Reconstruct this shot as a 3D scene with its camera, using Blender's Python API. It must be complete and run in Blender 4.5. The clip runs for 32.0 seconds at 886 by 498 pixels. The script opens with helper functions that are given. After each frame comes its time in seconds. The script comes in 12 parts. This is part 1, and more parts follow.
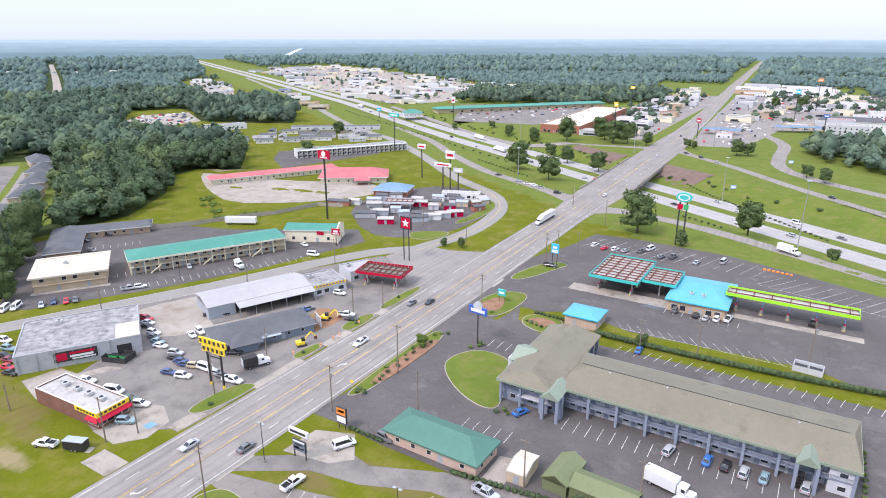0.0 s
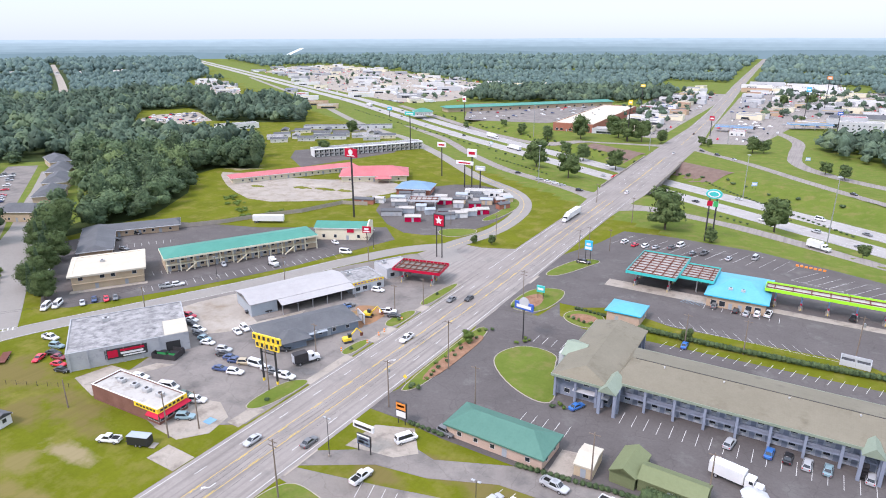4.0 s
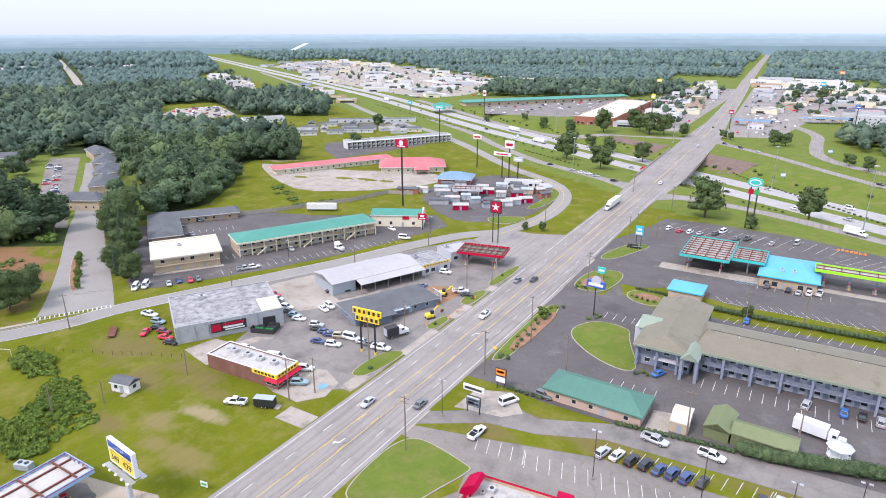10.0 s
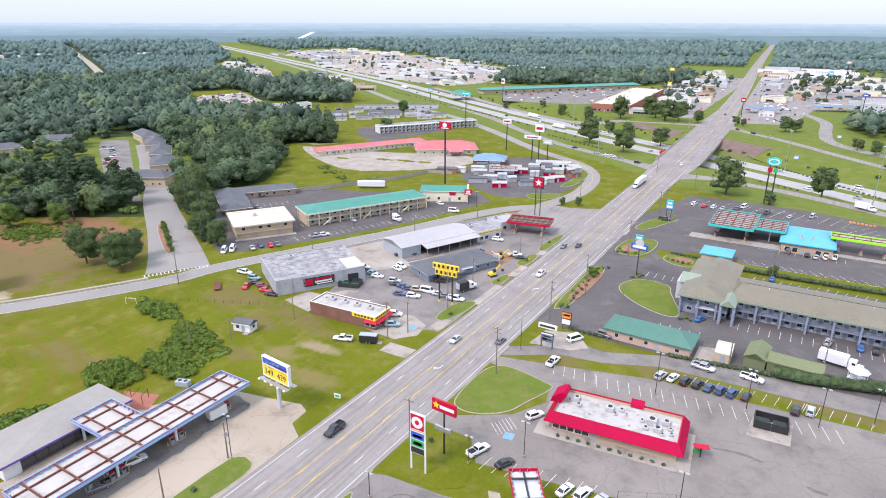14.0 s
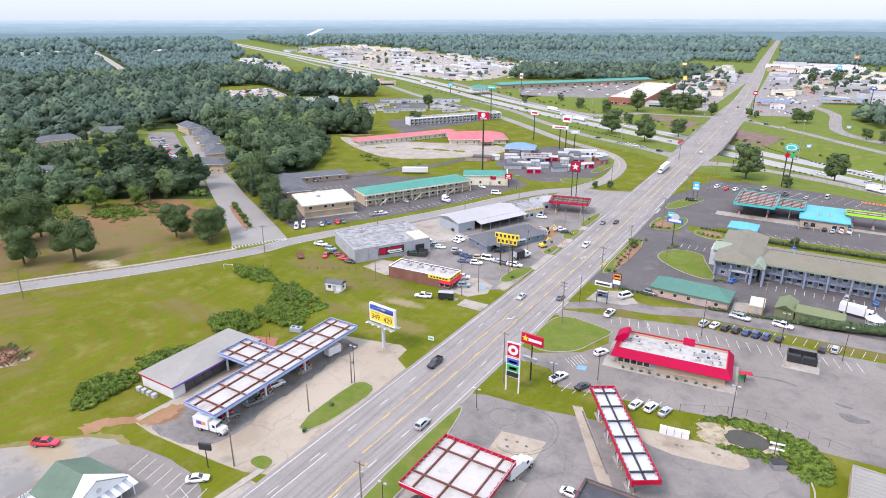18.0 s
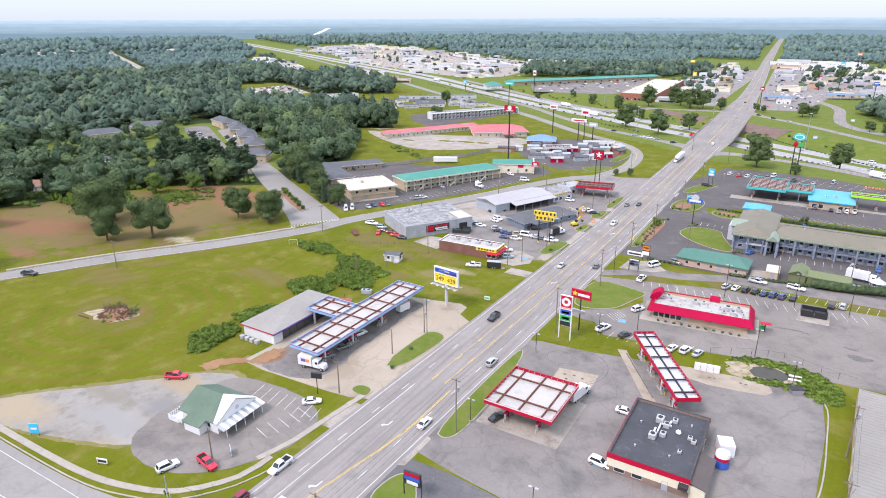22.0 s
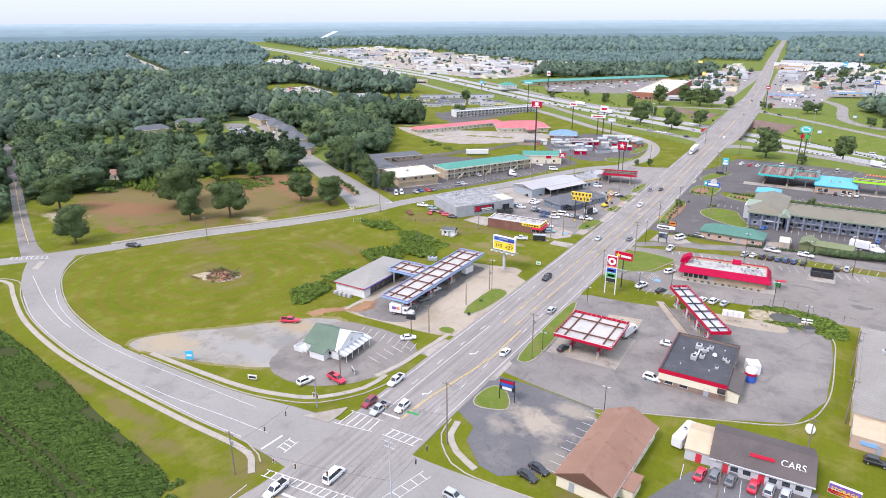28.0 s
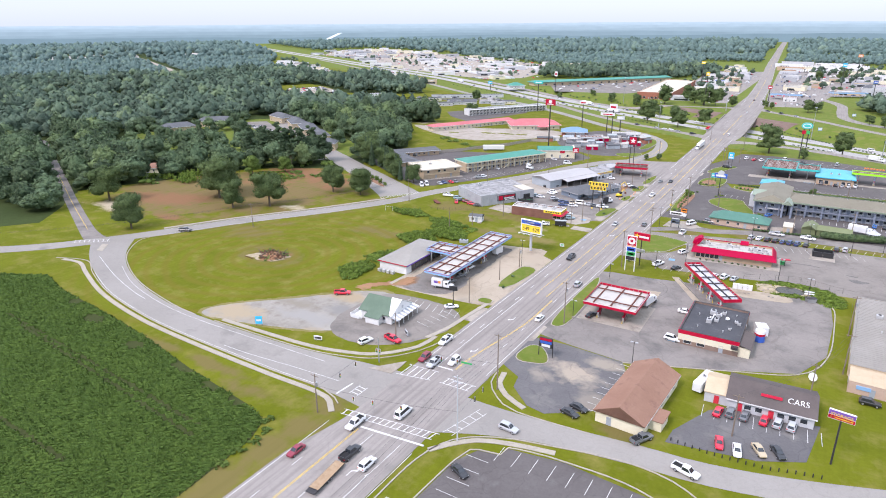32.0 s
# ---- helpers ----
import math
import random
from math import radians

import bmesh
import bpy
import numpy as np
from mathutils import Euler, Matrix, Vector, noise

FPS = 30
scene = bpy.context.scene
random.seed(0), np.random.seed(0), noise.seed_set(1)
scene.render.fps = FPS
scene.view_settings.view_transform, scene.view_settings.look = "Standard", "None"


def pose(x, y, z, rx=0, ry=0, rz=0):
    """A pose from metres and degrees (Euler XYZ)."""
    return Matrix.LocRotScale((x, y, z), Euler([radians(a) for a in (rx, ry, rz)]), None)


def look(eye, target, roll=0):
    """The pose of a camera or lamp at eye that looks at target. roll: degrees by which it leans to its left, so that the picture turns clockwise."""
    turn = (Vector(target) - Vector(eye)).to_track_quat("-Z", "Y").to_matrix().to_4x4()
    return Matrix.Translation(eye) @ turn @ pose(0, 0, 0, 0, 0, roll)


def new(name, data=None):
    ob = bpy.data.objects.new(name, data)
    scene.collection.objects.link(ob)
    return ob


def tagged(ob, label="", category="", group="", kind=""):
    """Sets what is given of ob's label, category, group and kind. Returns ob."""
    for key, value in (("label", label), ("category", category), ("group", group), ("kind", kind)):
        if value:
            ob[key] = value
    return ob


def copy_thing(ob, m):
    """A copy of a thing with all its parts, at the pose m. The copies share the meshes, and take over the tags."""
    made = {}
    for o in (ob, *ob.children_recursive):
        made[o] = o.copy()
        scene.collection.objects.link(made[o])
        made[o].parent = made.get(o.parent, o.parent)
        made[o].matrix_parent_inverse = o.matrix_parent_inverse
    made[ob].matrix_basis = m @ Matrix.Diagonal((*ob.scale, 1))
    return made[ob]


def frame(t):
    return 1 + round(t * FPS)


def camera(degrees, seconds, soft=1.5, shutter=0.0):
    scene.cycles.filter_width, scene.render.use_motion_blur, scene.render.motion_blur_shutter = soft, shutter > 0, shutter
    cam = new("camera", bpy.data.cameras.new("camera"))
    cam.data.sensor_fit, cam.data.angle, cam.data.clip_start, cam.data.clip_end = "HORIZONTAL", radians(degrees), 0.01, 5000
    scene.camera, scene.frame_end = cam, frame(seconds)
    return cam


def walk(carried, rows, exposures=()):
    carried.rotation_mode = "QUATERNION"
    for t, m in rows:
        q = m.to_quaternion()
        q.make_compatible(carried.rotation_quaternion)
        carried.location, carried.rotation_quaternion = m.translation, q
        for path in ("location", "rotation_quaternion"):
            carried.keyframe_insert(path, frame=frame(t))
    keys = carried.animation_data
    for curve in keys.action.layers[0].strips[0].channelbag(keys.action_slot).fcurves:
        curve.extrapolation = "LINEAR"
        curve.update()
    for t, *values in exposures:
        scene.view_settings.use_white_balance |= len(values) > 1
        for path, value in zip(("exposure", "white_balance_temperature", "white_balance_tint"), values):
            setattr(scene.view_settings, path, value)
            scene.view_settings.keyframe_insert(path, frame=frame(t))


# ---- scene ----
cam = camera(70.4, 32.0, 1.0)
METRES, EYE, TILT, LEAN, TURN = 216.0, 88.8, -12.35, 0.0, 31.4
ROWS = [
    (0.0, 0.0, 0.0, 0.0, -0.0, -6.19, 0.0),
    (0.5, -0.0075, -0.0004, -0.0002, -0.02, -6.21, 0.02),
    (1.0, -0.0151, -0.001, -0.0006, -0.03, -6.22, 0.05),
    (1.5, -0.0234, -0.0012, -0.0008, -0.05, -6.22, 0.05),
    (2.0, -0.0318, -0.0017, -0.0014, -0.07, -6.22, 0.08),
    (2.5, -0.0403, -0.0022, -0.0021, -0.07, -6.22, 0.1),
    (3.0, -0.0489, -0.0029, -0.0029, -0.1, -6.21, 0.12),
    (3.5, -0.0575, -0.0037, -0.0034, -0.11, -6.23, 0.15),
    (5.5, -0.0936, -0.008, -0.0046, -0.22, -6.27, 0.21),
    (6.0, -0.1028, -0.0103, -0.0052, -0.23, -6.29, 0.22),
    (6.5, -0.1121, -0.0129, -0.0059, -0.25, -6.31, 0.22),
    (7.0, -0.1215, -0.0162, -0.007, -0.26, -6.29, 0.22),
    (7.5, -0.1311, -0.0205, -0.0083, -0.27, -6.3, 0.2),
    (8.0, -0.141, -0.0262, -0.0097, -0.28, -6.33, 0.2),
    (8.5, -0.1513, -0.0332, -0.0113, -0.29, -6.37, 0.19),
    (9.0, -0.1618, -0.0419, -0.0132, -0.28, -6.44, 0.2),
    (9.5, -0.1726, -0.0523, -0.0157, -0.27, -6.52, 0.18),
    (10.0, -0.1841, -0.0641, -0.0181, -0.28, -6.62, 0.16),
    (10.5, -0.196, -0.0772, -0.0209, -0.28, -6.73, 0.12),
    (11.0, -0.2083, -0.0918, -0.0235, -0.29, -6.85, 0.08),
    (11.5, -0.2208, -0.1074, -0.0264, -0.29, -6.95, 0.06),
    (12.0, -0.2338, -0.124, -0.0299, -0.28, -7.05, 0.03),
    (12.5, -0.2471, -0.1413, -0.0328, -0.27, -7.18, 0.03),
    (13.0, -0.2609, -0.1587, -0.0372, -0.26, -7.3, -0.03),
    (13.5, -0.2747, -0.1767, -0.0408, -0.24, -7.38, -0.02),
    (14.0, -0.289, -0.194, -0.0441, -0.23, -7.52, -0.04),
    (14.5, -0.3025, -0.211, -0.0476, -0.21, -7.62, -0.05),
    (16.5, -0.3558, -0.2759, -0.061, -0.11, -7.85, -0.0),
    (17.0, -0.368, -0.292, -0.0643, -0.07, -7.82, 0.01),
    (17.5, -0.3796, -0.3084, -0.0678, -0.03, -7.81, 0.04),
    (18.0, -0.3907, -0.325, -0.0711, 0.01, -7.8, 0.07),
    (18.5, -0.4014, -0.3411, -0.0745, 0.04, -7.8, 0.08),
    (19.0, -0.4125, -0.3564, -0.0782, 0.06, -7.78, 0.09),
    (19.5, -0.4227, -0.3726, -0.0818, 0.11, -7.77, 0.09),
    (20.0, -0.4329, -0.3884, -0.0852, 0.13, -7.79, 0.12),
    (20.5, -0.4428, -0.4042, -0.0885, 0.15, -7.81, 0.14),
    (21.0, -0.4525, -0.4189, -0.0921, 0.16, -7.84, 0.14),
    (21.5, -0.4617, -0.4338, -0.0952, 0.18, -7.85, 0.18),
    (22.0, -0.4715, -0.4477, -0.0986, 0.18, -7.86, 0.17),
    (22.5, -0.4805, -0.4618, -0.1017, 0.22, -7.86, 0.19),
    (23.0, -0.4895, -0.4756, -0.1044, 0.23, -7.87, 0.22),
    (23.5, -0.4981, -0.4889, -0.1071, 0.24, -7.86, 0.23),
    (24.0, -0.5064, -0.5023, -0.11, 0.26, -7.85, 0.24),
    (24.5, -0.5149, -0.515, -0.1125, 0.25, -7.85, 0.25),
    (25.0, -0.5232, -0.5277, -0.1153, 0.26, -7.83, 0.25),
    (25.5, -0.531, -0.541, -0.1178, 0.27, -7.83, 0.26),
    (27.5, -0.5619, -0.5924, -0.1288, 0.32, -7.66, 0.28),
    (28.0, -0.5698, -0.6052, -0.1315, 0.33, -7.64, 0.26),
    (28.5, -0.5777, -0.6181, -0.1342, 0.33, -7.6, 0.25),
    (29.0, -0.5854, -0.631, -0.1369, 0.34, -7.56, 0.26),
    (29.5, -0.5929, -0.644, -0.1398, 0.34, -7.52, 0.26),
    (30.0, -0.6003, -0.6568, -0.1428, 0.34, -7.51, 0.26),
    (30.5, -0.6077, -0.6696, -0.1457, 0.35, -7.5, 0.25),
    (31.0, -0.6149, -0.6825, -0.1485, 0.36, -7.48, 0.25),
    (31.5, -0.622, -0.6954, -0.1513, 0.37, -7.49, 0.25),
    (32.0, -0.6292, -0.7082, -0.1542, 0.37, -7.48, 0.25),
]
walk(cam, [(t, pose(104, 0, EYE, TILT, LEAN, TURN) @ pose(METRES * x, METRES * y, METRES * z, 90 + pitch, roll, yaw)) for t, x, y, z, yaw, pitch, roll in ROWS],
     exposures=[(0.0, 1.01, 6320, 27), (32.0, 1.01, 6320, 27)])

# ---- daylight: thin bright overcast, veiled high sun ----
SUN_AZ, SUN_EL = 200.0, 50.0      # compass-like turn from +y towards +x, and height, in degrees
world = bpy.data.worlds.new("daylight")
scene.world = world
world.use_nodes = True
wn, wl = world.node_tree.nodes, world.node_tree.links
sky = wn.new("ShaderNodeTexSky")
sky.sky_type, sky.sun_disc = "NISHITA", False
sky.sun_elevation, sky.sun_rotation = radians(SUN_EL), radians(SUN_AZ)
sky.air_density, sky.dust_density, sky.ozone_density, sky.altitude = 1.0, 1.0, 1.0, 100.0
wl.new(sky.outputs["Color"], wn["Background"].inputs["Color"])
wn["Background"].inputs["Strength"].default_value = 0.02
veil = wn.new("ShaderNodeBackground")          # the even white cloud veil over the blue
up = wn.new("ShaderNodeSeparateXYZ")            # as under any overcast, brightest overhead
wl.new(wn.new("ShaderNodeTexCoord").outputs["Generated"], up.inputs[0])
rise = wn.new("ShaderNodeMapRange")
rise.inputs["From Min"].default_value, rise.inputs["From Max"].default_value = 0.0, 0.9
rise.inputs["To Min"].default_value, rise.inputs["To Max"].default_value = 0.42, 0.96
wl.new(up.outputs["Z"], rise.inputs["Value"])
veil.inputs["Color"].default_value = (0.75, 0.915, 1.0, 1)
wl.new(rise.outputs["Result"], veil.inputs["Strength"])
both = wn.new("ShaderNodeAddShader")
wl.new(wn["Background"].outputs[0], both.inputs[0])
wl.new(veil.outputs[0], both.inputs[1])
wl.new(both.outputs[0], wn["World Output"].inputs["Surface"])
sun = new("sun", bpy.data.lights.new("sun", "SUN"))
sun.data.energy, sun.data.angle, sun.data.color = 1.5, radians(14), (1.0, 0.95, 0.88)
_a, _e = radians(SUN_AZ), radians(SUN_EL)
sun.matrix_basis = look((300 * math.sin(_a) * math.cos(_e), 300 * math.cos(_a) * math.cos(_e), 300 * math.sin(_e)), (0, 0, 0))

# ---- building helpers ----
class Geo:
    """Collects plain geometry, in the local metres of its thing."""

    def __init__(self):
        self.v, self.f = [], []

    def add(self, vs, fs):
        o = len(self.v)
        self.v.extend(vs)
        self.f.extend([tuple(i + o for i in f) for f in fs])
        return self

    def box(self, x0, y0, z0, x1, y1, z1, m=None):
        vs = [(x0, y0, z0), (x1, y0, z0), (x1, y1, z0), (x0, y1, z0), (x0, y0, z1), (x1, y0, z1), (x1, y1, z1), (x0, y1, z1)]
        if m is not None:
            vs = [tuple(m @ Vector(p)) for p in vs]
        return self.add(vs, [(3, 2, 1, 0), (4, 5, 6, 7), (0, 1, 5, 4), (1, 2, 6, 5), (2, 3, 7, 6), (3, 0, 4, 7)])

    def bevel_box(self, x0, y0, z0, x1, y1, z1, b):
        """A box whose upright and top edges are cut off by b."""
        a = [(x0 + b, y0), (x1 - b, y0), (x1, y0 + b), (x1, y1 - b), (x1 - b, y1), (x0 + b, y1), (x0, y1 - b), (x0, y0 + b)]
        t = [(x0 + 2 * b, y0 + b), (x1 - 2 * b, y0 + b), (x1 - b, y0 + 2 * b), (x1 - b, y1 - 2 * b), (x1 - 2 * b, y1 - b), (x0 + 2 * b, y1 - b), (x0 + b, y1 - 2 * b), (x0 + b, y0 + 2 * b)]
        vs = [(*p, z0) for p in a] + [(*p, z1 - b) for p in a] + [(*p, z1) for p in t]
        fs = [tuple(range(7, -1, -1)), tuple(range(16, 24))]
        for k in (0, 8):
            fs += [(k + i, k + (i + 1) % 8, k + 8 + (i + 1) % 8, k + 8 + i) for i in range(8)]
        return self.add(vs, fs)

    def cyl(self, x, y, z0, z1, r, r2=None, n=10, m=None):
        r2 = r if r2 is None else r2
        vs = [(x + q * math.cos(6.2832 * i / n), y + q * math.sin(6.2832 * i / n), z) for z, q in ((z0, r), (z1, r2)) for i in range(n)]
        if m is not None:
            vs = [tuple(m @ Vector(p)) for p in vs]
        return self.add(vs, [tuple(range(n - 1, -1, -1)), tuple(range(n, 2 * n))] + [(i, (i + 1) % n, n + (i + 1) % n, n + i) for i in range(n)])

    def rod(self, a, b, r, n=6):
        a, b = Vector(a), Vector(b)
        m = Matrix.Translation(a) @ (b - a).to_track_quat("Z", "Y").to_matrix().to_4x4()
        return self.cyl(0, 0, 0, (b - a).length, r, n=n, m=m)

    def prism(self, poly, z0, z1, hole=None):
        n = len(poly)
        vs = [(x, y, z0) for x, y in poly] + [(x, y, z1) for x, y in poly]
        return self.add(vs, [tuple(range(n - 1, -1, -1)), tuple(range(n, 2 * n))] + [(i, (i + 1) % n, n + (i + 1) % n, n + i) for i in range(n)])

    def side(self, prof, y0, y1):
        """A profile of (x, z) drawn out along y."""
        n = len(prof)
        vs = [(x, y0, z) for x, z in prof] + [(x, y1, z) for x, z in prof]
        return self.add(vs, [tuple(range(n)), tuple(range(2 * n - 1, n - 1, -1))] + [(i, n + i, n + (i + 1) % n, (i + 1) % n) for i in range(n)])

    def mesh(self, name, smooth=False):
        me = bpy.data.meshes.new(name)
        me.from_pydata(self.v, [], self.f)
        me.update()
        bm = bmesh.new()
        bm.from_mesh(me)
        bmesh.ops.recalc_face_normals(bm, faces=bm.faces)
        bm.to_mesh(me)
        bm.free()
        if smooth:
            me.shade_smooth()
        return me


def put(name, me, material, parent=None, label="", m=None):
    """Links a mesh as one object, under parent where there is one."""
    if material is not None and not me.materials:
        me.materials.append(material)
    ob = new(name, me)
    if parent is not None:
        ob.parent = parent
    if m is not None:
        ob.matrix_basis = m
    if label:
        ob["label"] = label
    return ob


def part(name, geo, material, parent=None, label="", m=None, smooth=False):
    return put(name, geo.mesh(name, smooth), material, parent, label, m)


def thing(name, x, y, z=0.0, rot=0.0, label="", category="", group="", kind=""):
    """An Empty at the base of a thing; rot turns it to the left, in degrees."""
    ob = new(name)
    ob.empty_display_size = 0.5
    ob.matrix_basis = pose(x, y, z, 0, 0, rot)
    return tagged(ob, label, category, group, kind)


def chaikin(poly, times=2, closed=True):
    for _ in range(times):
        out = []
        n = len(poly)
        for i in range(n if closed else n - 1):
            a, b = poly[i], poly[(i + 1) % n]
            out += [(a[0] * .75 + b[0] * .25, a[1] * .75 + b[1] * .25), (a[0] * .25 + b[0] * .75, a[1] * .25 + b[1] * .75)]
        poly = out if closed else [poly[0]] + out + [poly[-1]]
    return poly


def area2(poly):
    return sum(a[0] * b[1] - b[0] * a[1] for a, b in zip(poly, poly[1:] + poly[:1]))


def inset(poly, d):
    """The polygon drawn in by d on all sides."""
    if area2(poly) < 0:
        poly = poly[::-1]
    out, n = [], len(poly)
    for i in range(n):
        a, p, b = Vector(poly[i - 1]), Vector(poly[i]), Vector(poly[(i + 1) % n])
        u, w = (p - a).normalized(), (b - p).normalized()
        nn = Vector((-u.y - w.y, u.x + w.x))
        k = max(nn.length_squared / 2, 0.35)
        out.append(tuple(p + nn * (d / k)))
    return out


def smooth_line(pts, step=4.0):
    """A Catmull-Rom line through the points, in about even steps."""
    out, n = [], len(pts)
    P = [Vector(p) for p in pts]
    for i in range(n - 1):
        a, b, c, d = P[max(i - 1, 0)], P[i], P[i + 1], P[min(i + 2, n - 1)]
        k = max(1, int((c - b).length / step))
        for j in range(k):
            u = j / k
            out.append(0.5 * (2 * b + (c - a) * u + (2 * a - 5 * b + 4 * c - d) * u * u + (3 * b - a - 3 * c + d) * u ** 3))
    return out + [P[-1]]


def normals(line):
    out = []
    for i in range(len(line)):
        d = (line[min(i + 1, len(line) - 1)] - line[max(i - 1, 0)]).normalized()
        out.append(Vector((d.y, -d.x)))          # to the right of the way
    return out


def smoothstep(a, b, x):
    t = min(1.0, max(0.0, (x - a) / (b - a)))
    return t * t * (3 - 2 * t)


# ---- materials ----
def surf(name, c1, c2, rough=0.85, metal=0.0, big=0.15, fine=4.0, bump=0.25, third=None, third_amount=0.5, spec=0.4, wave=None, world_space=False, dirt=0.12, coat=0.0, patches=(), streak=0.0, cracks=0.0, arcs=None):
    """A painted, mineral or metal surface: two colours mixed by broad and fine noise, stains of a third, and fine relief.
    big, fine: noise scales per metre. wave: (axis, ribs per metre) for ribbed sheets. patches: (x, y, radius x, radius y, colour), worn areas
    with frayed edges. streak: wear drawn out along y. cracks: strength of a net of dark seams."""
    m = bpy.data.materials.new(name)
    m.use_nodes = True
    N, L = m.node_tree.nodes, m.node_tree.links
    b = N["Principled BSDF"]
    src = N.new("ShaderNodeNewGeometry").outputs["Position"] if world_space else N.new("ShaderNodeTexCoord").outputs["Object"]

    def noise_node(scale, detail=4.0, rough_=0.6):
        n = N.new("ShaderNodeTexNoise")
        n.inputs["Scale"].default_value, n.inputs["Detail"].default_value, n.inputs["Roughness"].default_value = scale, detail, rough_
        L.new(src, n.inputs["Vector"])
        return n.outputs["Fac"]

    def mix(fac, a, c):
        n = N.new("ShaderNodeMix")
        n.data_type = "RGBA"
        L.new(fac, n.inputs["Factor"])
        for sock, v in ((n.inputs["A"], a), (n.inputs["B"], c)):
            if isinstance(v, tuple):
                sock.default_value = (*v, 1)
            else:
                L.new(v, sock)
        return n.outputs["Result"]

    def ramp(fac, lo, hi):
        n = N.new("ShaderNodeMapRange")
        n.inputs["From Min"].default_value, n.inputs["From Max"].default_value = lo, hi
        L.new(fac, n.inputs["Value"])
        return n.outputs["Result"]

    broad, grain = noise_node(big, 5.0), noise_node(fine, 6.0, 0.7)
    add = N.new("ShaderNodeMath")
    add.operation = "MULTIPLY_ADD"
    add.inputs[1].default_value = 0.45
    L.new(grain, add.inputs[0])
    sc = N.new("ShaderNodeMath")
    sc.operation = "MULTIPLY"
    sc.inputs[1].default_value = 0.75
    L.new(broad, sc.inputs[0])
    L.new(sc.outputs[0], add.inputs[2])
    col = mix(ramp(add.outputs[0], 0.40, 0.80), c1, c2)
    if third is not None:
        blot = ramp(noise_node(big * 2.3, 6.0, 0.65), 0.62 - 0.22 * third_amount, 0.72)
        col = mix(blot, col, third)
    if dirt:
        d = N.new("ShaderNodeMath")
        d.operation = "MULTIPLY"
        d.inputs[1].default_value = dirt
        L.new(ramp(noise_node(fine * 0.35, 8.0, 0.75), 0.45, 0.7), d.inputs[0])
        col = mix(d.outputs[0], col, tuple(c * 0.35 for c in c1))
    if patches:
        fray = noise_node(0.11, 6.0, 0.65)
    for px, py, rx, ry, pc in patches:
        off = N.new("ShaderNodeVectorMath")
        off.operation = "SUBTRACT"
        off.inputs[1].default_value = (px, py, 0)
        L.new(src, off.inputs[0])
        scl = N.new("ShaderNodeVectorMath")
        scl.operation = "MULTIPLY"
        scl.inputs[1].default_value = (1 / rx, 1 / ry, 0)
        L.new(off.outputs[0], scl.inputs[0])
        ln = N.new("ShaderNodeVectorMath")
        ln.operation = "LENGTH"
        L.new(scl.outputs[0], ln.inputs[0])
        ad = N.new("ShaderNodeMath")
        ad.operation = "MULTIPLY_ADD"
        ad.inputs[1].default_value = 3.2
        L.new(fray, ad.inputs[0])
        L.new(ln.outputs["Value"], ad.inputs[2])
        col = mix(ramp(ad.outputs[0], 2.75, 2.05), col, pc)
    if arcs:          # swaths left by mowing round a point
        off = N.new("ShaderNodeVectorMath")
        off.operation = "SUBTRACT"
        off.inputs[1].default_value = (arcs[0], arcs[1], 0)
        L.new(src, off.inputs[0])
        ln = N.new("ShaderNodeVectorMath")
        ln.operation = "LENGTH"
        L.new(off.outputs[0], ln.inputs[0])
        wv = N.new("ShaderNodeTexWave")
        wv.wave_type, wv.rings_direction = "RINGS", "SPHERICAL"
        wv.inputs["Scale"].default_value, wv.inputs["Distortion"].default_value, wv.inputs["Detail"].default_value, wv.inputs["Detail Scale"].default_value = 0.05, 5.0, 3.0, 0.3
        L.new(off.outputs[0], wv.inputs["Vector"])
        am = N.new("ShaderNodeMath")
        am.operation = "MULTIPLY"
        L.new(ramp(ln.outputs["Value"], 85, 55), am.inputs[0])
        L.new(ramp(wv.outputs["Fac"], 0.35, 1.0), am.inputs[1])
        ah = N.new("ShaderNodeMath")
        ah.operation = "MULTIPLY"
        ah.inputs[1].default_value = 0.62
        L.new(am.outputs[0], ah.inputs[0])
        col = mix(ah.outputs[0], col, (0.142, 0.118, 0.016))
    if streak:
        mp = N.new("ShaderNodeMapping")
        mp.inputs["Scale"].default_value = (0.9, 0.025, 1)
        L.new(src, mp.inputs["Vector"])
        sn = N.new("ShaderNodeTexNoise")
        sn.inputs["Scale"].default_value, sn.inputs["Detail"].default_value = 1.0, 5.0
        L.new(mp.outputs["Vector"], sn.inputs["Vector"])
        sm = N.new("ShaderNodeMath")
        sm.operation = "MULTIPLY"
        sm.inputs[1].default_value = streak
        L.new(ramp(sn.outputs["Fac"], 0.45, 0.7), sm.inputs[0])
        col = mix(sm.outputs[0], col, tuple(c * 0.6 for c in c1))
    if cracks:
        wob = N.new("ShaderNodeVectorMath")
        wob.operation = "MULTIPLY_ADD"
        wob.inputs[1].default_value = (3.0, 3.0, 0)
        wn_ = N.new("ShaderNodeTexNoise")
        wn_.inputs["Scale"].default_value, wn_.inputs["Detail"].default_value = 0.35, 4.0
        L.new(src, wn_.inputs["Vector"])
        L.new(wn_.outputs["Color"], wob.inputs[0])
        L.new(src, wob.inputs[2])
        vo = N.new("ShaderNodeTexVoronoi")
        vo.feature = "DISTANCE_TO_EDGE"
        vo.inputs["Scale"].default_value = 0.13
        L.new(wob.outputs[0], vo.inputs["Vector"])
        cm = N.new("ShaderNodeMath")
        cm.operation = "MULTIPLY"
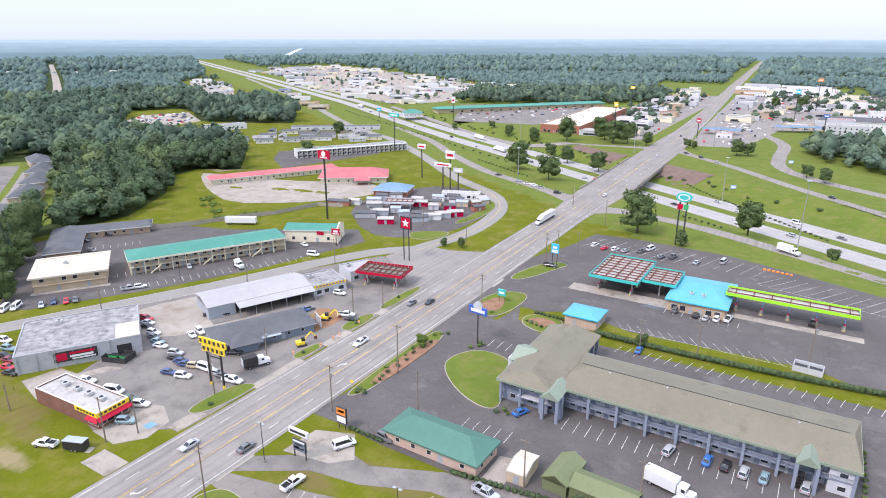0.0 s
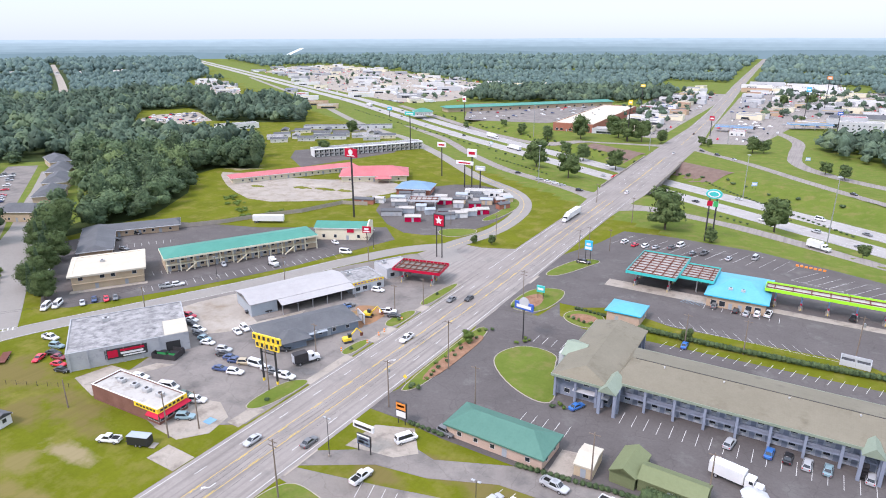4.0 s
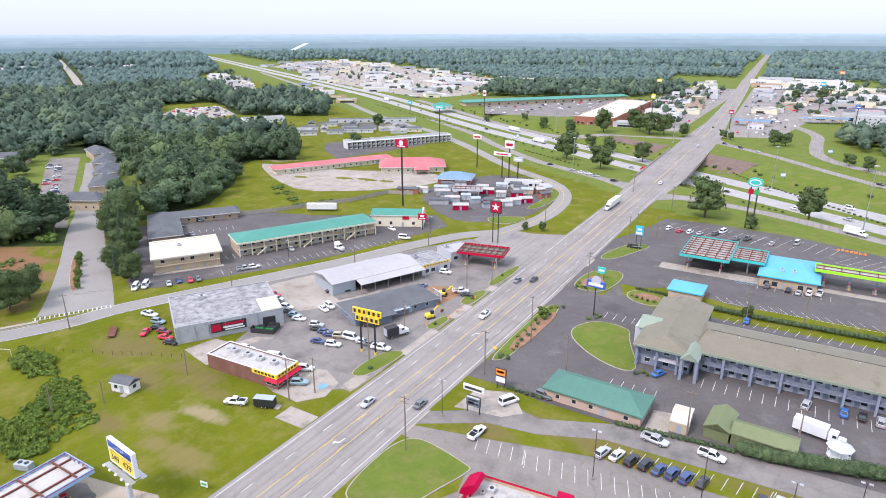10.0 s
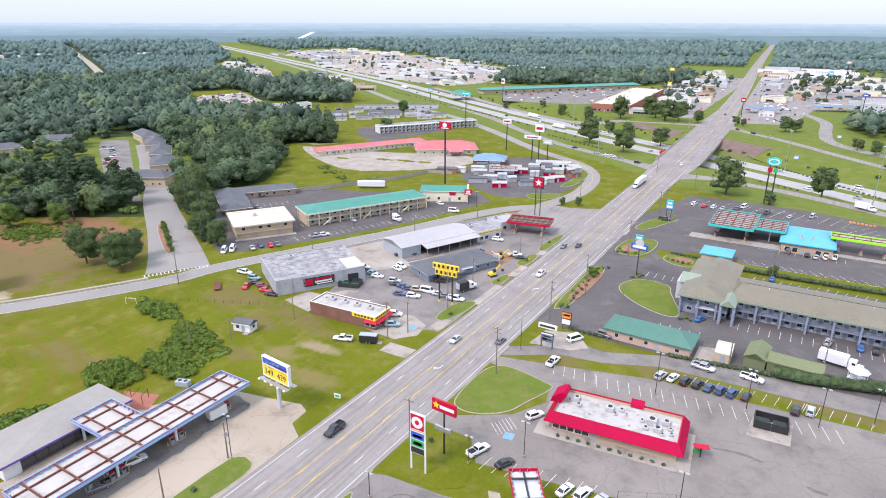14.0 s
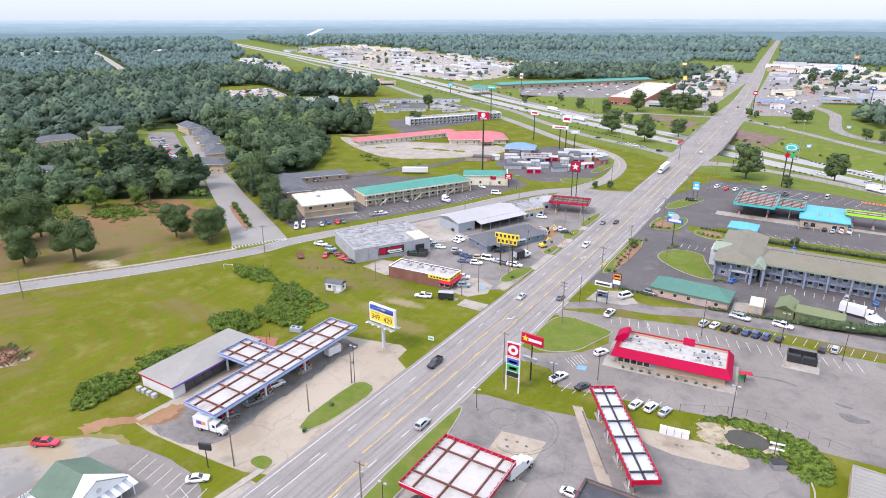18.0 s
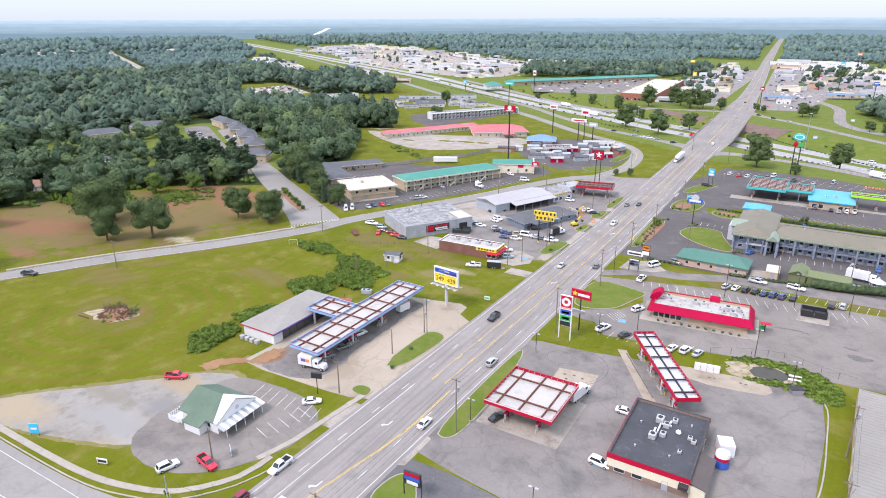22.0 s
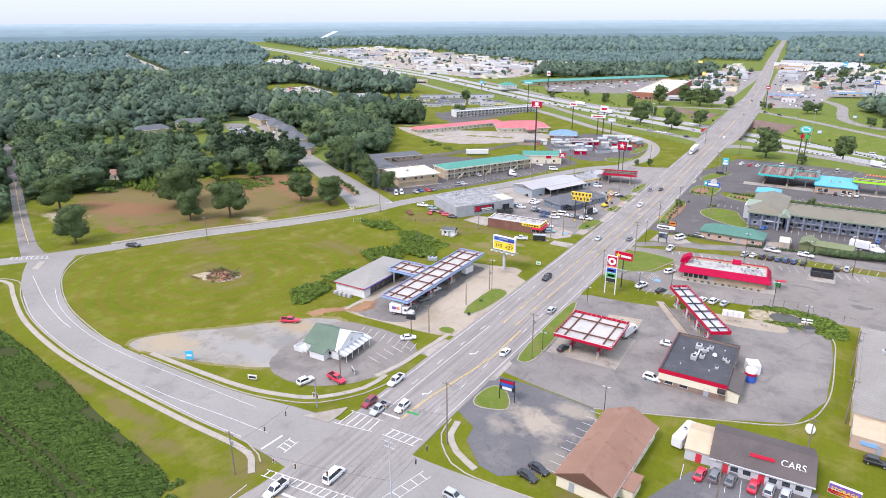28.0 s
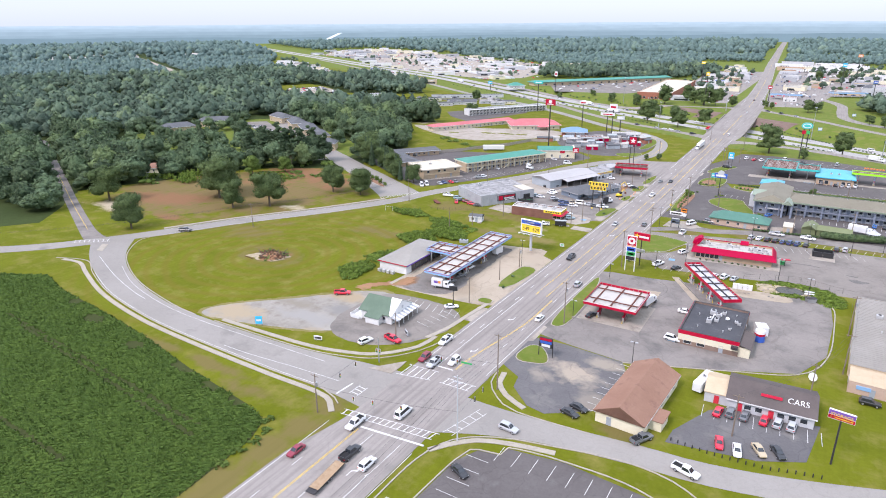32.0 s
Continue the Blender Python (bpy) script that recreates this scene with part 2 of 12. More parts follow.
        cm.inputs[1].default_value = cracks * 0.5
        L.new(ramp(vo.outputs["Distance"], 0.014, 0.004), cm.inputs[0])
        col = mix(cm.outputs[0], col, tuple(c * 0.4 for c in c1))
    L.new(col, b.inputs["Base Color"])
    b.inputs["Roughness"].default_value, b.inputs["Metallic"].default_value = rough, metal
    b.inputs["Specular IOR Level"].default_value = min(spec, 0.08) if world_space and rough > 0.5 else (spec * 0.5 if rough > 0.5 else spec)
    b.inputs["Coat Weight"].default_value = coat
    bp = N.new("ShaderNodeBump")
    bp.inputs["Strength"].default_value, bp.inputs["Distance"].default_value = bump, 0.04
    height = grain
    if wave:
        w = N.new("ShaderNodeTexWave")
        w.bands_direction = wave[0]
        w.inputs["Scale"].default_value = wave[1] * 0.314
        L.new(src, w.inputs["Vector"])
        height = w.outputs["Fac"]
    L.new(height, bp.inputs["Height"])
    L.new(bp.outputs["Normal"], b.inputs["Normal"])
    return m


def plain(name, c, rough=0.5, metal=0.0, spec=0.5, coat=0.0, emit=0.0):
    return surf(name, c, tuple(min(1, x * 1.12 + 0.004) for x in c), rough, metal, 0.8, 9.0, 0.06, spec=spec, coat=coat, dirt=0.10)


SCRUBBY = (0.168, 0.122, 0.052)
DRY, EARTH, PALE = (0.150, 0.122, 0.040), (0.215, 0.115, 0.060), (0.40, 0.34, 0.24)
WORN = [(-48, 42, 7, 4, (0.19, 0.158, 0.058)), (-40, 36, 6, 3, (0.18, 0.150, 0.050)), (-30, 36, 8, 4, (0.18, 0.150, 0.050)), (-50, 58, 9, 4, DRY), (60, 87.5, 14, 2.5, DRY), (86, 90, 14, 2.5, DRY), (-118, -38, 16, 10, DRY), (-116, -38, 7, 5, EARTH), (-205, 30, 66, 50, SCRUBBY), (-222, 40, 40, 30, SCRUBBY), (-236, 0, 40, 30, SCRUBBY), (-182, 70, 34, 24, SCRUBBY),
        (-192, 76, 26, 15, EARTH), (-222, 84, 34, 14, EARTH), (-180, 45, 16, 12, SCRUBBY), (-200, -24, 9, 5, EARTH), (-262, 10, 24, 18, SCRUBBY), (-210, -8, 26, 14, SCRUBBY), (-160, 20, 8, 4, PALE), (-236, -4, 24, 10, EARTH), (-214, 52, 20, 9, EARTH), (-222, 4, 14, 9, EARTH), (-246, -26, 14, 8, PALE), (-172, 62, 8, 5, EARTH), (-25, -135, 6, 40, DRY), (40, 88, 24, 4, DRY), (20, 80, 8, 4, DRY), (-86, 62, 16, 9, DRY), (40, -79, 8, 4, DRY), (-268, 300, 16, 10, PALE), (-60, 62, 12, 5, DRY), (-42, 50, 7, 3, (0.25, 0.205, 0.11)), (-70, 52, 9, 6, DRY), (-58, 36, 7, 4, DRY), (-150, -20, 18, 9, DRY), (-96, 10, 20, 6, DRY), (44, 104, 10, 3, EARTH), (-46, -112, 10, 3, DRY), (-64, -108, 14, 2.5, DRY), (-90, -108, 12, 2, DRY)]
M = {
    "grass": surf("mown_grass", (0.090, 0.107, 0.006), (0.139, 0.151, 0.010), 0.95, 0, 0.05, 1.1, 0.6, (0.192, 0.168, 0.042), 0.6, 0.5, world_space=True, patches=WORN, streak=0.12, arcs=(-116, -38)),
    "lawn": surf("lawn_grass", (0.092, 0.134, 0.020), (0.140, 0.176, 0.032), 0.95, 0, 0.08, 1.4, 0.6, (0.180, 0.164, 0.055), 0.6, 0.45, world_space=True),
    "dry_grass": surf("worn_grass", (0.155, 0.145, 0.040), (0.235, 0.195, 0.085), 0.95, 0, 0.06, 1.2, 0.6, (0.36, 0.28, 0.18), 0.4, 0.15, world_space=True),
    "soil": surf("red_soil", (0.24, 0.13, 0.07), (0.34, 0.19, 0.11), 0.95, 0, 0.08, 1.5, 0.6, (0.19, 0.17, 0.06), 0.5, 0.15, world_space=True),
    "gravel": surf("pale_gravel", (0.29, 0.255, 0.215), (0.40, 0.36, 0.31), 0.95, 0, 0.07, 2.5, 0.5, (0.24, 0.195, 0.145), 0.65, 0.35, world_space=True, cracks=0.15),
    "gravel_lot": surf("trodden_gravel", (0.232, 0.212, 0.182), (0.325, 0.302, 0.265), 0.95, 0, 0.09, 2.2, 0.5, (0.195, 0.168, 0.132), 0.6, 0.35, world_space=True, cracks=0.1,
                       patches=[(-88, -82, 12, 6, (0.33, 0.27, 0.185)), (-66, -53, 10, 5, (0.32, 0.255, 0.17)), (-64, -72, 13, 4, (0.275, 0.262, 0.24)), (-58, -62, 8, 4, (0.215, 0.205, 0.19)), (-76, -66, 9, 3, (0.23, 0.205, 0.165)), (-54, -79, 8, 3, (0.33, 0.27, 0.19))]),
    "asphalt": surf("worn_asphalt", (0.236, 0.211, 0.192), (0.312, 0.283, 0.258), 0.9, 0, 0.05, 2.0, 0.3, (0.210, 0.194, 0.178), 0.3, 0.3, world_space=True, streak=0.5, cracks=0.25),
    "street": surf("street_asphalt", (0.235, 0.218, 0.197), (0.300, 0.280, 0.254), 0.9, 0, 0.03, 2.0, 0.3, (0.205, 0.190, 0.172), 0.15, 0.3, world_space=True, cracks=0.2),
    "lot": surf("worn_lot_asphalt", (0.186, 0.165, 0.145), (0.256, 0.230, 0.204), 0.9, 0, 0.04, 1.6, 0.3, (0.138, 0.126, 0.115), 0.55, 0.35, world_space=True, cracks=0.45),
    "stain": surf("stained_asphalt", (0.105, 0.100, 0.095), (0.175, 0.163, 0.150), 0.9, 0, 0.3, 2.5, 0.3, (0.19, 0.177, 0.162), 0.6, 0.3, world_space=True),
    "asphalt_mid": surf("parking_asphalt", (0.184, 0.165, 0.150), (0.258, 0.233, 0.211), 0.9, 0, 0.045, 1.6, 0.3, (0.125, 0.117, 0.110), 0.7, 0.4, world_space=True, cracks=0.45),
    "asphalt_dark": surf("sealed_asphalt", (0.094, 0.084, 0.081), (0.138, 0.125, 0.119), 0.85, 0, 0.05, 1.6, 0.3, (0.160, 0.151, 0.143), 0.3, 0.35, world_space=True, cracks=0.4),
    "patched": surf("patched_asphalt", (0.105, 0.101, 0.103), (0.155, 0.148, 0.146), 0.85, 0, 0.06, 1.6, 0.3, (0.19, 0.178, 0.165), 0.4, 0.35, world_space=True, cracks=0.4,
                    patches=[(23, -60, 9, 5, (0.33, 0.28, 0.22)), (28, -52, 7, 3, (0.27, 0.235, 0.19)), (14, -66, 4, 3, (0.25, 0.22, 0.185)), (30, -72, 4, 5, (0.22, 0.195, 0.165))]),
    "concrete": surf("pale_concrete", (0.290, 0.254, 0.212), (0.395, 0.352, 0.300), 0.9, 0, 0.10, 2.2, 0.25, (0.190, 0.162, 0.138), 0.6, 0.3, world_space=True, cracks=0.35),
    "forecourt": surf("stained_tan_concrete", (0.315, 0.262, 0.196), (0.400, 0.340, 0.264), 0.9, 0, 0.07, 2.0, 0.25, (0.235, 0.190, 0.142), 0.5, 0.3, world_space=True, cracks=0.45,
                      patches=[(-28, -8, 9, 22, (0.385, 0.325, 0.25)), (-24, 14, 8, 6, (0.36, 0.30, 0.225)), (-33, -26, 8, 7, (0.30, 0.245, 0.18)), (-53, -33, 6, 3, EARTH)]),
    "bay_asphalt": surf("oily_bay_asphalt", (0.165, 0.150, 0.136), (0.235, 0.216, 0.196), 0.9, 0, 0.10, 2.0, 0.3, (0.115, 0.105, 0.098), 0.6, 0.35, world_space=True, cracks=0.4, patches=[(-53, -31, 4, 5, EARTH)]),
    "sand": surf("sandy_bank", (0.30, 0.235, 0.155), (0.44, 0.37, 0.27), 0.95, 0, 0.25, 2.2, 0.6, (0.14, 0.145, 0.05), 0.6, 0.4, world_space=True),
    "motorway": surf("motorway_concrete", (0.320, 0.305, 0.290), (0.390, 0.372, 0.355), 0.9, 0, 0.06, 2.0, 0.2, (0.255, 0.243, 0.235), 0.35, 0.3, world_space=True),
    "kerb": surf("kerb_concrete", (0.31, 0.275, 0.225), (0.39, 0.35, 0.29), 0.9, 0, 0.3, 4.0, 0.25, (0.26, 0.235, 0.20), 0.4, 0.3, world_space=True),
    "white_line": surf("road_paint_white", (0.50, 0.49, 0.47), (0.64, 0.63, 0.61), 0.8, 0, 0.5, 3.0, 0.1, (0.33, 0.33, 0.32), 0.35, 0.3, world_space=True),
    "yellow_line": surf("road_paint_yellow", (0.60, 0.40, 0.07), (0.72, 0.50, 0.12), 0.8, 0, 0.5, 3.0, 0.1, (0.38, 0.30, 0.16), 0.3, 0.3, world_space=True),
    "blue_line": surf("road_paint_blue", (0.15, 0.30, 0.42), (0.21, 0.36, 0.47), 0.8, 0, 0.5, 3.0, 0.1, world_space=True),
    "crop": surf("crop_leaves", (0.030, 0.090, 0.018), (0.060, 0.150, 0.030), 0.8, 0, 0.05, 2.5, 0.8, spec=0.25, world_space=True),
    "crop_soil": surf("field_soil", (0.040, 0.050, 0.017), (0.058, 0.068, 0.023), 0.95, 0, 0.1, 2.0, 0.5, world_space=True),
    "mulch": surf("bark_mulch", (0.20, 0.10, 0.06), (0.33, 0.20, 0.13), 0.95, 0, 0.5, 4.0, 0.5, world_space=True),
    "slope_brick": surf("slope_paving", (0.145, 0.098, 0.080), (0.21, 0.15, 0.125), 0.9, 0, 0.2, 2.0, 0.4, world_space=True),
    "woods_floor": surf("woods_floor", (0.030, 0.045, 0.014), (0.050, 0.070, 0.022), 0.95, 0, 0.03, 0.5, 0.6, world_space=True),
    "water": surf("muddy_water", (0.045, 0.042, 0.030), (0.070, 0.062, 0.044), 0.22, 0, 0.3, 2.0, 0.05, spec=0.25, dirt=0),
}

# ---- the lie of the land: flat, with the motorway in a shallow cutting under the bridge ----
NX, NY = 0.53, 0.848              # across the motorway; it runs along (-NY, NX)
AXIS_N, CROSS_S, CUT = 358.0, 235.0, 6.4


def lie(x, y):
    n, s = x * NX + y * NY, -x * NY + y * NX
    depth = CUT * (1 - smoothstep(230, 640, abs(s - CROSS_S)))
    return -depth * (1 - smoothstep(25, 50, abs(n - AXIS_N)))


def along(n, s):
    return (n * NX - s * NY, n * NY + s * NX)


def lines(*spans):
    out = []
    for a, b, step in spans:
        k = max(1, round((b - a) / step))
        out += [a + (b - a) * i / k for i in range(k)]
    return out + [spans[-1][1]]


gx = lines((-4950, -1400, 320), (-1400, -640, 60), (-640, 260, 6.5), (260, 800, 60), (800, 4950, 320))
gy = lines((-4950, -500, 320), (-500, 170, 45), (170, 860, 6.5), (860, 1500, 60), (1500, 4950, 320))
gv = [(x, y, lie(x, y)) for y in gy for x in gx]
gw = len(gx)
gf = [(j * gw + i, j * gw + i + 1, (j + 1) * gw + i + 1, (j + 1) * gw + i) for j in range(len(gy) - 1) for i in range(gw - 1)]
g = Geo()
g.v, g.f = gv, gf
gme = bpy.data.meshes.new("ground")
gme.from_pydata(gv, [], gf)
gme.shade_smooth()
gme.materials.append(M["grass"])
gme.materials.append(M["lawn"])          # greener banks along the motorway and beyond
gme.polygons.foreach_set("material_index", [1 if p.center.x * NX + p.center.y * NY > 262 else 0 for p in gme.polygons])
ground = tagged(put("ground", gme, None), "mown green and yellowing grass verges and fields, flat", "ground", kind="structure")


_GX, _GY, _GZ = np.array(gx), np.array(gy), np.array([v[2] for v in gv]).reshape(len(gy), gw)


def ground_z(x, y):
    """The height of the ground sheet itself, between its own corners."""
    i, j = int(np.clip(np.searchsorted(_GX, x) - 1, 0, gw - 2)), int(np.clip(np.searchsorted(_GY, y) - 1, 0, len(gy) - 2))
    u, v = (x - _GX[i]) / (_GX[i + 1] - _GX[i]), (y - _GY[j]) / (_GY[j + 1] - _GY[j])
    return float(_GZ[j, i] * (1 - u) * (1 - v) + _GZ[j, i + 1] * u * (1 - v) + _GZ[j + 1, i] * (1 - u) * v + _GZ[j + 1, i + 1] * u * v)


def flat(name, poly, material, z, label, category="pavement", rounds=0, parent=None):
    """A sheet of paving or soil with a thin edge, its top at z."""
    if rounds:
        poly = chaikin(poly, rounds)
    if area2(poly) < 0:
        poly = poly[::-1]
    n = len(poly)
    me = bpy.data.meshes.new(name)
    me.from_pydata([(x, y, z) for x, y in poly] + [(x, y, z - 0.1) for x, y in poly], [], [tuple(range(n))] + [(i, i + n, (i + 1) % n + n, (i + 1) % n) for i in range(n)])
    ob = put(name, me, material, parent)
    return ob if parent else tagged(ob, label, category, kind="structure")


def ribbon(name, pts, half, material, z, label, category="road", parent=None, step=5.0, lift=True):
    """A road along points (x, y) or (x, y, half width)."""
    pts = [(*p, half) if len(p) == 2 else p for p in pts]
    line = smooth_line([Vector(p) for p in pts], step)
    ns = normals([Vector((p.x, p.y)) for p in line])
    vs, fs = [], []
    for p, nn in zip(line, ns):
        for k in (-1, 1):
            x, y = p.x + nn.x * p.z * k, p.y + nn.y * p.z * k
            vs.append((x, y, (ground_z(x, y) + (0.3 if -.01 > ground_z(x, y) > -6.3 else 0) if lift else 0) + z))
    for i in range(len(line) - 1):
        fs.append((2 * i, 2 * i + 1, 2 * i + 3, 2 * i + 2))
    me = bpy.data.meshes.new(name)
    me.from_pydata(vs, [], fs)
    ob = put(name, me, material, parent)
    return ob if parent else tagged(ob, label, category, kind="structure")


def stripe_geo(g, line, ns, off, w, z, i0, i1):
    """A painted line beside the middle line, between two of its steps."""
    vs = []
    for i in range(i0, i1 + 1):
        p, nn = line[i], ns[i]
        for k in (off - w / 2, off + w / 2):
            x, y = p.x + nn.x * k, p.y + nn.y * k
            vs.append((x, y, ground_z(x, y) + z))
    n = i1 - i0 + 1
    g.add(vs, [(2 * i, 2 * i + 1, 2 * i + 3, 2 * i + 2) for i in range(n - 1)])


# ---- the main road ----
def mid(y):
    """The x of the main road's middle."""
    return float(np.interp(y, ROAD_Y, ROAD_X))


def half_width(y):
    return 10.4 + 4.2 * (smoothstep(300, 375, y) - smoothstep(560, 690, y)) - 1.2 * smoothstep(700, 900, y)


_ky = [-420, -66, 10, 100, 160, 250, 330, 380, 460, 540, 568, 736, 960, 1340, 2140, 2640, 4200]
_kx = [-8.3, -7.4, -5.9, -4.6, -4.6, -6.4, -7.0, -7.6, -10, -12.4, -13.2, -22, -37, -66, -120, -152, -252]
ROAD_Y = np.arange(-420, 4200, 5.0)
ROAD_X = np.convolve(np.pad(np.interp(ROAD_Y, _ky, _kx), 8, mode="edge"), np.ones(17) / 17, mode="valid")
ROAD_X[:8], ROAD_X[-8:] = np.interp(ROAD_Y[:8], _ky, _kx), np.interp(ROAD_Y[-8:], _ky, _kx)

rl = [Vector((mid(y), y)) for y in ROAD_Y]


def road_piece(name, y0, y1, z, label):
    ys = [y for y in ROAD_Y if y0 <= y <= y1]
    vs, fs = [], []
    for y in ys:
        vs += [(mid(y) - half_width(y) - 3.4 * (1 - smoothstep(-128, -104, y)), y, z), (mid(y) + half_width(y), y, z)]
    fs = [(2 * i, 2 * i + 1, 2 * i + 3, 2 * i + 2) for i in range(len(ys) - 1)]
    me = bpy.data.meshes.new(name)
    me.from_pydata(vs, [], fs)
    return tagged(put(name, me, M["asphalt"]), label, "road", kind="structure")


road = road_piece("road", -420, 370, 0.06, "worn grey five-lane asphalt road with painted lanes")
road_b = road_piece("road", 490, 4195, 0.06, "straight grey asphalt road running to the horizon")


def mark(name, off, w, y0, y1, material, parent, dash=None, z=0.082):
    """Painted lines on the main road, off metres beside its middle; dash: (length, period)."""
    g = Geo()
    spans = [(y0, y1)] if dash is None else [(y0 + k * dash[1], y0 + k * dash[1] + dash[0]) for k in range(int((y1 - y0) / dash[1]))]
    for a, b in spans:
        ys = [a] + [y for y in np.arange(math.ceil(a / 10) * 10, b, 10) if a < y < b] + [b]
        vs = []
        for y in ys:
            vs += [(mid(y) + off - w / 2, y, z), (mid(y) + off + w / 2, y, z)]
        g.add(vs, [(2 * i, 2 * i + 1, 2 * i + 3, 2 * i + 2) for i in range(len(ys) - 1)])
    me = bpy.data.meshes.new(name)
    me.from_pydata(g.v, [], g.f)
    return put(name, me, material, parent)


for y0, y1 in ((-74, 182), (203, 360)):
    for off in (-9.3, 9.3):
        mark("edge_line", off, 0.16, y0, y1, M["white_line"], road)
for off in (-5.9, 5.9):
    mark("lane_dashes", off, 0.16, -74.6 if off < 0 else -70, 340, M["white_line"], road, (3.05, 12.19))
for y0, y1 in ((-18, 340),):
    for k in (-1, 1):
        mark("turn_lane_line", 1.95 * k + 0.14 * k, 0.13, y0, y1, M["yellow_line"], road)
        mark("turn_lane_dashes", 1.95 * k - 0.14 * k, 0.13, y0, y1, M["yellow_line"], road, (3.05, 12.19))
south = mid(-120)
for x in (-12.75, -12.45):
    mark("median_line", x - south, 0.13, -420, -110, M["yellow_line"], road)
mark("turn_bay_line", -8.4 - south, 0.16, -135, -110, M["white_line"], road)
mark("turn_bay_line", -0.7 - south, 0.16, -132, -110, M["white_line"], road)
mark("lane_dashes", -8.4 - south, 0.16, -420, -136, M["white_line"], road, (3.05, 12.19))
mark("lane_dashes", -16.6 - south, 0.16, -420, -110, M["white_line"], road, (3.05, 12.19))
for x in (-20.6, 3.2):
    mark("edge_line", x - south, 0.16, -420, -111, M["white_line"], road)
for x in (-6.8, -6.5):          # the median swings over beside the turn bay
    ys = [-76 + 4 * k for k in range(15)]
    vs = []
    for k, y in enumerate(ys):
        c = x + 5.0 * smoothstep(-76, -34, y)
        vs += [(c - .065, y, .083), (c + .065, y, .083)]
    me = bpy.data.meshes.new("median_line")
    me.from_pydata(vs, [], [(2 * i, 2 * i + 1, 2 * i + 3, 2 * i + 2) for i in range(len(ys) - 1)])
    put("median_line", me, M["yellow_line"], road)
mark("turn_bay_line", -4.6, 0.16, -76, -22, M["white_line"], road)
for off in (-9.0, 8.6):
    mark("edge_line", off, 0.16, 580, 2600, M["white_line"], road_b)
mark("median_line", 0, 0.2, 560, 2600, M["yellow_line"], road_b)

# crossing at the lights
def ladder(p0, p1, q0, q1, n, edge=0.2, rung=0.28):
    """A ladder crossing between the lines p0-p1 and q0-q1."""
    g = Geo()
    p0, p1, q0, q1 = (Vector(v) for v in (p0, p1, q0, q1))

    def bar(a, b, w):
        d = (b - a).normalized()
        o = Vector((-d.y, d.x)) * w / 2
        g.add([(*(a - o), .083), (*(b - o), .083), (*(b + o), .083), (*(a + o), .083)], [(0, 1, 2, 3)])
    bar(p0, p1, edge)
    bar(q0, q1, edge)
    for i in range(n):
        u = (i + .5) / n
        a, b = p0.lerp(p1, u), q0.lerp(q1, u)
        bar(a.lerp(b, .06), a.lerp(b, .94), rung)
    me = bpy.data.meshes.new("crosswalk")
    me.from_pydata(g.v, [], g.f)
    put("crosswalk", me, M["white_line"], road)


ladder((-20.4, -107.4), (4.2, -104.6), (-20.5, -105.5), (4.8, -102.0), 15)
ladder((-19.3, -85.5), (-9.6, -83.6), (-19.0, -79.6), (-9.8, -79.0), 5)
ladder((-7.0, -83.2), (1.6, -83.0), (-6.4, -80.4), (2.2, -80.2), 5)
ladder((-24.0, -99.4), (-24.0, -95.0), (-21.5, -99.6), (-21.5, -95.2), 3)
ladder((5.0, -101.0), (8.0, -88.6), (7.4, -101.0), (10.2, -89.4), 5, .14, .18)
ladder((-131.3, 56.2), (-119.6, 76.4), (-133.4, 57.4), (-121.6, 77.6), 17, .15, .35)
ladder((-205.4, -68.4), (-193, -59), (-203, -70.4), (-190.4, -61), 8, .15, .3)
for a, b, w in (((-12.6, -109.1), (4.0, -107.4), .6), ((-26.7, -101.4), (-26.2, -95.4), .5), ((-17.0, -76.6), (-7.0, -76.2), .5)):
    d = (Vector(b) - Vector(a)).normalized()
    o = Vector((-d.y, d.x)) * w / 2
    me = bpy.data.meshes.new("stop_line")
    me.from_pydata([(*(Vector(a) - o), .084), (*(Vector(b) - o), .084), (*(Vector(b) + o), .084), (*(Vector(a) + o), .084)], [], [(0, 1, 2, 3)])
    put("stop_line", me, M["white_line"], road)


def arrow(x, y, rot, parent, turn=True):
    """A painted turn arrow."""
    g = Geo()
    g.prism([(-0.12, 0), (0.12, 0), (0.12, 1.6), (0.9, 2.2), (0.9, 1.8), (1.5, 2.5), (0.9, 3.1), (0.9, 2.6), (-0.12, 1.9)] if turn else
            [(-0.12, 0), (0.12, 0), (0.12, 2.0), (0.45, 2.0), (0, 3.1), (-0.45, 2.0), (-0.12, 2.0)], 0.06, 0.082)
    part("arrow", g, M["white_line"], parent, m=pose(x, y, 0, 0, 0, rot))


for y in (-62, -38, 60):
    arrow(mid(y) + 0.2, y, 180, road)
arrow(mid(120), 120, 0, road)
arrow(-4.5, -124, 0, road)
arrow(-0.8, -124, 0, road, False)

# ---- side roads, slip roads and the motorway ----
side_w = ribbon("road", [(-13, -93.5, 10), (-30, -93.5, 8.2), (-52, -95, 6.4), (-90, -95, 5.4), (-113, -93.3, 5.0), (-138, -88, 5.4), (-160, -79.5, 5.8), (-177, -70, 7), (-192, -58, 9)],
                5, M["street"], 0.052, "curving grey asphalt side street with turn lanes")
back = ribbon("road", [(-420, -190), (-300, -134), (-238, -103), (-207, -78), (-181, -40), (-164, -10), (-141, 24), (-122, 58), (-116, 78), (-99, 114), (-82, 150), (-70, 181), (-57, 207), (-44, 220)],
              4.3, M["street"], 0.048, "narrow pale asphalt back road past the fields")
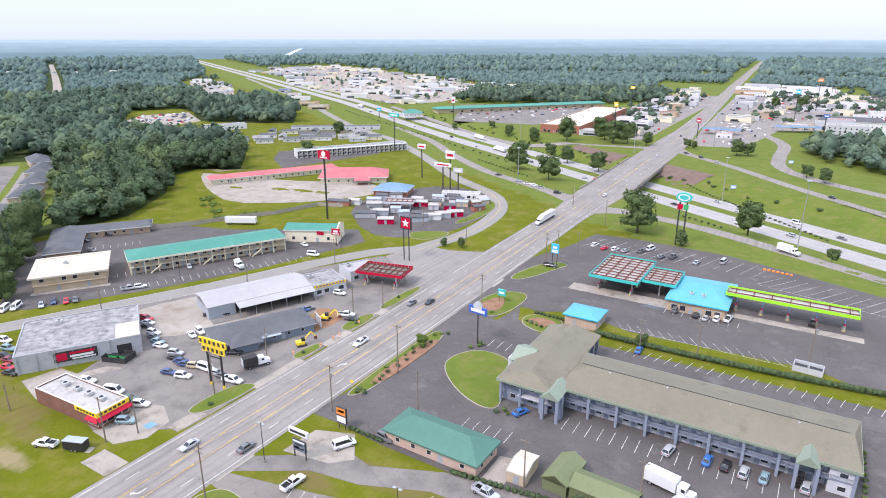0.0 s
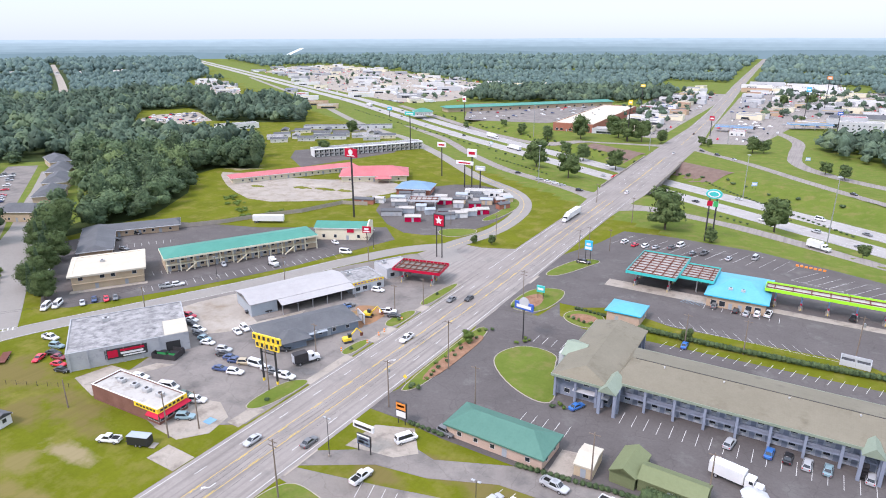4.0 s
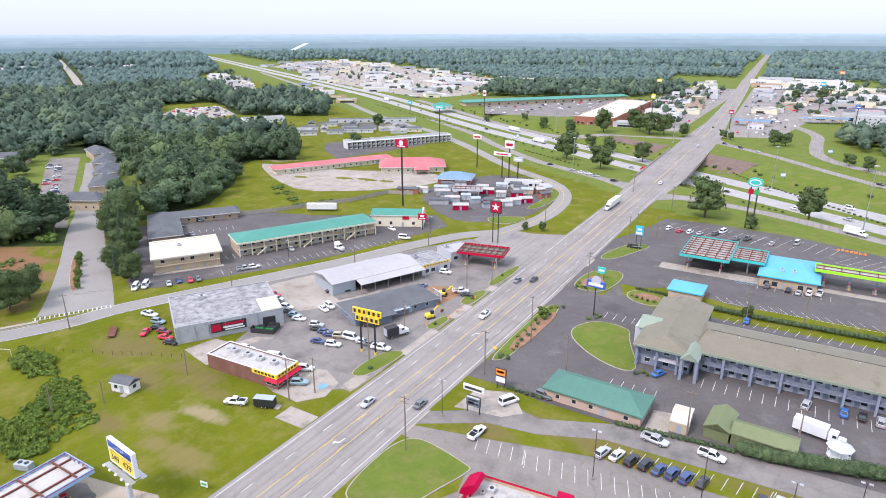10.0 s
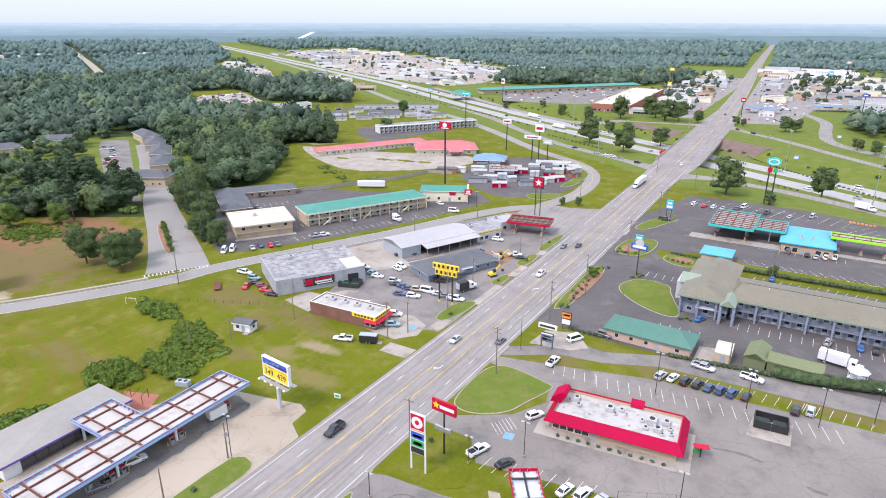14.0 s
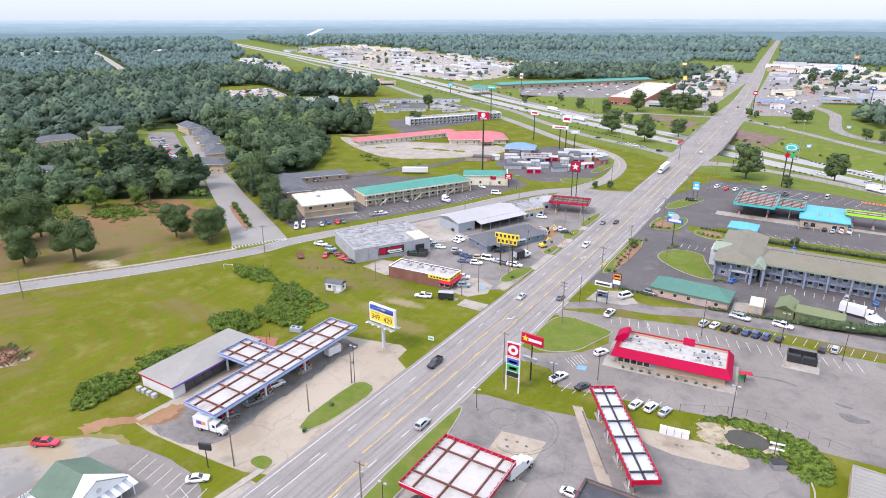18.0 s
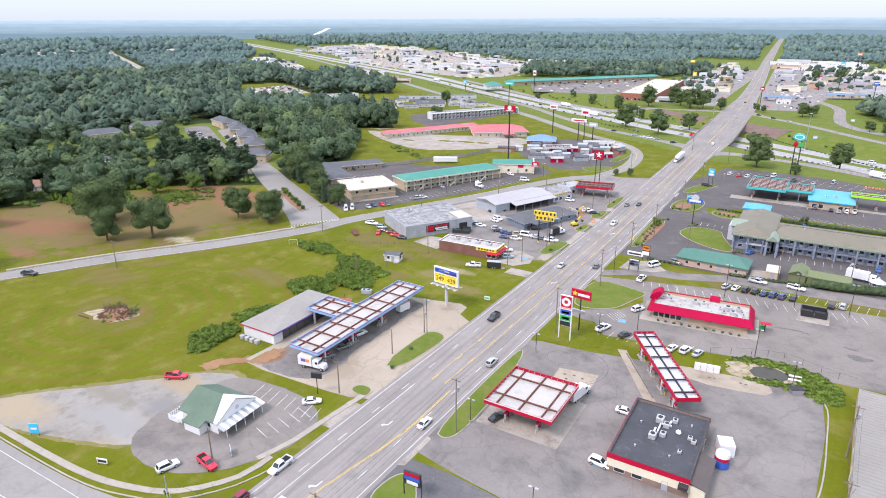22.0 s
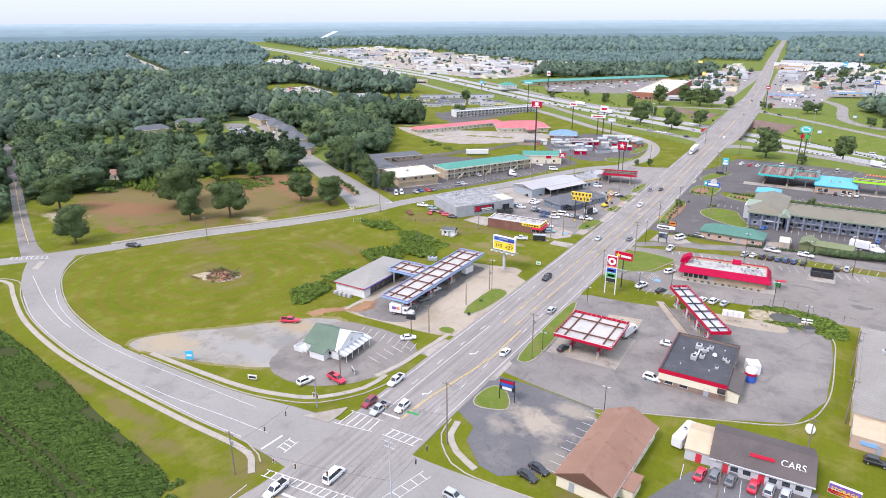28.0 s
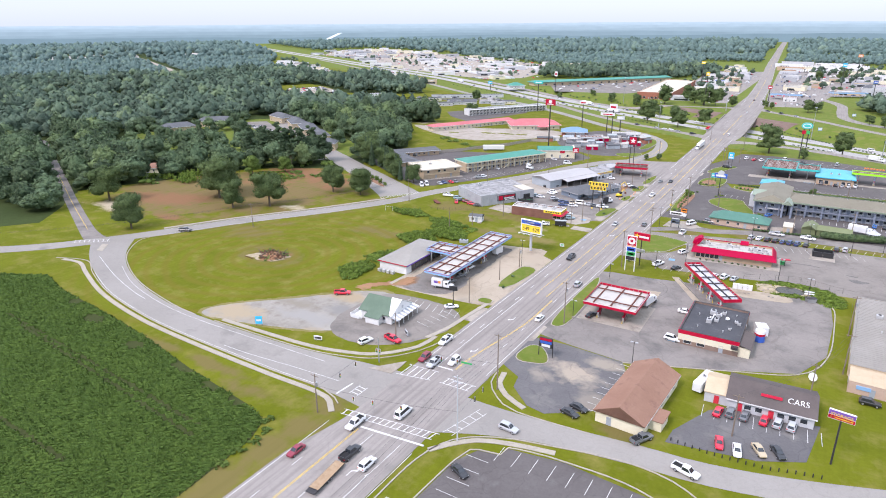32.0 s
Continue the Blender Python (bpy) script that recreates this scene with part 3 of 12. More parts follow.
junction = ribbon("road", [(-199, -62, 4.5), (-212, -58, 3.4), (-268, -34, 3.0), (-340, -2, 3), (-480, 60, 3)], 3, M["asphalt_mid"], 0.04, "narrow dark lane running into the woods")
curl = ribbon("road", [(-30, 205), (-43, 218), (-38, 243), (-36.5, 262), (-40, 290), (-50, 314), (-68, 334), (-107, 361), (-172, 419), (-240, 473), (-290, 502), (-371, 556), (-567, 707), (-800, 868), (-1100, 1075)],
              4.4, M["street"], 0.044, "pale frontage road curling back beside the motorway")
east = ribbon("road", [(-4, -95, 10), (9, -92, 6.5), (24, -89, 4.2), (45, -86, 3.7), (60, -84.5, 3.7), (80, -79), (110, -67), (160, -45), (240, -10)], 3.7, M["street"], 0.056, "grey asphalt side street climbing past small shops")
ramp_a = ribbon("road", [(-2, 325, 9), (16, 331, 5.5), (46, 324), (74, 312), (99, 299), (132, 281), (200, 242), (320, 170)], 4.0, M["asphalt"], 0.052, "slip road curving down to the motorway")
ramp_b = ribbon("road", [(-12, 341, 9), (-30, 351, 5), (-47, 361), (-73, 375), (-104, 394), (-155, 437), (-206, 486), (-290, 548)], 4.0, M["asphalt"], 0.048, "slip road coming up from the motorway")
ramp_c = ribbon("road", [(-4, 552, 8), (14, 530), (50, 494), (89, 447), (137, 396), (200, 345), (330, 262)], 4.0, M["asphalt"], 0.052, "slip road beyond the motorway")
ramp_d = ribbon("road", [(-20, 552, 8), (-45, 545), (-122, 537), (-193, 570), (-313, 651), (-420, 722)], 4.0, M["asphalt"], 0.048, "slip road beyond the bridge")
loop = ribbon("road", [(30, 705), (52, 680), (72, 625), (74, 560), (78, 515), (100, 478), (160, 430), (260, 360)], 5.0, M["asphalt"], 0.04, "pale access road bending behind the shops")
far_lane = ribbon("road", [(-900, 505), (-1037, 598), (-1300, 740), (-1699, 948), (-2300, 1260)], 7.0, M["gravel"], 0.5, "pale cleared lane through the woods")
for nn, what in ((346.5, "eastbound"), (370.0, "westbound")):
    pts = [along(nn, s) for s in [-500, -300, *range(-150, 700, 25), 800, 1000, 1300, 1700, 2200, 3000, 4300]]
    mw = ribbon("road", pts, 7.6, M["motorway"], 0.05, "pale concrete motorway carriageway with three lanes", step=12)
    for off in (-5.6, 5.6):
        ribbon("edge_line", [along(nn + off, s) for s in [-400, *range(-150, 700, 25), 900, 1500]], 0.09, M["white_line"], 0.09, "", parent=mw, step=12)
    g = Geo()
    for s in range(-300, 900, 12):
        for off in (-1.85, 1.85):
            a, b = Vector(along(nn + off, s)), Vector(along(nn + off, s + 3))
            nv = Vector((NX, NY)) * 0.08
            za, zb = ground_z(*a) + 0.2, ground_z(*b) + 0.2
            g.add([(*(a - nv), za), (*(b - nv), zb), (*(b + nv), zb), (*(a + nv), za)], [(0, 1, 2, 3)])
    part("lane_dashes", g, M["white_line"], mw)

# yellow and white lines of the side roads
for pts, off, w, mt, own in (
        ([(-30, -96.4), (-44.7, -97.2), (-61.6, -98.6), (-72, -98.8)], 0, 0.15, "white_line", side_w),
        ([(-122, -90.4), (-128.8, -89.3), (-150, -83.6), (-176.8, -74.0)], 0, 0.16, "white_line", side_w),
        ([(-40, -90.6), (-52, -90.9), (-90, -91.6), (-113, -90), (-138, -84.5), (-158, -76)], 0, 0.13, "white_line", side_w),
        ([(-34, -100.6), (-52, -100.9), (-90, -99.9), (-113, -97.8), (-139, -92.9), (-161, -85.2)], 0, 0.13, "white_line", side_w),
        ([(-181, -40), (-164, -10), (-141, 24), (-122, 58), (-116, 78), (-99, 114), (-82, 150), (-70, 181)], 3.9, 0.14, "white_line", back),
        ([(-181, -40), (-164, -10), (-141, 24), (-122, 58), (-116, 78), (-99, 114), (-82, 150), (-70, 181)], -3.9, 0.14, "white_line", back),
        ([(-216, -56), (-268, -34), (-340, -2)], 0, 0.2, "yellow_line", junction),
        ([(-43, 218), (-38, 243), (-36.5, 262), (-40, 290), (-50, 314), (-68, 334), (-107, 361)], 0, 0.2, "yellow_line", curl)):
    ln = smooth_line([Vector(p) for p in pts], 4)
    g = Geo()
    stripe_geo(g, ln, normals(ln), off, w, 0.072, 0, len(ln) - 1)
    me = bpy.data.meshes.new("painted_line")
    me.from_pydata(g.v, [], g.f)
    put("painted_line", me, M[mt], own)

# ---- paved yards and bare ground ----
def frayed(poly, amp, seed, step=1.6):
    """The outline with an uneven, trodden edge."""
    q, out = random.Random(seed), []
    poly = chaikin(poly, 2)
    for (xa, ya), (xb, yb) in zip(poly, poly[1:] + poly[:1]):
        n = max(1, int(math.hypot(xb - xa, yb - ya) / step))
        out += [(xa + (xb - xa) * i / n + q.gauss(0, amp), ya + (yb - ya) * i / n + q.gauss(0, amp)) for i in range(n)]
    return out


yard_w = flat("pavement", [(-16, 78), (-15.5, 206), (-40, 214), (-52, 203), (-66, 178), (-78, 150), (-95, 112), (-72, 108), (-62, 72), (-34, 66), (-22, 74)], M["asphalt_mid"], 0.03, "worn grey asphalt yard round the shops and car lot")
flat("pavement", [(-73, 69), (-71, 78.5), (-58, 80), (-57.5, 74.6), (-60, 66.2)], M["concrete"], 0.042, "pale concrete pad behind the brick diner")
flat("pavement", [(-34, 65.8), (-34, 80), (-29, 81.5), (-22, 78), (-20.5, 71), (-25, 65.4)], M["concrete"], 0.042, "pale concrete apron before the brick diner")
for ax, ay0, ay1, aw in ((-16.4, 100.5, 117, 3.0), (-16.6, 129, 139, 3.0), (-16.6, 155.5, 159, 3.0), (-18.5, 77, 84, 4.0), (4.4, 68.5, 80, 3.0), (4.4, 99, 109.6, 2.5), (4.4, 154, 171, 2.5), (4.4, 197, 207, 3.0), (3.2, 9, 16.4, 3.0), (3.2, -50, -38.5, 3.0), (4.0, 36.4, 43, 3.0), (-18.4, -47, -37.5, 4.5), (-20.4, 58.5, 62.5, 9.0)):
    flat("driveway_apron", [(ax - aw / 2, ay0 - .8), (ax + aw / 2, ay0 - (0.8 if ax < -6 else -.6)), (ax + aw / 2, ay1 + (0.8 if ax < -6 else -.6)), (ax - aw / 2, ay1 + .8)], M["concrete"], 0.056, "pale concrete driveway apron beside the road")
flat("bare_ground", [(-92, 110), (-80, 140), (-72, 132), (-52, 142), (-48, 128), (-58, 112), (-66, 104), (-74, 104)], M["gravel"], 0.045, "trodden brown dirt and gravel yard", "ground", 2)
yard_rw = flat("pavement", [(-57, -37), (-57.6, -24), (-57.4, 4), (-47, 21), (-33, 24), (-25.2, 26), (-22, 24.5), (-21.4, 19), (-16.5, 16), (-16.8, -33.6), (-21.8, -35.6), (-28.5, -36.4), (-50, -37.6)], M["forecourt"], 0.03, "stained tan concrete filling-station forecourt")
flat("pavement", frayed([(-33.7, 19.7), (-36, 10.3), (-34.8, -5), (-35.1, -19), (-32.7, -28.1), (-36.9, -36), (-50.2, -37.2), (-54, -35), (-54, -27.5), (-53.6, -19), (-54, -10), (-50, 4), (-45.1, 20.3)], 0.25, 11), M["bay_asphalt"], 0.038, "dark oil-stained asphalt under the canopy")
flat("pavement", [(-58.3, -36), (-57.6, -23.7), (-56.2, -23.7), (-56.8, -36)], M["kerb"], 0.05, "narrow concrete walk beside the forecourt")
flat("bare_ground", frayed([(-38, 146), (-33, 152), (-24.4, 148), (-23.6, 135.5), (-29, 133), (-35, 138)], 0.6, 33), M["soil"], 0.05, "churned brown soil round the diggers", "ground")
flat("bare_ground", frayed([(-67, -45.5), (-65.6, -39.2), (-60.8, -37.4), (-58.2, -33.5), (-56, -26.7), (-52.3, -26.5), (-51, -32.8), (-55.5, -36.9), (-61.3, -40.1), (-61, -45.4)], 0.5, 5), M["soil"], 0.044, "tracked reddish soil over the forecourt's corner", "ground")
flat("bare_ground", frayed([(-100, -89.6), (-97.5, -79.6), (-83, -65.6), (-70, -52.6), (-61.4, -43.6), (-51, -40.6), (-39, -50), (-47.4, -75), (-60, -81), (-84, -88)], 0.3, 4, 1.2), M["dry_grass"], 0.02, "thin trodden grass round the gravel lot", "ground")
flat("bare_ground", frayed([(-98, -89), (-96, -80), (-82, -67), (-69, -54), (-61, -45), (-52, -42), (-40, -50), (-48, -74), (-60, -80), (-84, -87)], 0.16, 3), M["gravel_lot"], 0.03, "pale gravel lot beside the diner", "ground")
yard_diner = flat("pavement", frayed([(-54, -43), (-45, -41.5), (-31, -41), (-22, -45), (-19.6, -56), (-25, -68), (-33, -76), (-44, -78.5), (-53, -75), (-57, -66), (-56, -55)], 0.12, 6), M["lot"], 0.04, "grey asphalt parking round the white diner")
yard_ck = flat("pavement", [(2.8, -44), (2.8, 14), (8, 16), (21, 17), (44, 22), (56, 21), (72, 27), (79, 22), (80, 8), (79, -16), (73, -30), (56, -38), (31, -48), (14, -46)], M["asphalt_mid"], 0.03, "worn grey asphalt forecourt")
flat("pavement", frayed([(42, 22.2), (58.3, 24.6), (67.7, 24.4), (67.8, 18.6), (60, 17.4), (52.5, 16.1), (41.4, 19.6)], .12, 12), M["forecourt"], 0.045, "broken pale concrete slab behind the diesel canopy")
flat("pavement", [(17.9, 4.7), (28.2, 6.3), (28.4, -2.4), (28, -9), (18.4, -9)], M["forecourt"], 0.043, "square tan concrete tank pad with covers")
for x, y in ((20.2, 2.4), (22.6, 3.0), (25, 2.6), (21.4, .4), (53.2, 20.4), (54.4, 20.6), (60.6, 21.6), (61.8, 21.6)):
    flat("tank_cover", [(x + .42 * math.cos(i * .785), y + .42 * math.sin(i * .785)) for i in range(8)], M["stain"], 0.052, "round metal tank cover set in the concrete", "cover")
flat("pavement", [(28.1, 22.9), (30.5, 23.4), (43, 3.5), (46, -1.5), (43.8, -2.8), (40.7, 2.1)], M["forecourt"], 0.043, "long concrete strip beside the diesel pumps")
flat("drain_slot", [(30.8, 21.8), (31.15, 22), (43.2, 3.2), (42.85, 3)], M["stain"], 0.05, "long dark drain slot in the concrete", "drain")
for cx, cy, rx, ry, w in ((15.8, 10, 3.5, 3.5, .09), (16.2, 9.6, 4.3, 4, .05), (22, 7.5, 7.8, 9, .1), (21.5, 7.2, 7.2, 8.2, .06)):
    a0, a1 = (0, 6.3) if rx < 5 else (-1.9, 2.6)
    ribbon("tyre_mark", [(cx + rx * math.cos(a0 + (a1 - a0) * i / 24), cy + ry * math.sin(a0 + (a1 - a0) * i / 24)) for i in range(25)], w, M["stain"], 0.056, "curved black tyre mark on the asphalt", "tyre mark", step=1.0)
flat("pavement", [(10, -28), (10, -8), (30, -8), (30, -28)], M["concrete"], 0.045, "stained concrete pad under the canopy")
yard_dark = flat("pavement", [(3, -66), (3, -47), (14, -46.6), (31, -48.2), (34, -54), (33, -74), (22, -82), (17, -81), (10.5, -75), (9.5, -70)], M["patched"], 0.035, "dark patched asphalt parking lot with worn pale areas")
for a in ([(83.4, 52.8), (84.6, 50.6), (86.6, 49.8), (90.1, 51.6), (90, 53.4), (88.2, 52.6), (86.4, 53.8), (85, 53.2)], [(82, 57.6), (84, 56.2), (86.9, 56.4), (86.2, 57.4)], [(46, -12), (49, -14), (52, -22), (49.6, -19)], [(62, 60), (70, 61.4), (76, 60.6), (70, 62.6)]):
    flat("oil_stain", a, M["stain"], 0.052, "dark oil and tyre stain on the asphalt", "stain", 2)
yard_south = flat("pavement", [(10, -150), (12.5, -108), (15, -102.5), (20, -101.5), (20.5, -98.5), (33, -96.5), (52, -98), (75, -112), (90, -150)], M["asphalt_dark"], 0.035, "freshly sealed dark parking lot")
yard_cars = flat("pavement", [(49.5, -78), (50, -72.6), (55.5, -60.2), (58.6, -57.0), (79, -53.6), (77, -69.5), (68, -74.5)], M["patched"], 0.035, "grey asphalt car sales lot")
yard_hard = flat("pavement", [(4, 36), (17, 36), (22, 29), (40, 32), (60, 36), (78, 34), (104, 36), (106, 87), (70, 84), (47, 83), (25, 77), (4, 72), (5, 68), (24, 66), (26, 58), (21, 49), (10, 42), (4, 44)], M["lot"], 0.03, "worn grey asphalt restaurant parking lot")
lane_e = flat("pavement", [(4, 72), (20, 82), (32, 84), (46, 90), (106, 93), (108, 102), (58, 99.5), (46, 97), (30, 90), (22, 92), (16, 86), (4, 78)], M["asphalt_mid"], 0.034, "narrow grey asphalt service lane")
flat("pavement", [(10, 84), (11, 94), (20, 97.5), (26, 90), (22, 86)], M["concrete"], 0.045, "pale concrete drive")
yard_hotel = flat("pavement", [(4, 99), (5, 106), (6.4, 110), (6.4, 152), (4.5, 160), (4.5, 170), (20, 172), (22, 186), (26, 176), (36, 170), (52, 172), (135, 175), (160, 172), (160, 104), (56, 97), (27, 97.5), (14, 99)], M["asphalt_dark"], 0.03, "dark sealed asphalt hotel parking lot")
yard_ne = flat("pavement", [(4, 198), (4.5, 236), (12, 258), (17, 283), (36, 285), (76, 282), (104, 272), (160, 250), (160, 188), (120, 185), (112, 189), (60, 186), (40, 192), (30, 186), (22, 186), (18, 172), (4.5, 170)], M["asphalt_dark"], 0.036, "dark asphalt truck-stop lot")
flat("lawn", [(-440, 118), (-440, 214), (-400, 248), (-300, 209), (-226, 165), (-219, 134), (-246, 98), (-264, 72), (-320, 66), (-400, 56)], M["lawn"], 0.024, "mown lawns round the apartment houses", "grass")
flat("pavement", [(-226, 121), (-262, 142), (-370, 210), (-399, 228), (-413, 214), (-388, 197), (-275, 132), (-236, 111)], M["asphalt_mid"], 0.06, "grey asphalt parking lot of the apartments")
yard_motel = flat("pavement", [(-131, 90), (-163, 108), (-200, 132), (-186, 182), (-164, 190), (-138, 198), (-85, 230), (-70, 216), (-85, 165), (-101, 130), (-122, 95)], M["asphalt_dark"], 0.03, "dark asphalt motel parking lot")
flat("pavement", [(-266, 284), (-252, 270), (-216, 247), (-180, 233), (-150, 252), (-136, 268), (-122, 292), (-126, 308), (-150, 318), (-200, 290)], M["gravel"], 0.03, "pale cracked old parking lot", rounds=1)
for k, (x, y, r) in enumerate(((-181, 273, 8), (-166, 277, 9), (-153, 280, 6), (-208, 262, 6))):
    flat("weeds", frayed([(x - r, y - 1.5), (x, y - 3), (x + r, y), (x + r * .6, y + 3), (x - r * .5, y + 2.6)], .5, 20 + k), M["grass"], 0.04, "patch of weeds in the broken old lot", "grass")
yard_sheds = flat("pavement", [(-119, 262), (-120, 306), (-98, 337), (-66, 330), (-48, 305), (-43, 285), (-44, 250), (-56, 230), (-78, 226)], M["asphalt_dark"], 0.035, "asphalt sales yard", rounds=1)
yard_mall = flat("pavement", [(-345, 785), (-196, 905), (-135, 720), (-170, 640), (-262, 622)], M["asphalt_mid"], 0.03, "wide grey shopping-centre parking lot")
flat("pavement", [(-16, 176), (-16, 232), (-30, 226), (-45, 226), (-50, 205), (-38, 196)], M["asphalt"], 0.04, "pale worn asphalt apron of the road junction")
for poly in ([(-925, 300), (-900, 318), (-838, 284), (-850, 270)], [(-1050, 435), (-1040, 455), (-985, 425), (-1000, 402)], [(-1005, 503), (-985, 540), (-932, 572), (-918, 556), (-968, 508)]):
    flat("bare_ground", poly, M["soil"], 0.03, "raw orange soil of a clearing in the woods", "ground", 1)
drive = ribbon("road", [(-127, 68, 11.5), (-140, 77, 10.5), (-170, 96, 9), (-200, 114, 8), (-222, 128, 7.5), (-250, 146, 6), (-300, 178, 6), (-370, 222, 6)], 8, M["street"], 0.036, "pale asphalt drive with a planted median")
flat("pavement", [(-224, 120), (-240, 132), (-300, 170), (-380, 225), (-372, 236), (-300, 186), (-232, 142)], M["asphalt"], 0.03, "asphalt parking lot among trees")
for poly, what in (([(-1270, 1275), (-1159, 1228), (-699, 893), (-525, 792), (-440, 752), (-392, 800), (-415, 985), (-490, 1140), (-660, 1255), (-988, 1485), (-1370, 1715), (-1450, 1580)], "pale paved commercial yards"),
                   ([(-750, 733), (-775, 700), (-930, 788), (-1060, 885), (-1130, 985), (-936, 890)], "pale gravel yards beside the frontage road"),
                   ([(-28, 1150), (-56, 1390), (98, 1480), (116, 1185), (45, 1140)], "wide pale vehicle sales yard"),
                   ([(-40, 590), (-48, 1130), (-150, 1110), (-120, 760), (-60, 590)], "paved shop yards beside the road"),
                   ([(2, 580), (-10, 720), (-35, 1150), (180, 1280), (175, 800), (60, 720), (50, 640), (40, 590)], "paved shop yards beside the road"),
                   ([(-612, 470), (-592, 522), (-505, 472), (-503, 430), (-577, 426)], "gravel vehicle yard"),
                   ([(-205, 405), (-222, 448), (-246, 436), (-282, 372), (-262, 346), (-228, 322)], "dark lot before the small houses"),
                   ([(-250, 478), (-300, 505), (-372, 462), (-366, 450), (-300, 488), (-256, 462)], "dark lane among small houses")):
    flat("pavement", poly, M["asphalt_dark"] if "houses" in what else M["asphalt"] if "shop" in what else M["gravel"], 0.02, what)

# ---- kerbs and islands ----
def island(poly, label, rounds=2, green="lawn", own="grass"):
    """A raised bed within a concrete kerb."""
    poly = chaikin(poly, rounds) if rounds else poly
    if area2(poly) < 0:
        poly = poly[::-1]
    t = thing("traffic_island", poly[0][0], poly[0][1], 0, 0, label, "traffic island", kind="structure")
    base = [(x - poly[0][0], y - poly[0][1]) for x, y in poly]
    part("kerb", Geo().prism(base, 0.0, 0.16), M["kerb"], t)
    part(own, Geo().prism(inset(base, 0.28), 0.05, 0.20), M[green], t)
    return t


def kerb_line(name, pts, off, half=0.16, label="concrete kerb beside the road", wide=False):
    """A raised kerb, or a footway, along a line."""
    ln = smooth_line([Vector(p) for p in pts], 3)
    ns = normals(ln)
    hw = 0.75 if wide else half
    vs, fs = [], []
    for p, nn in zip(ln, ns):
        a, b = p + nn * (off - hw), p + nn * (off + hw)
        vs += [(a.x, a.y, 0), (a.x, a.y, 0.15), (b.x, b.y, 0.15), (b.x, b.y, 0)]
    for i in range(len(ln) - 1):
        for k in range(3):
            fs.append((4 * i + k, 4 * i + k + 1, 4 * i + 5 + k, 4 * i + 4 + k))
    fs += [(0, 1, 2, 3), tuple(4 * len(ln) - 4 + k for k in (3, 2, 1, 0))]
    me = bpy.data.meshes.new(name)
    me.from_pydata(vs, [], fs)
    return tagged(put(name, me, M["kerb"]), label, "kerb", kind="structure")


island([(8, 172.5), (7, 184), (9.5, 195), (20, 199), (22, 188), (19, 173)], "grass island with a concrete kerb by the hotel drive")
island([(27, 174.5), (27, 181), (33, 185), (40.5, 182), (40, 172), (34, 170.5)], "small planted grass island with a kerb")
island([(6.2, 110), (6.2, 152), (8.6, 156), (12.2, 151), (11.4, 116), (9.2, 110)], "long planted grass island beside the road")
island([(20.5, 136), (20, 143.5), (25, 151), (36, 150), (37.5, 142), (45, 125.5), (40.5, 122.5), (30, 127)], "oval lawn with a kerb beside the hotel")
island([(5.6, 47), (8.6, 44), (14, 44.5), (20, 49), (22, 55.5), (25.5, 65), (24, 66.2), (12, 69), (7.5, 68), (5.2, 62)], "lawn with a kerb before the restaurant")
flat("lawn", frayed([(4.6, 17.2), (5.0, 30), (7, 35), (11, 36.4), (17, 34.4), (20.5, 28), (24, 24), (21, 18), (12, 16.4)], .25, 31), M["grass"], .06, "mown grass round the price signs", "grass")
island([(3.6, -36), (3.8, 8), (6.4, 8.4), (9.2, -12), (9.6, -34), (7, -38)], "grass strip with a kerb beside the road")
island([(3.6, -63), (4.2, -52), (8.6, -51), (13.4, -57.5), (12.8, -61)], "small grass island under a shop sign")
island([(-24.2, -19), (-24.4, 1.5), (-22.4, 5.2), (-17.6, 4.2), (-16.7, -1), (-18.8, -18)], "grass island with a kerb by the forecourt", 1)
island([(-24, -33.4), (-23.2, -29.6), (-19.6, -29.4), (-18.2, -31), (-18.4, -33.8)], "small grass island with a kerb at the forecourt entrance")
island([(-23, 82), (-22.6, 97), (-18, 101.5), (-15.6, 100), (-17.2, 84)], "grass island with a kerb under the diner sign")
island([(-21, 118), (-19.5, 129), (-16.2, 128), (-16.6, 117)], "small grass island beside the road")
island([(-21.5, 140), (-20.5, 153), (-16, 155), (-15.8, 139)], "small grass island beside the road")
island([(-21, 160), (-19.6, 182), (-16.2, 184), (-16, 159)], "grass island before the filling station")
island([(-55, 231), (-46, 234), (-42, 246), (-47, 250), (-62, 240)], "grass island beside the frontage road")
island([(-52, 262), (-44.5, 268), (-44.5, 300), (-54, 316), (-58, 310), (-50, 292)], "grass bank inside the curl of the road")
island([(6, 208), (8, 222), (13.5, 236), (22, 236), (19, 228), (12.5, 210)], "grass island with a kerb under the truck-stop sign")
island([(-143, 76), (-150, 83), (-182, 102), (-184, 99), (-152, 79.5)], "narrow planted median of the drive", green="mulch")
for a in ([(31, -48.4), (56, -38.4), (73, -30.4), (79.3, -16), (80.3, 8), (79.3, 22.2), (72.2, 27.4)],):
    kerb_line("kerb", a, 0, label="concrete kerb round the forecourt")
kerb_line("kerb", [(-23.5, -104.5), (-31, -101.4), (-52, -101.6), (-90, -100.6), (-113, -98.5), (-139, -93.6), (-161, -86), (-176, -79.5), (-190, -84)], 0)
kerb_line("footway", [(-22.5, -108), (-26, -104.8), (-32, -103.3), (-52, -103.4), (-90, -102.3), (-114, -100.2), (-140, -95.2), (-163, -87.4), (-176, -82.4), (-186, -83.6)], 0, wide=True, label="concrete footway beside the street")
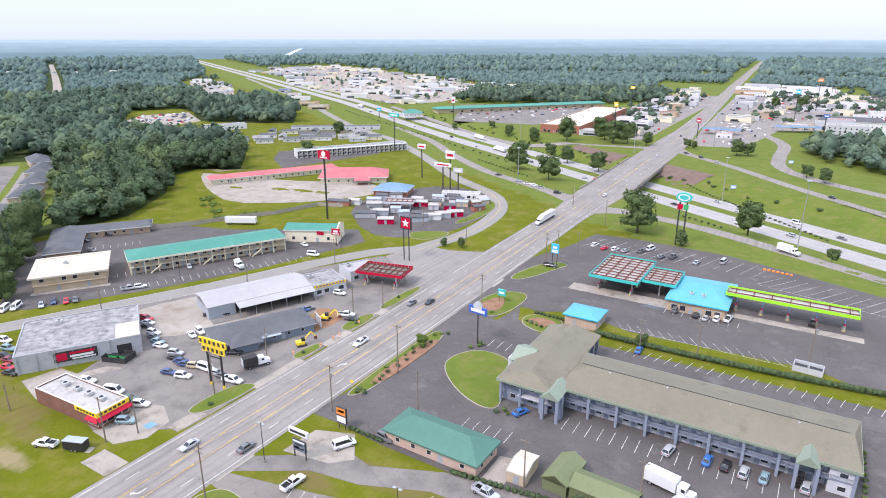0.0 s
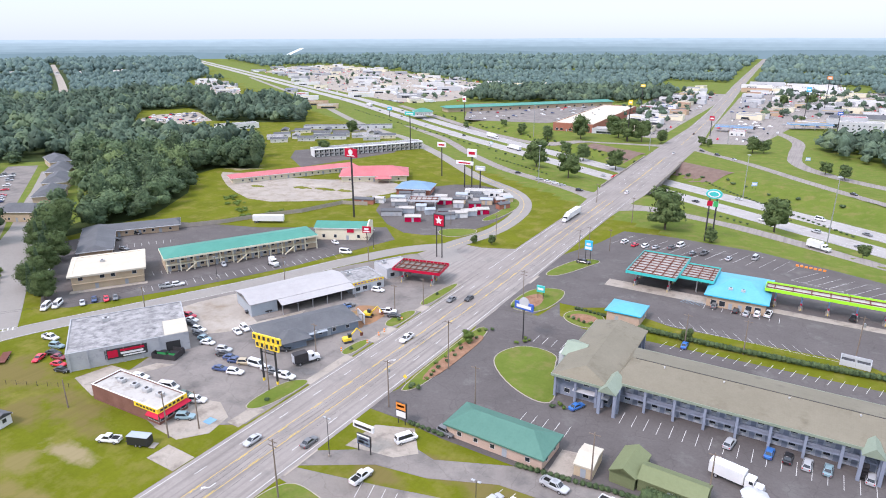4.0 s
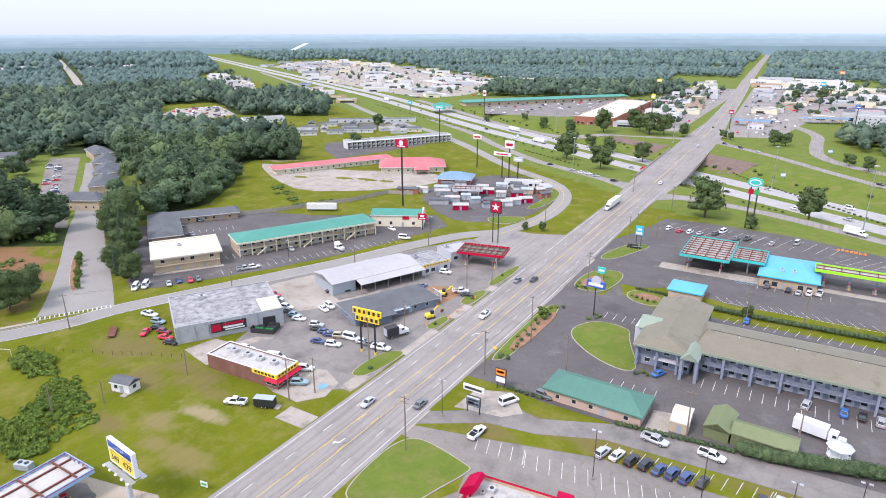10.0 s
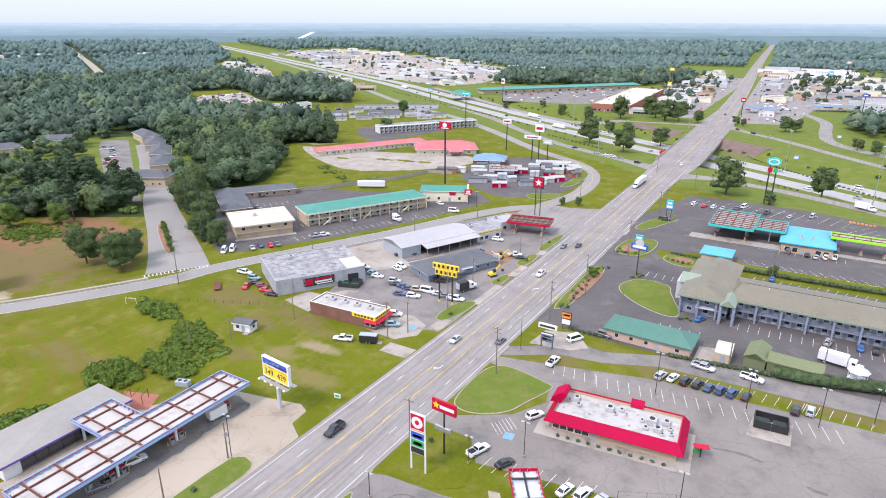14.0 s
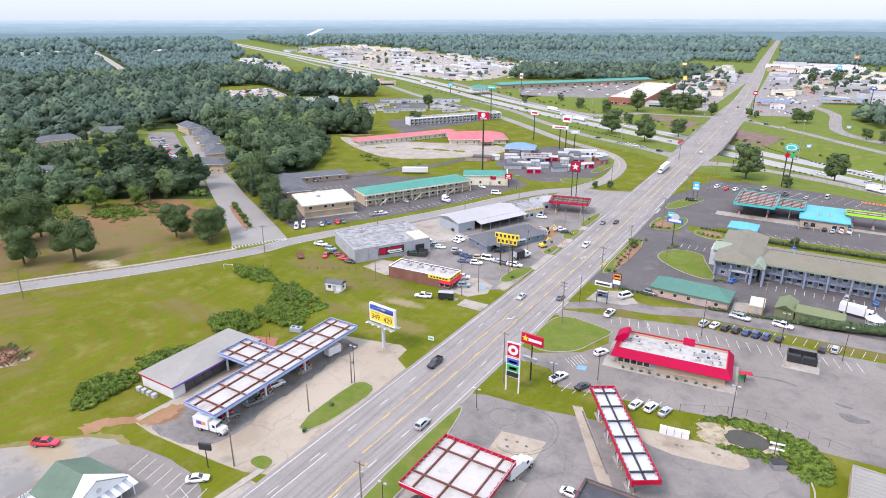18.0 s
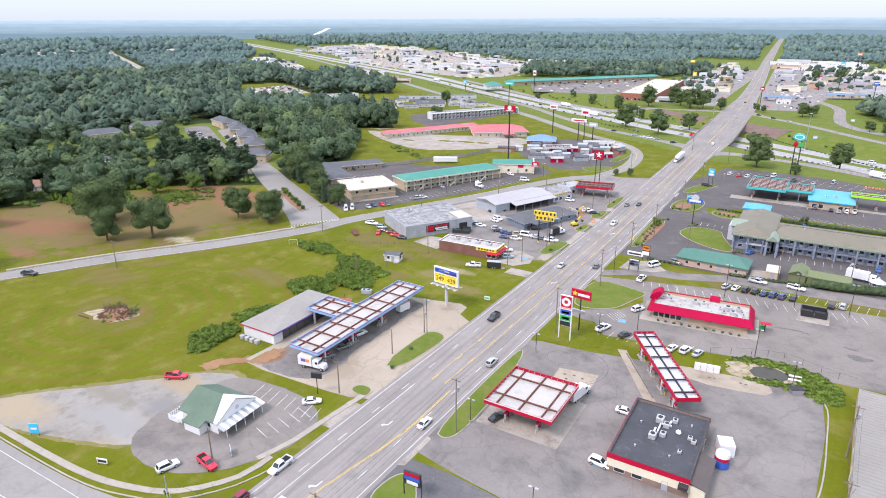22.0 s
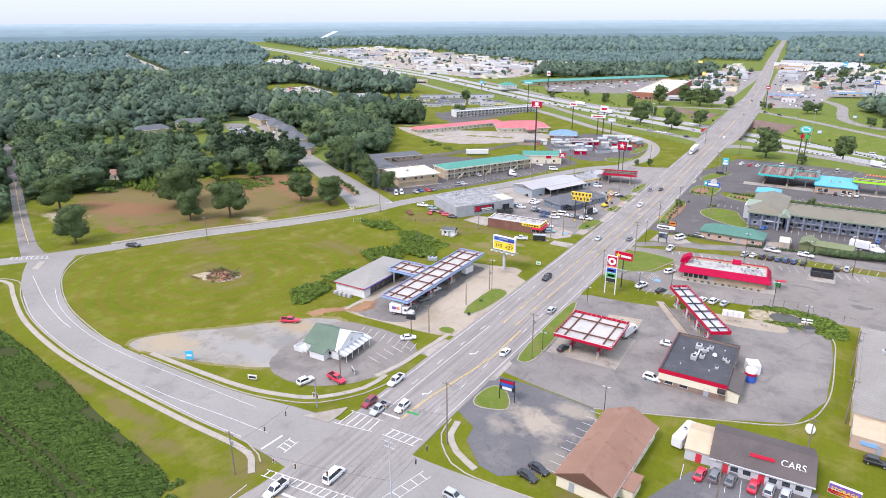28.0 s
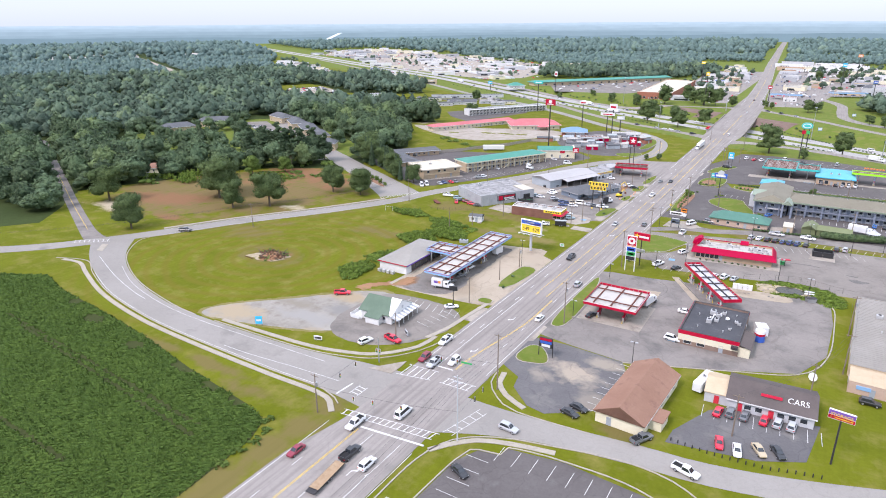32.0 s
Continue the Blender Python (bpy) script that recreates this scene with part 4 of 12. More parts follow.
kerb_line("kerb", [(-18.5, -64), (-21, -72), (-28, -81), (-37, -85.3), (-52, -88.2), (-88, -89.3)], 0)
kerb_line("footway", [(-18.8, -30), (-19.6, -37), (-20.6, -47), (-21.4, -56), (-23.6, -64)], 0, wide=True, label="concrete footway beside the main road")
kerb_line("footway", [(-21.6, -62), (-22.6, -70), (-29.4, -79), (-38, -83.2), (-53, -86.2), (-86, -87.4)], 0, wide=True, label="concrete footway beside the street")
kerb_line("kerb", [(-97, -89.5), (-110, -88.3), (-136, -82.6), (-157, -74), (-171, -65), (-181, -52), (-177, -42)], 0)
kerb_line("kerb", [(3.6, -70), (4.5, -76), (9, -81.5), (16, -84.8), (34, -84)], 0)
kerb_line("footway", [(5.4, -70), (6.4, -75), (10.6, -79.6), (17, -82.6)], 0, wide=True, label="concrete footway round the corner")
kerb_line("footway", [(5.6, -108), (8.2, -104.4), (13, -99.6), (20, -96.8), (30, -94.6)], 0, wide=True, label="concrete footway round the corner")
kerb_line("kerb", [(4.6, -128), (5, -112), (8.5, -102), (17, -96), (28, -92.8), (43, -89.6), (54, -90.5), (62, -95)], 0)
kerb_line("kerb", [(10.4, -140), (12.3, -108), (15, -102.2), (20, -101.2), (20.4, -98.2), (33, -96.2), (52, -97.6), (75, -111.6)], 0, label="concrete kerb of the parking lot")
flat("traffic_island_paving", [(-27.4, -87.2), (-25.3, -84.5), (-20.6, -78.8), (-20.2, -82.0), (-20.4, -86.2)], M["gravel"], 0.16, "raised triangular concrete island at the lights", "traffic island")

flat("traffic_island_paving", [(-184.3, -70.6), (-190, -64.6), (-187.4, -63.6), (-181, -70)], M["kerb"], 0.16, "slim concrete splitter island in the street mouth", "traffic island")

for a in ([(7.8, 117), (8, 147), (11.6, 150), (12.6, 144), (11.8, 118)], [(9.4, 176), (9, 183), (12, 190), (16, 188), (17.4, 177)], [(29, 175.5), (29, 179), (33, 181.5), (38.6, 180), (38.4, 174)]):
    flat("planting_bed", a, M["mulch"], 0.215, "brown bark mulch bed with low plants", "bed", 2)

back_way = [(-181, -40), (-164, -10), (-141, 24), (-124, 54)]
kerb_line("kerb", back_way, -4.7, label="concrete kerb along the back road")
kerb_line("footway", back_way, -6.4, wide=True, label="concrete footway along the back road")

# ---- parking bays ----
def bays(x, y, rot, n, pitch, length, parent, lean=0.0, name="bay_lines", material="white_line", head=False):
    """n + 1 painted lines, pitch apart along the way rot."""
    g = Geo()
    for i in range(n + 1):
        px = i * pitch
        g.add([(px - 0.06, 0, 0.0), (px + 0.06, 0, 0.0), (px + 0.06 + lean, length, 0.0), (px - 0.06 + lean, length, 0.0)], [(0, 1, 2, 3)])
    if head:
        g.add([(0, -0.06, 0), (n * pitch, -0.06, 0), (n * pitch, 0.06, 0), (0, 0.06, 0)], [(0, 1, 2, 3)])
    me = bpy.data.meshes.new(name)
    me.from_pydata(g.v, [], g.f)
    return put(name, me, M[material], parent, m=pose(x, y, 0.06, 0, 0, rot))

M.update({
    "tan_roof": surf("tan_metal_roof", (0.178, 0.158, 0.112), (0.225, 0.202, 0.148), 0.55, 0.1, 0.08, 2.0, 0.3, (0.15, 0.13, 0.09), 0.3, wave=("X", 2.2)),
    "sage_trim": surf("sage_green_metal", (0.22, 0.27, 0.20), (0.28, 0.33, 0.25), 0.5, 0.1, 0.2, 3.0, 0.15),
    "teal_roof": surf("teal_metal_roof", (0.068, 0.168, 0.130), (0.090, 0.205, 0.160), 0.6, 0.0, 0.1, 2.0, 0.3, wave=("X", 2.2)),
    "motel_green": surf("green_metal_roof", (0.052, 0.215, 0.165), (0.078, 0.270, 0.210), 0.6, 0.0, 0.1, 2.0, 0.3, wave=("X", 2.2)),
    "blue_roof": surf("turquoise_metal_roof", (0.075, 0.345, 0.450), (0.115, 0.41, 0.52), 0.5, 0.1, 0.1, 2.0, 0.3, wave=("X", 2.2)),
    "slate_blue_roof": surf("slate_blue_metal_roof", (0.14, 0.24, 0.34), (0.19, 0.30, 0.41), 0.6, 0.0, 0.1, 2.0, 0.3, wave=("X", 2.2)),
    "red_roof": surf("red_shingle_roof", (0.42, 0.115, 0.125), (0.52, 0.18, 0.185), 0.8, 0, 0.1, 3.0, 0.3, (0.42, 0.16, 0.15), 0.2),
    "green_roof": surf("grey_green_shingle_roof", (0.095, 0.140, 0.100), (0.140, 0.192, 0.140), 0.85, 0, 0.15, 3.0, 0.4),
    "rib_roof": surf("ribbed_grey_roof", (0.25, 0.232, 0.205), (0.31, 0.29, 0.26), 0.95, 0.0, 0.1, 2.0, 0.15, spec=0.1, wave=("X", 1.6)),
    "olive_roof": surf("olive_metal_roof", (0.150, 0.175, 0.085), (0.195, 0.220, 0.112), 0.55, 0.1, 0.1, 2.0, 0.3, wave=("X", 2.2)),
    "brown_roof": surf("brown_shingle_roof", (0.23, 0.125, 0.085), (0.30, 0.175, 0.125), 0.9, 0, 0.15, 5.0, 0.5, (0.19, 0.10, 0.075), 0.3),
    "dark_shingle": surf("dark_shingle_roof", (0.088, 0.072, 0.068), (0.130, 0.108, 0.100), 0.9, 0, 0.15, 5.0, 0.5),
    "grey_shingle": surf("grey_shingle_roof", (0.092, 0.096, 0.102), (0.140, 0.144, 0.150), 0.9, 0, 0.15, 5.0, 0.5),
    "white_roof": surf("white_membrane_roof", (0.37, 0.35, 0.32), (0.49, 0.47, 0.435), 0.7, 0, 0.14, 1.8, 0.15, (0.25, 0.225, 0.20), 0.6),
    "grey_metal_roof": surf("grey_metal_roof", (0.255, 0.238, 0.210), (0.315, 0.296, 0.264), 0.75, 0.0, 0.1, 2.0, 0.4, wave=("Y", 3.0)),
    "bright_metal": surf("bright_metal_roof", (0.35, 0.335, 0.33), (0.43, 0.415, 0.405), 0.6, 0.05, 0.1, 2.0, 0.3, wave=("Y", 2.5)),
    "weathered_roof": surf("weathered_membrane", (0.20, 0.195, 0.19), (0.42, 0.41, 0.40), 0.9, 0, 0.22, 1.2, 0.2, (0.115, 0.115, 0.12), 0.75),
    "black_roof": surf("black_membrane_roof", (0.055, 0.056, 0.062), (0.085, 0.086, 0.092), 0.85, 0, 0.2, 2.5, 0.2, (0.13, 0.13, 0.135), 0.25),
    "cream_roof": surf("cream_membrane_roof", (0.47, 0.42, 0.33), (0.56, 0.51, 0.42), 0.75, 0, 0.2, 2.0, 0.15, (0.58, 0.50, 0.38), 0.3),
    "tan_wall": surf("tan_stucco", (0.46, 0.36, 0.24), (0.54, 0.43, 0.30), 0.9, 0, 0.3, 6.0, 0.3),
    "cream_wall": surf("cream_siding", (0.66, 0.60, 0.44), (0.74, 0.69, 0.53), 0.8, 0, 0.2, 4.0, 0.4, wave=("Z", 5.0)),
    "pink_wall": surf("pinkish_brick", (0.45, 0.32, 0.25), (0.53, 0.40, 0.32), 0.9, 0, 0.3, 6.0, 0.4),
    "buff_brick": surf("buff_brick", (0.42, 0.30, 0.20), (0.52, 0.39, 0.27), 0.9, 0, 0.3, 7.0, 0.5),
    "blue_grey_wall": surf("blue_grey_stucco", (0.20, 0.228, 0.285), (0.255, 0.285, 0.345), 0.85, 0, 0.3, 6.0, 0.3),
    "gallery_wall": surf("pale_grey_stucco", (0.36, 0.39, 0.44), (0.43, 0.46, 0.51), 0.85, 0, 0.3, 6.0, 0.3),
    "pale_wall": surf("pale_grey_panel", (0.44, 0.45, 0.47), (0.53, 0.54, 0.55), 0.8, 0, 0.3, 6.0, 0.2),
    "white_wall": surf("white_siding", (0.60, 0.60, 0.58), (0.70, 0.70, 0.68), 0.75, 0, 0.2, 4.0, 0.35, wave=("Z", 5.0)),
    "grey_wall": surf("grey_block", (0.32, 0.33, 0.34), (0.42, 0.43, 0.44), 0.9, 0, 0.2, 5.0, 0.3, (0.24, 0.25, 0.26), 0.3),
    "shed_wall": surf("grey_metal_siding", (0.34, 0.38, 0.41), (0.42, 0.46, 0.49), 0.6, 0.2, 0.2, 4.0, 0.4, wave=("X", 4.0)),
    "slate_wall": surf("slate_blue_siding", (0.16, 0.20, 0.25), (0.21, 0.25, 0.30), 0.8, 0, 0.2, 4.0, 0.35, wave=("Z", 5.0)),
    "brick": surf("dark_red_brick", (0.16, 0.075, 0.055), (0.24, 0.12, 0.09), 0.9, 0, 0.4, 7.0, 0.5),
    "red_brick": surf("red_brick", (0.30, 0.11, 0.075), (0.38, 0.16, 0.11), 0.9, 0, 0.4, 7.0, 0.5),
    "brown_block": surf("brown_block", (0.20, 0.135, 0.105), (0.27, 0.19, 0.15), 0.9, 0, 0.3, 6.0, 0.3),
    "stone": surf("grey_stone", (0.40, 0.38, 0.34), (0.50, 0.48, 0.44), 0.9, 0, 0.3, 6.0, 0.3),
    "glass": surf("dark_window_glass", (0.02, 0.026, 0.032), (0.035, 0.042, 0.05), 0.08, 0, 0.3, 1.0, 0.0, spec=0.8, dirt=0),
    "frame": plain("window_frame_paint", (0.55, 0.55, 0.54), 0.5),
    "door_grey": plain("painted_door", (0.30, 0.33, 0.36), 0.5),
    "door_red": plain("red_door", (0.55, 0.03, 0.05), 0.45),
    "inside_shade": plain("interior_shade", (0.03, 0.03, 0.03), 0.9),
    "white": plain("white_paint", (0.66, 0.66, 0.65), 0.45),
    "black": plain("black_paint", (0.02, 0.02, 0.022), 0.5),
    "red": plain("bright_red_panel", (0.42, 0.004, 0.030), 0.5, spec=0.25),
    "crimson": surf("crimson_metal_roof", (0.36, 0.002, 0.036), (0.42, 0.004, 0.048), 0.6, 0.0, 0.1, 2.0, 0.3, spec=0.2, wave=("X", 3.0)),
    "yellow": plain("yellow_panel", (0.80, 0.56, 0.03), 0.45),
    "orange": plain("orange_panel", (0.75, 0.24, 0.04), 0.45),
    "blue": plain("blue_panel", (0.03, 0.10, 0.42), 0.4),
    "sky_blue": plain("light_blue_panel", (0.22, 0.40, 0.62), 0.4),
    "cyan": plain("cyan_panel", (0.02, 0.42, 0.68), 0.4),
    "teal": plain("teal_panel", (0.03, 0.45, 0.42), 0.4),
    "lime": plain("lime_panel", (0.30, 0.72, 0.02), 0.4),
    "green": plain("green_panel", (0.03, 0.35, 0.10), 0.4),
    "purple": plain("purple_panel", (0.16, 0.08, 0.35), 0.4),
    "deck": surf("canopy_deck", (0.42, 0.395, 0.36), (0.49, 0.465, 0.43), 0.8, 0.0, 0.12, 2.5, 0.3, (0.33, 0.295, 0.26), 0.5, wave=("X", 3.0)),
    "rust": surf("rusty_steel", (0.13, 0.05, 0.04), (0.22, 0.09, 0.065), 0.8, 0.3, 0.5, 5.0, 0.3),
    "steel": surf("galvanised_steel", (0.36, 0.37, 0.38), (0.46, 0.47, 0.48), 0.45, 0.6, 0.4, 5.0, 0.1),
    "dark_steel": surf("dark_steel_pole", (0.045, 0.042, 0.045), (0.075, 0.07, 0.07), 0.6, 0.4, 0.4, 5.0, 0.1),
    "wood_pole": surf("weathered_pole_wood", (0.17, 0.13, 0.10), (0.26, 0.21, 0.17), 0.9, 0, 0.5, 6.0, 0.3),
    "wood_fence": surf("weathered_fence_boards", (0.28, 0.25, 0.21), (0.38, 0.34, 0.29), 0.9, 0, 0.3, 6.0, 0.3),
    "unit": surf("rooftop_unit_metal", (0.42, 0.42, 0.42), (0.54, 0.54, 0.53), 0.55, 0.3, 0.5, 5.0, 0.15, (0.30, 0.29, 0.28), 0.3),
})

# ---- building kit ----
SHARED = {}


def shared(key, make):
    if key not in SHARED:
        SHARED[key] = make()
    return SHARED[key]


def window_at(parent, x, y, z, rot, w=1.2, h=1.2, mull=1, frame_mat="frame", name="window"):
    """A framed pane standing a little proud of a wall; local +y looks out of the wall."""
    def fr():
        def ring(u, y):
            return [(-w / 2 + u, y, u), (w / 2 - u, y, u), (w / 2 - u, y, h - u), (-w / 2 + u, y, h - u)]
        me = bpy.data.meshes.new("window_frame")
        me.from_pydata(ring(0, 0) + ring(0, .07) + ring(.08, .07) + ring(.08, .0), [], [tuple(4 * k + q for q in (i, i + 4, (i + 1) % 4 + 4, (i + 1) % 4)) for k in range(3) for i in range(4)])
        me.materials.append(M[frame_mat])
        return me

    def pn():
        me = Geo().box(-w / 2 + 0.06, 0, 0.06, w / 2 - 0.06, 0.03, h - 0.06).mesh("pane")
        me.materials.append(M["glass"])
        return me
    if parent.location.y > 380 or parent.location.x < -190:
        def both_():
            def ring(u, y):
                return [(-w / 2 + u, y, u), (w / 2 - u, y, u), (w / 2 - u, y, h - u), (-w / 2 + u, y, h - u)]
            me = bpy.data.meshes.new("window")
            fs = [tuple(4 * k + q for q in (i, i + 4, (i + 1) % 4 + 4, (i + 1) % 4)) for k in range(3) for i in range(4)]
            me.from_pydata(ring(0, 0) + ring(0, .07) + ring(.09, .07) + ring(.10, .03), [], fs + [(15, 14, 13, 12)])
            me.materials.append(M[frame_mat])
            me.materials.append(M["glass"])
            me.polygons[len(fs)].material_index = 1
            return me
        return put(name, shared(("wfar", w, h, mull, frame_mat), both_), None, parent, m=pose(x, y, z, 0, 0, rot))
    f = put(name, shared(("wf", w, h, mull, frame_mat), fr), None, parent, m=pose(x, y, z, 0, 0, rot))
    put("pane", shared(("wp", w, h), pn), None, f)
    return f


def door_at(parent, x, y, z, rot, material="door_grey", w=1.0, h=2.1, name="door"):
    def dr():
        g = Geo().box(-w / 2, 0, 0, w / 2, 0.05, h)
        g.box(-w / 2 - 0.08, 0, 0, -w / 2, 0.08, h + 0.08).box(w / 2, 0, 0, w / 2 + 0.08, 0.08, h + 0.08).box(-w / 2 - 0.08, 0, h, w / 2 + 0.08, 0.08, h + 0.08)
        me = g.mesh("door")
        me.materials.append(M[material])
        return me

    return put(name, shared(("dr", material, w, h), dr), None, parent, m=pose(x, y, z, 0, 0, rot))


def unit_at(parent, x, y, z, rot=0, w=1.8, d=1.4, h=1.0):
    """A rooftop air unit with its grille and fan."""
    def mk():
        g = Geo().bevel_box(-w / 2, -d / 2, 0.12, w / 2, d / 2, h, 0.05)
        g.box(-w / 2 + 0.1, -d / 2 + 0.1, 0, w / 2 - 0.1, d / 2 - 0.1, 0.13)
        me = g.mesh("rooftop_unit")
        me.materials.append(M["unit"])
        return me

    def fan():
        me = Geo().cyl(0, 0, h, h + 0.12, min(w, d) * 0.32, n=12).mesh("fan")
        me.materials.append(M["dark_steel"])
        return me
    u = put("rooftop_unit", shared(("ru", w, d, h), mk), None, parent, m=pose(x, y, z, 0, 0, rot))
    put("fan", shared(("rf", w, d, h), fan), None, u)
    return u


def vent_at(parent, x, y, z, r=0.15, h=0.5):
    part("vent", Geo().cyl(x, y, z, z + h, r, n=8).cyl(x, y, z + h, z + h + 0.12, r * 1.6, r * 0.8, n=8), M["unit"], parent)


def hip_roof(w, d, z, rise, over, hip=1.0):
    """A roof over w by d; hip 0 is a gable along x, 1 a full hip."""
    x, y = w / 2 + over, d / 2 + over
    r = max(x - y * hip, 0.02) if hip else x
    g = Geo()
    t = 0.18
    vs = [(-x, -y, z), (x, -y, z), (x, y, z), (-x, y, z), (-r, 0, z + rise), (r, 0, z + rise)]
    vs += [(a, b, c - t) for a, b, c in vs]
    fs = [(0, 1, 5, 4), (1, 2, 5), (2, 3, 4, 5), (3, 0, 4), (6, 10, 11, 7), (7, 11, 8), (8, 11, 10, 9), (9, 10, 6), (0, 6, 7, 1), (1, 7, 8, 2), (2, 8, 9, 3), (3, 9, 6, 0)]
    return g.add(vs, fs)


def walls_box(w, d, h, t=0.25, z0=0.0):
    g = Geo()
    g.box(-w / 2, -d / 2, z0, w / 2, -d / 2 + t, h).box(-w / 2, d / 2 - t, z0, w / 2, d / 2, h)
    g.box(-w / 2, -d / 2 + t, z0, -w / 2 + t, d / 2 - t, h).box(w / 2 - t, -d / 2 + t, z0, w / 2, d / 2 - t, h)
    return g


def pitched(name, x, y, rot, w, d, h, rise, wall, roof, label, category="building", over=0.5, hip=1.0, wins=(0, 0, 0, 0), doors=(), win=(1.2, 1.2, 1.0), group="", door_mat="door_grey", trim="white"):
    """A one-storey house. wins: windows on the -y, +x, +y and -x walls; doors: (wall, offset)."""
    t = thing(name, x, y, 0, rot, label, category, group)
    part("wall", walls_box(w, d, h), M[wall], t)
    part("roof", hip_roof(w, d, h + 0.15, rise, over, hip), M[roof], t)
    x2, y2 = w / 2 + over, d / 2 + over
    g = Geo()
    g.box(-x2, -y2 - 0.03, h - 0.22, x2, -y2, h + 0.12).box(-x2, y2, h - 0.22, x2, y2 + 0.03, h + 0.12)
    if hip:
        g.box(-x2 - 0.03, -y2, h - 0.22, -x2, y2, h + 0.12).box(x2, -y2, h - 0.22, x2 + 0.03, y2, h + 0.12)
    part("fascia", g, M[trim], t)
    if not hip:
        g = Geo()
        for sx in (-1, 1):
            g.add([(sx * (w / 2 - 0.1), -d / 2, h), (sx * (w / 2 - 0.1), d / 2, h), (sx * (w / 2 - 0.1), 0, h + rise * d / (d + 2 * over)), (sx * w / 2, -d / 2, h), (sx * w / 2, d / 2, h), (sx * w / 2, 0, h + rise * d / (d + 2 * over))],
                  [(0, 1, 2), (3, 5, 4), (0, 2, 5, 3), (1, 4, 5, 2), (0, 3, 4, 1)])
        part("gable", g, M[wall], t)
    spots(t, w, d, wins, doors, win, door_mat)
    return t


def spots(t, w, d, wins, doors, win, door_mat, z=0.0):
    ww, wh, wz = win
    for side, n in enumerate(wins):
        span = w if side in (0, 2) else d
        for i in range(n):
            u = (i + 0.5) / n * span * 0.9 - span * 0.45
            if any(s == side and abs(o - u) < ww / 2 + 0.8 for s, o in doors):
                continue
            px, py, r = ((u, -d / 2, 180), (w / 2, u, -90), (u, d / 2, 0), (-w / 2, u, 90))[side]
            window_at(t, px, py, z + wz, r, ww, wh)
    for side, o in doors:
        px, py, r = ((o, -d / 2, 180), (w / 2, o, -90), (o, d / 2, 0), (-w / 2, o, 90))[side]
        door_at(t, px, py, z, r, door_mat)


def flat_roofed(name, x, y, rot, w, d, h, wall, roof, label, category="building", parapet=0.4, units=0, wins=(0, 0, 0, 0), doors=(), win=(2.0, 1.6, 0.7), coping="white", seed=1, door_mat="door_grey", group="", unit_size=(1.8, 1.4, 1.0)):
    """A box with a parapet, coping and rooftop units."""
    t = thing(name, x, y, 0, rot, label, category, group)
    part("wall", walls_box(w, d, h + parapet), M[wall], t)
    part("roof", Geo().box(-w / 2 + 0.25, -d / 2 + 0.25, h - 0.2, w / 2 - 0.25, d / 2 - 0.25, h), M[roof], t)
    g = Geo()
    for a in ((-w / 2 - 0.05, -d / 2 - 0.05, w / 2 + 0.05, -d / 2 + 0.3), (-w / 2 - 0.05, d / 2 - 0.3, w / 2 + 0.05, d / 2 + 0.05), (-w / 2 - 0.05, -d / 2 + 0.3, -w / 2 + 0.3, d / 2 - 0.3), (w / 2 - 0.3, -d / 2 + 0.3, w / 2 + 0.05, d / 2 - 0.3)):
        g.box(a[0], a[1], h + parapet, a[2], a[3], h + parapet + 0.07)
    part("coping", g, M[coping], t)
    rr = random.Random(seed)
    for i in range(units):
        unit_at(t, (rr.random() - 0.5) * w * 0.75, (rr.random() - 0.5) * d * 0.6, h, rr.choice((0, 90)), *unit_size)
    for i in range(units):
        vent_at(t, (rr.random() - 0.5) * w * 0.85, (rr.random() - 0.5) * d * 0.8, h)
    spots(t, w, d, wins, doors, win, door_mat)
    return t


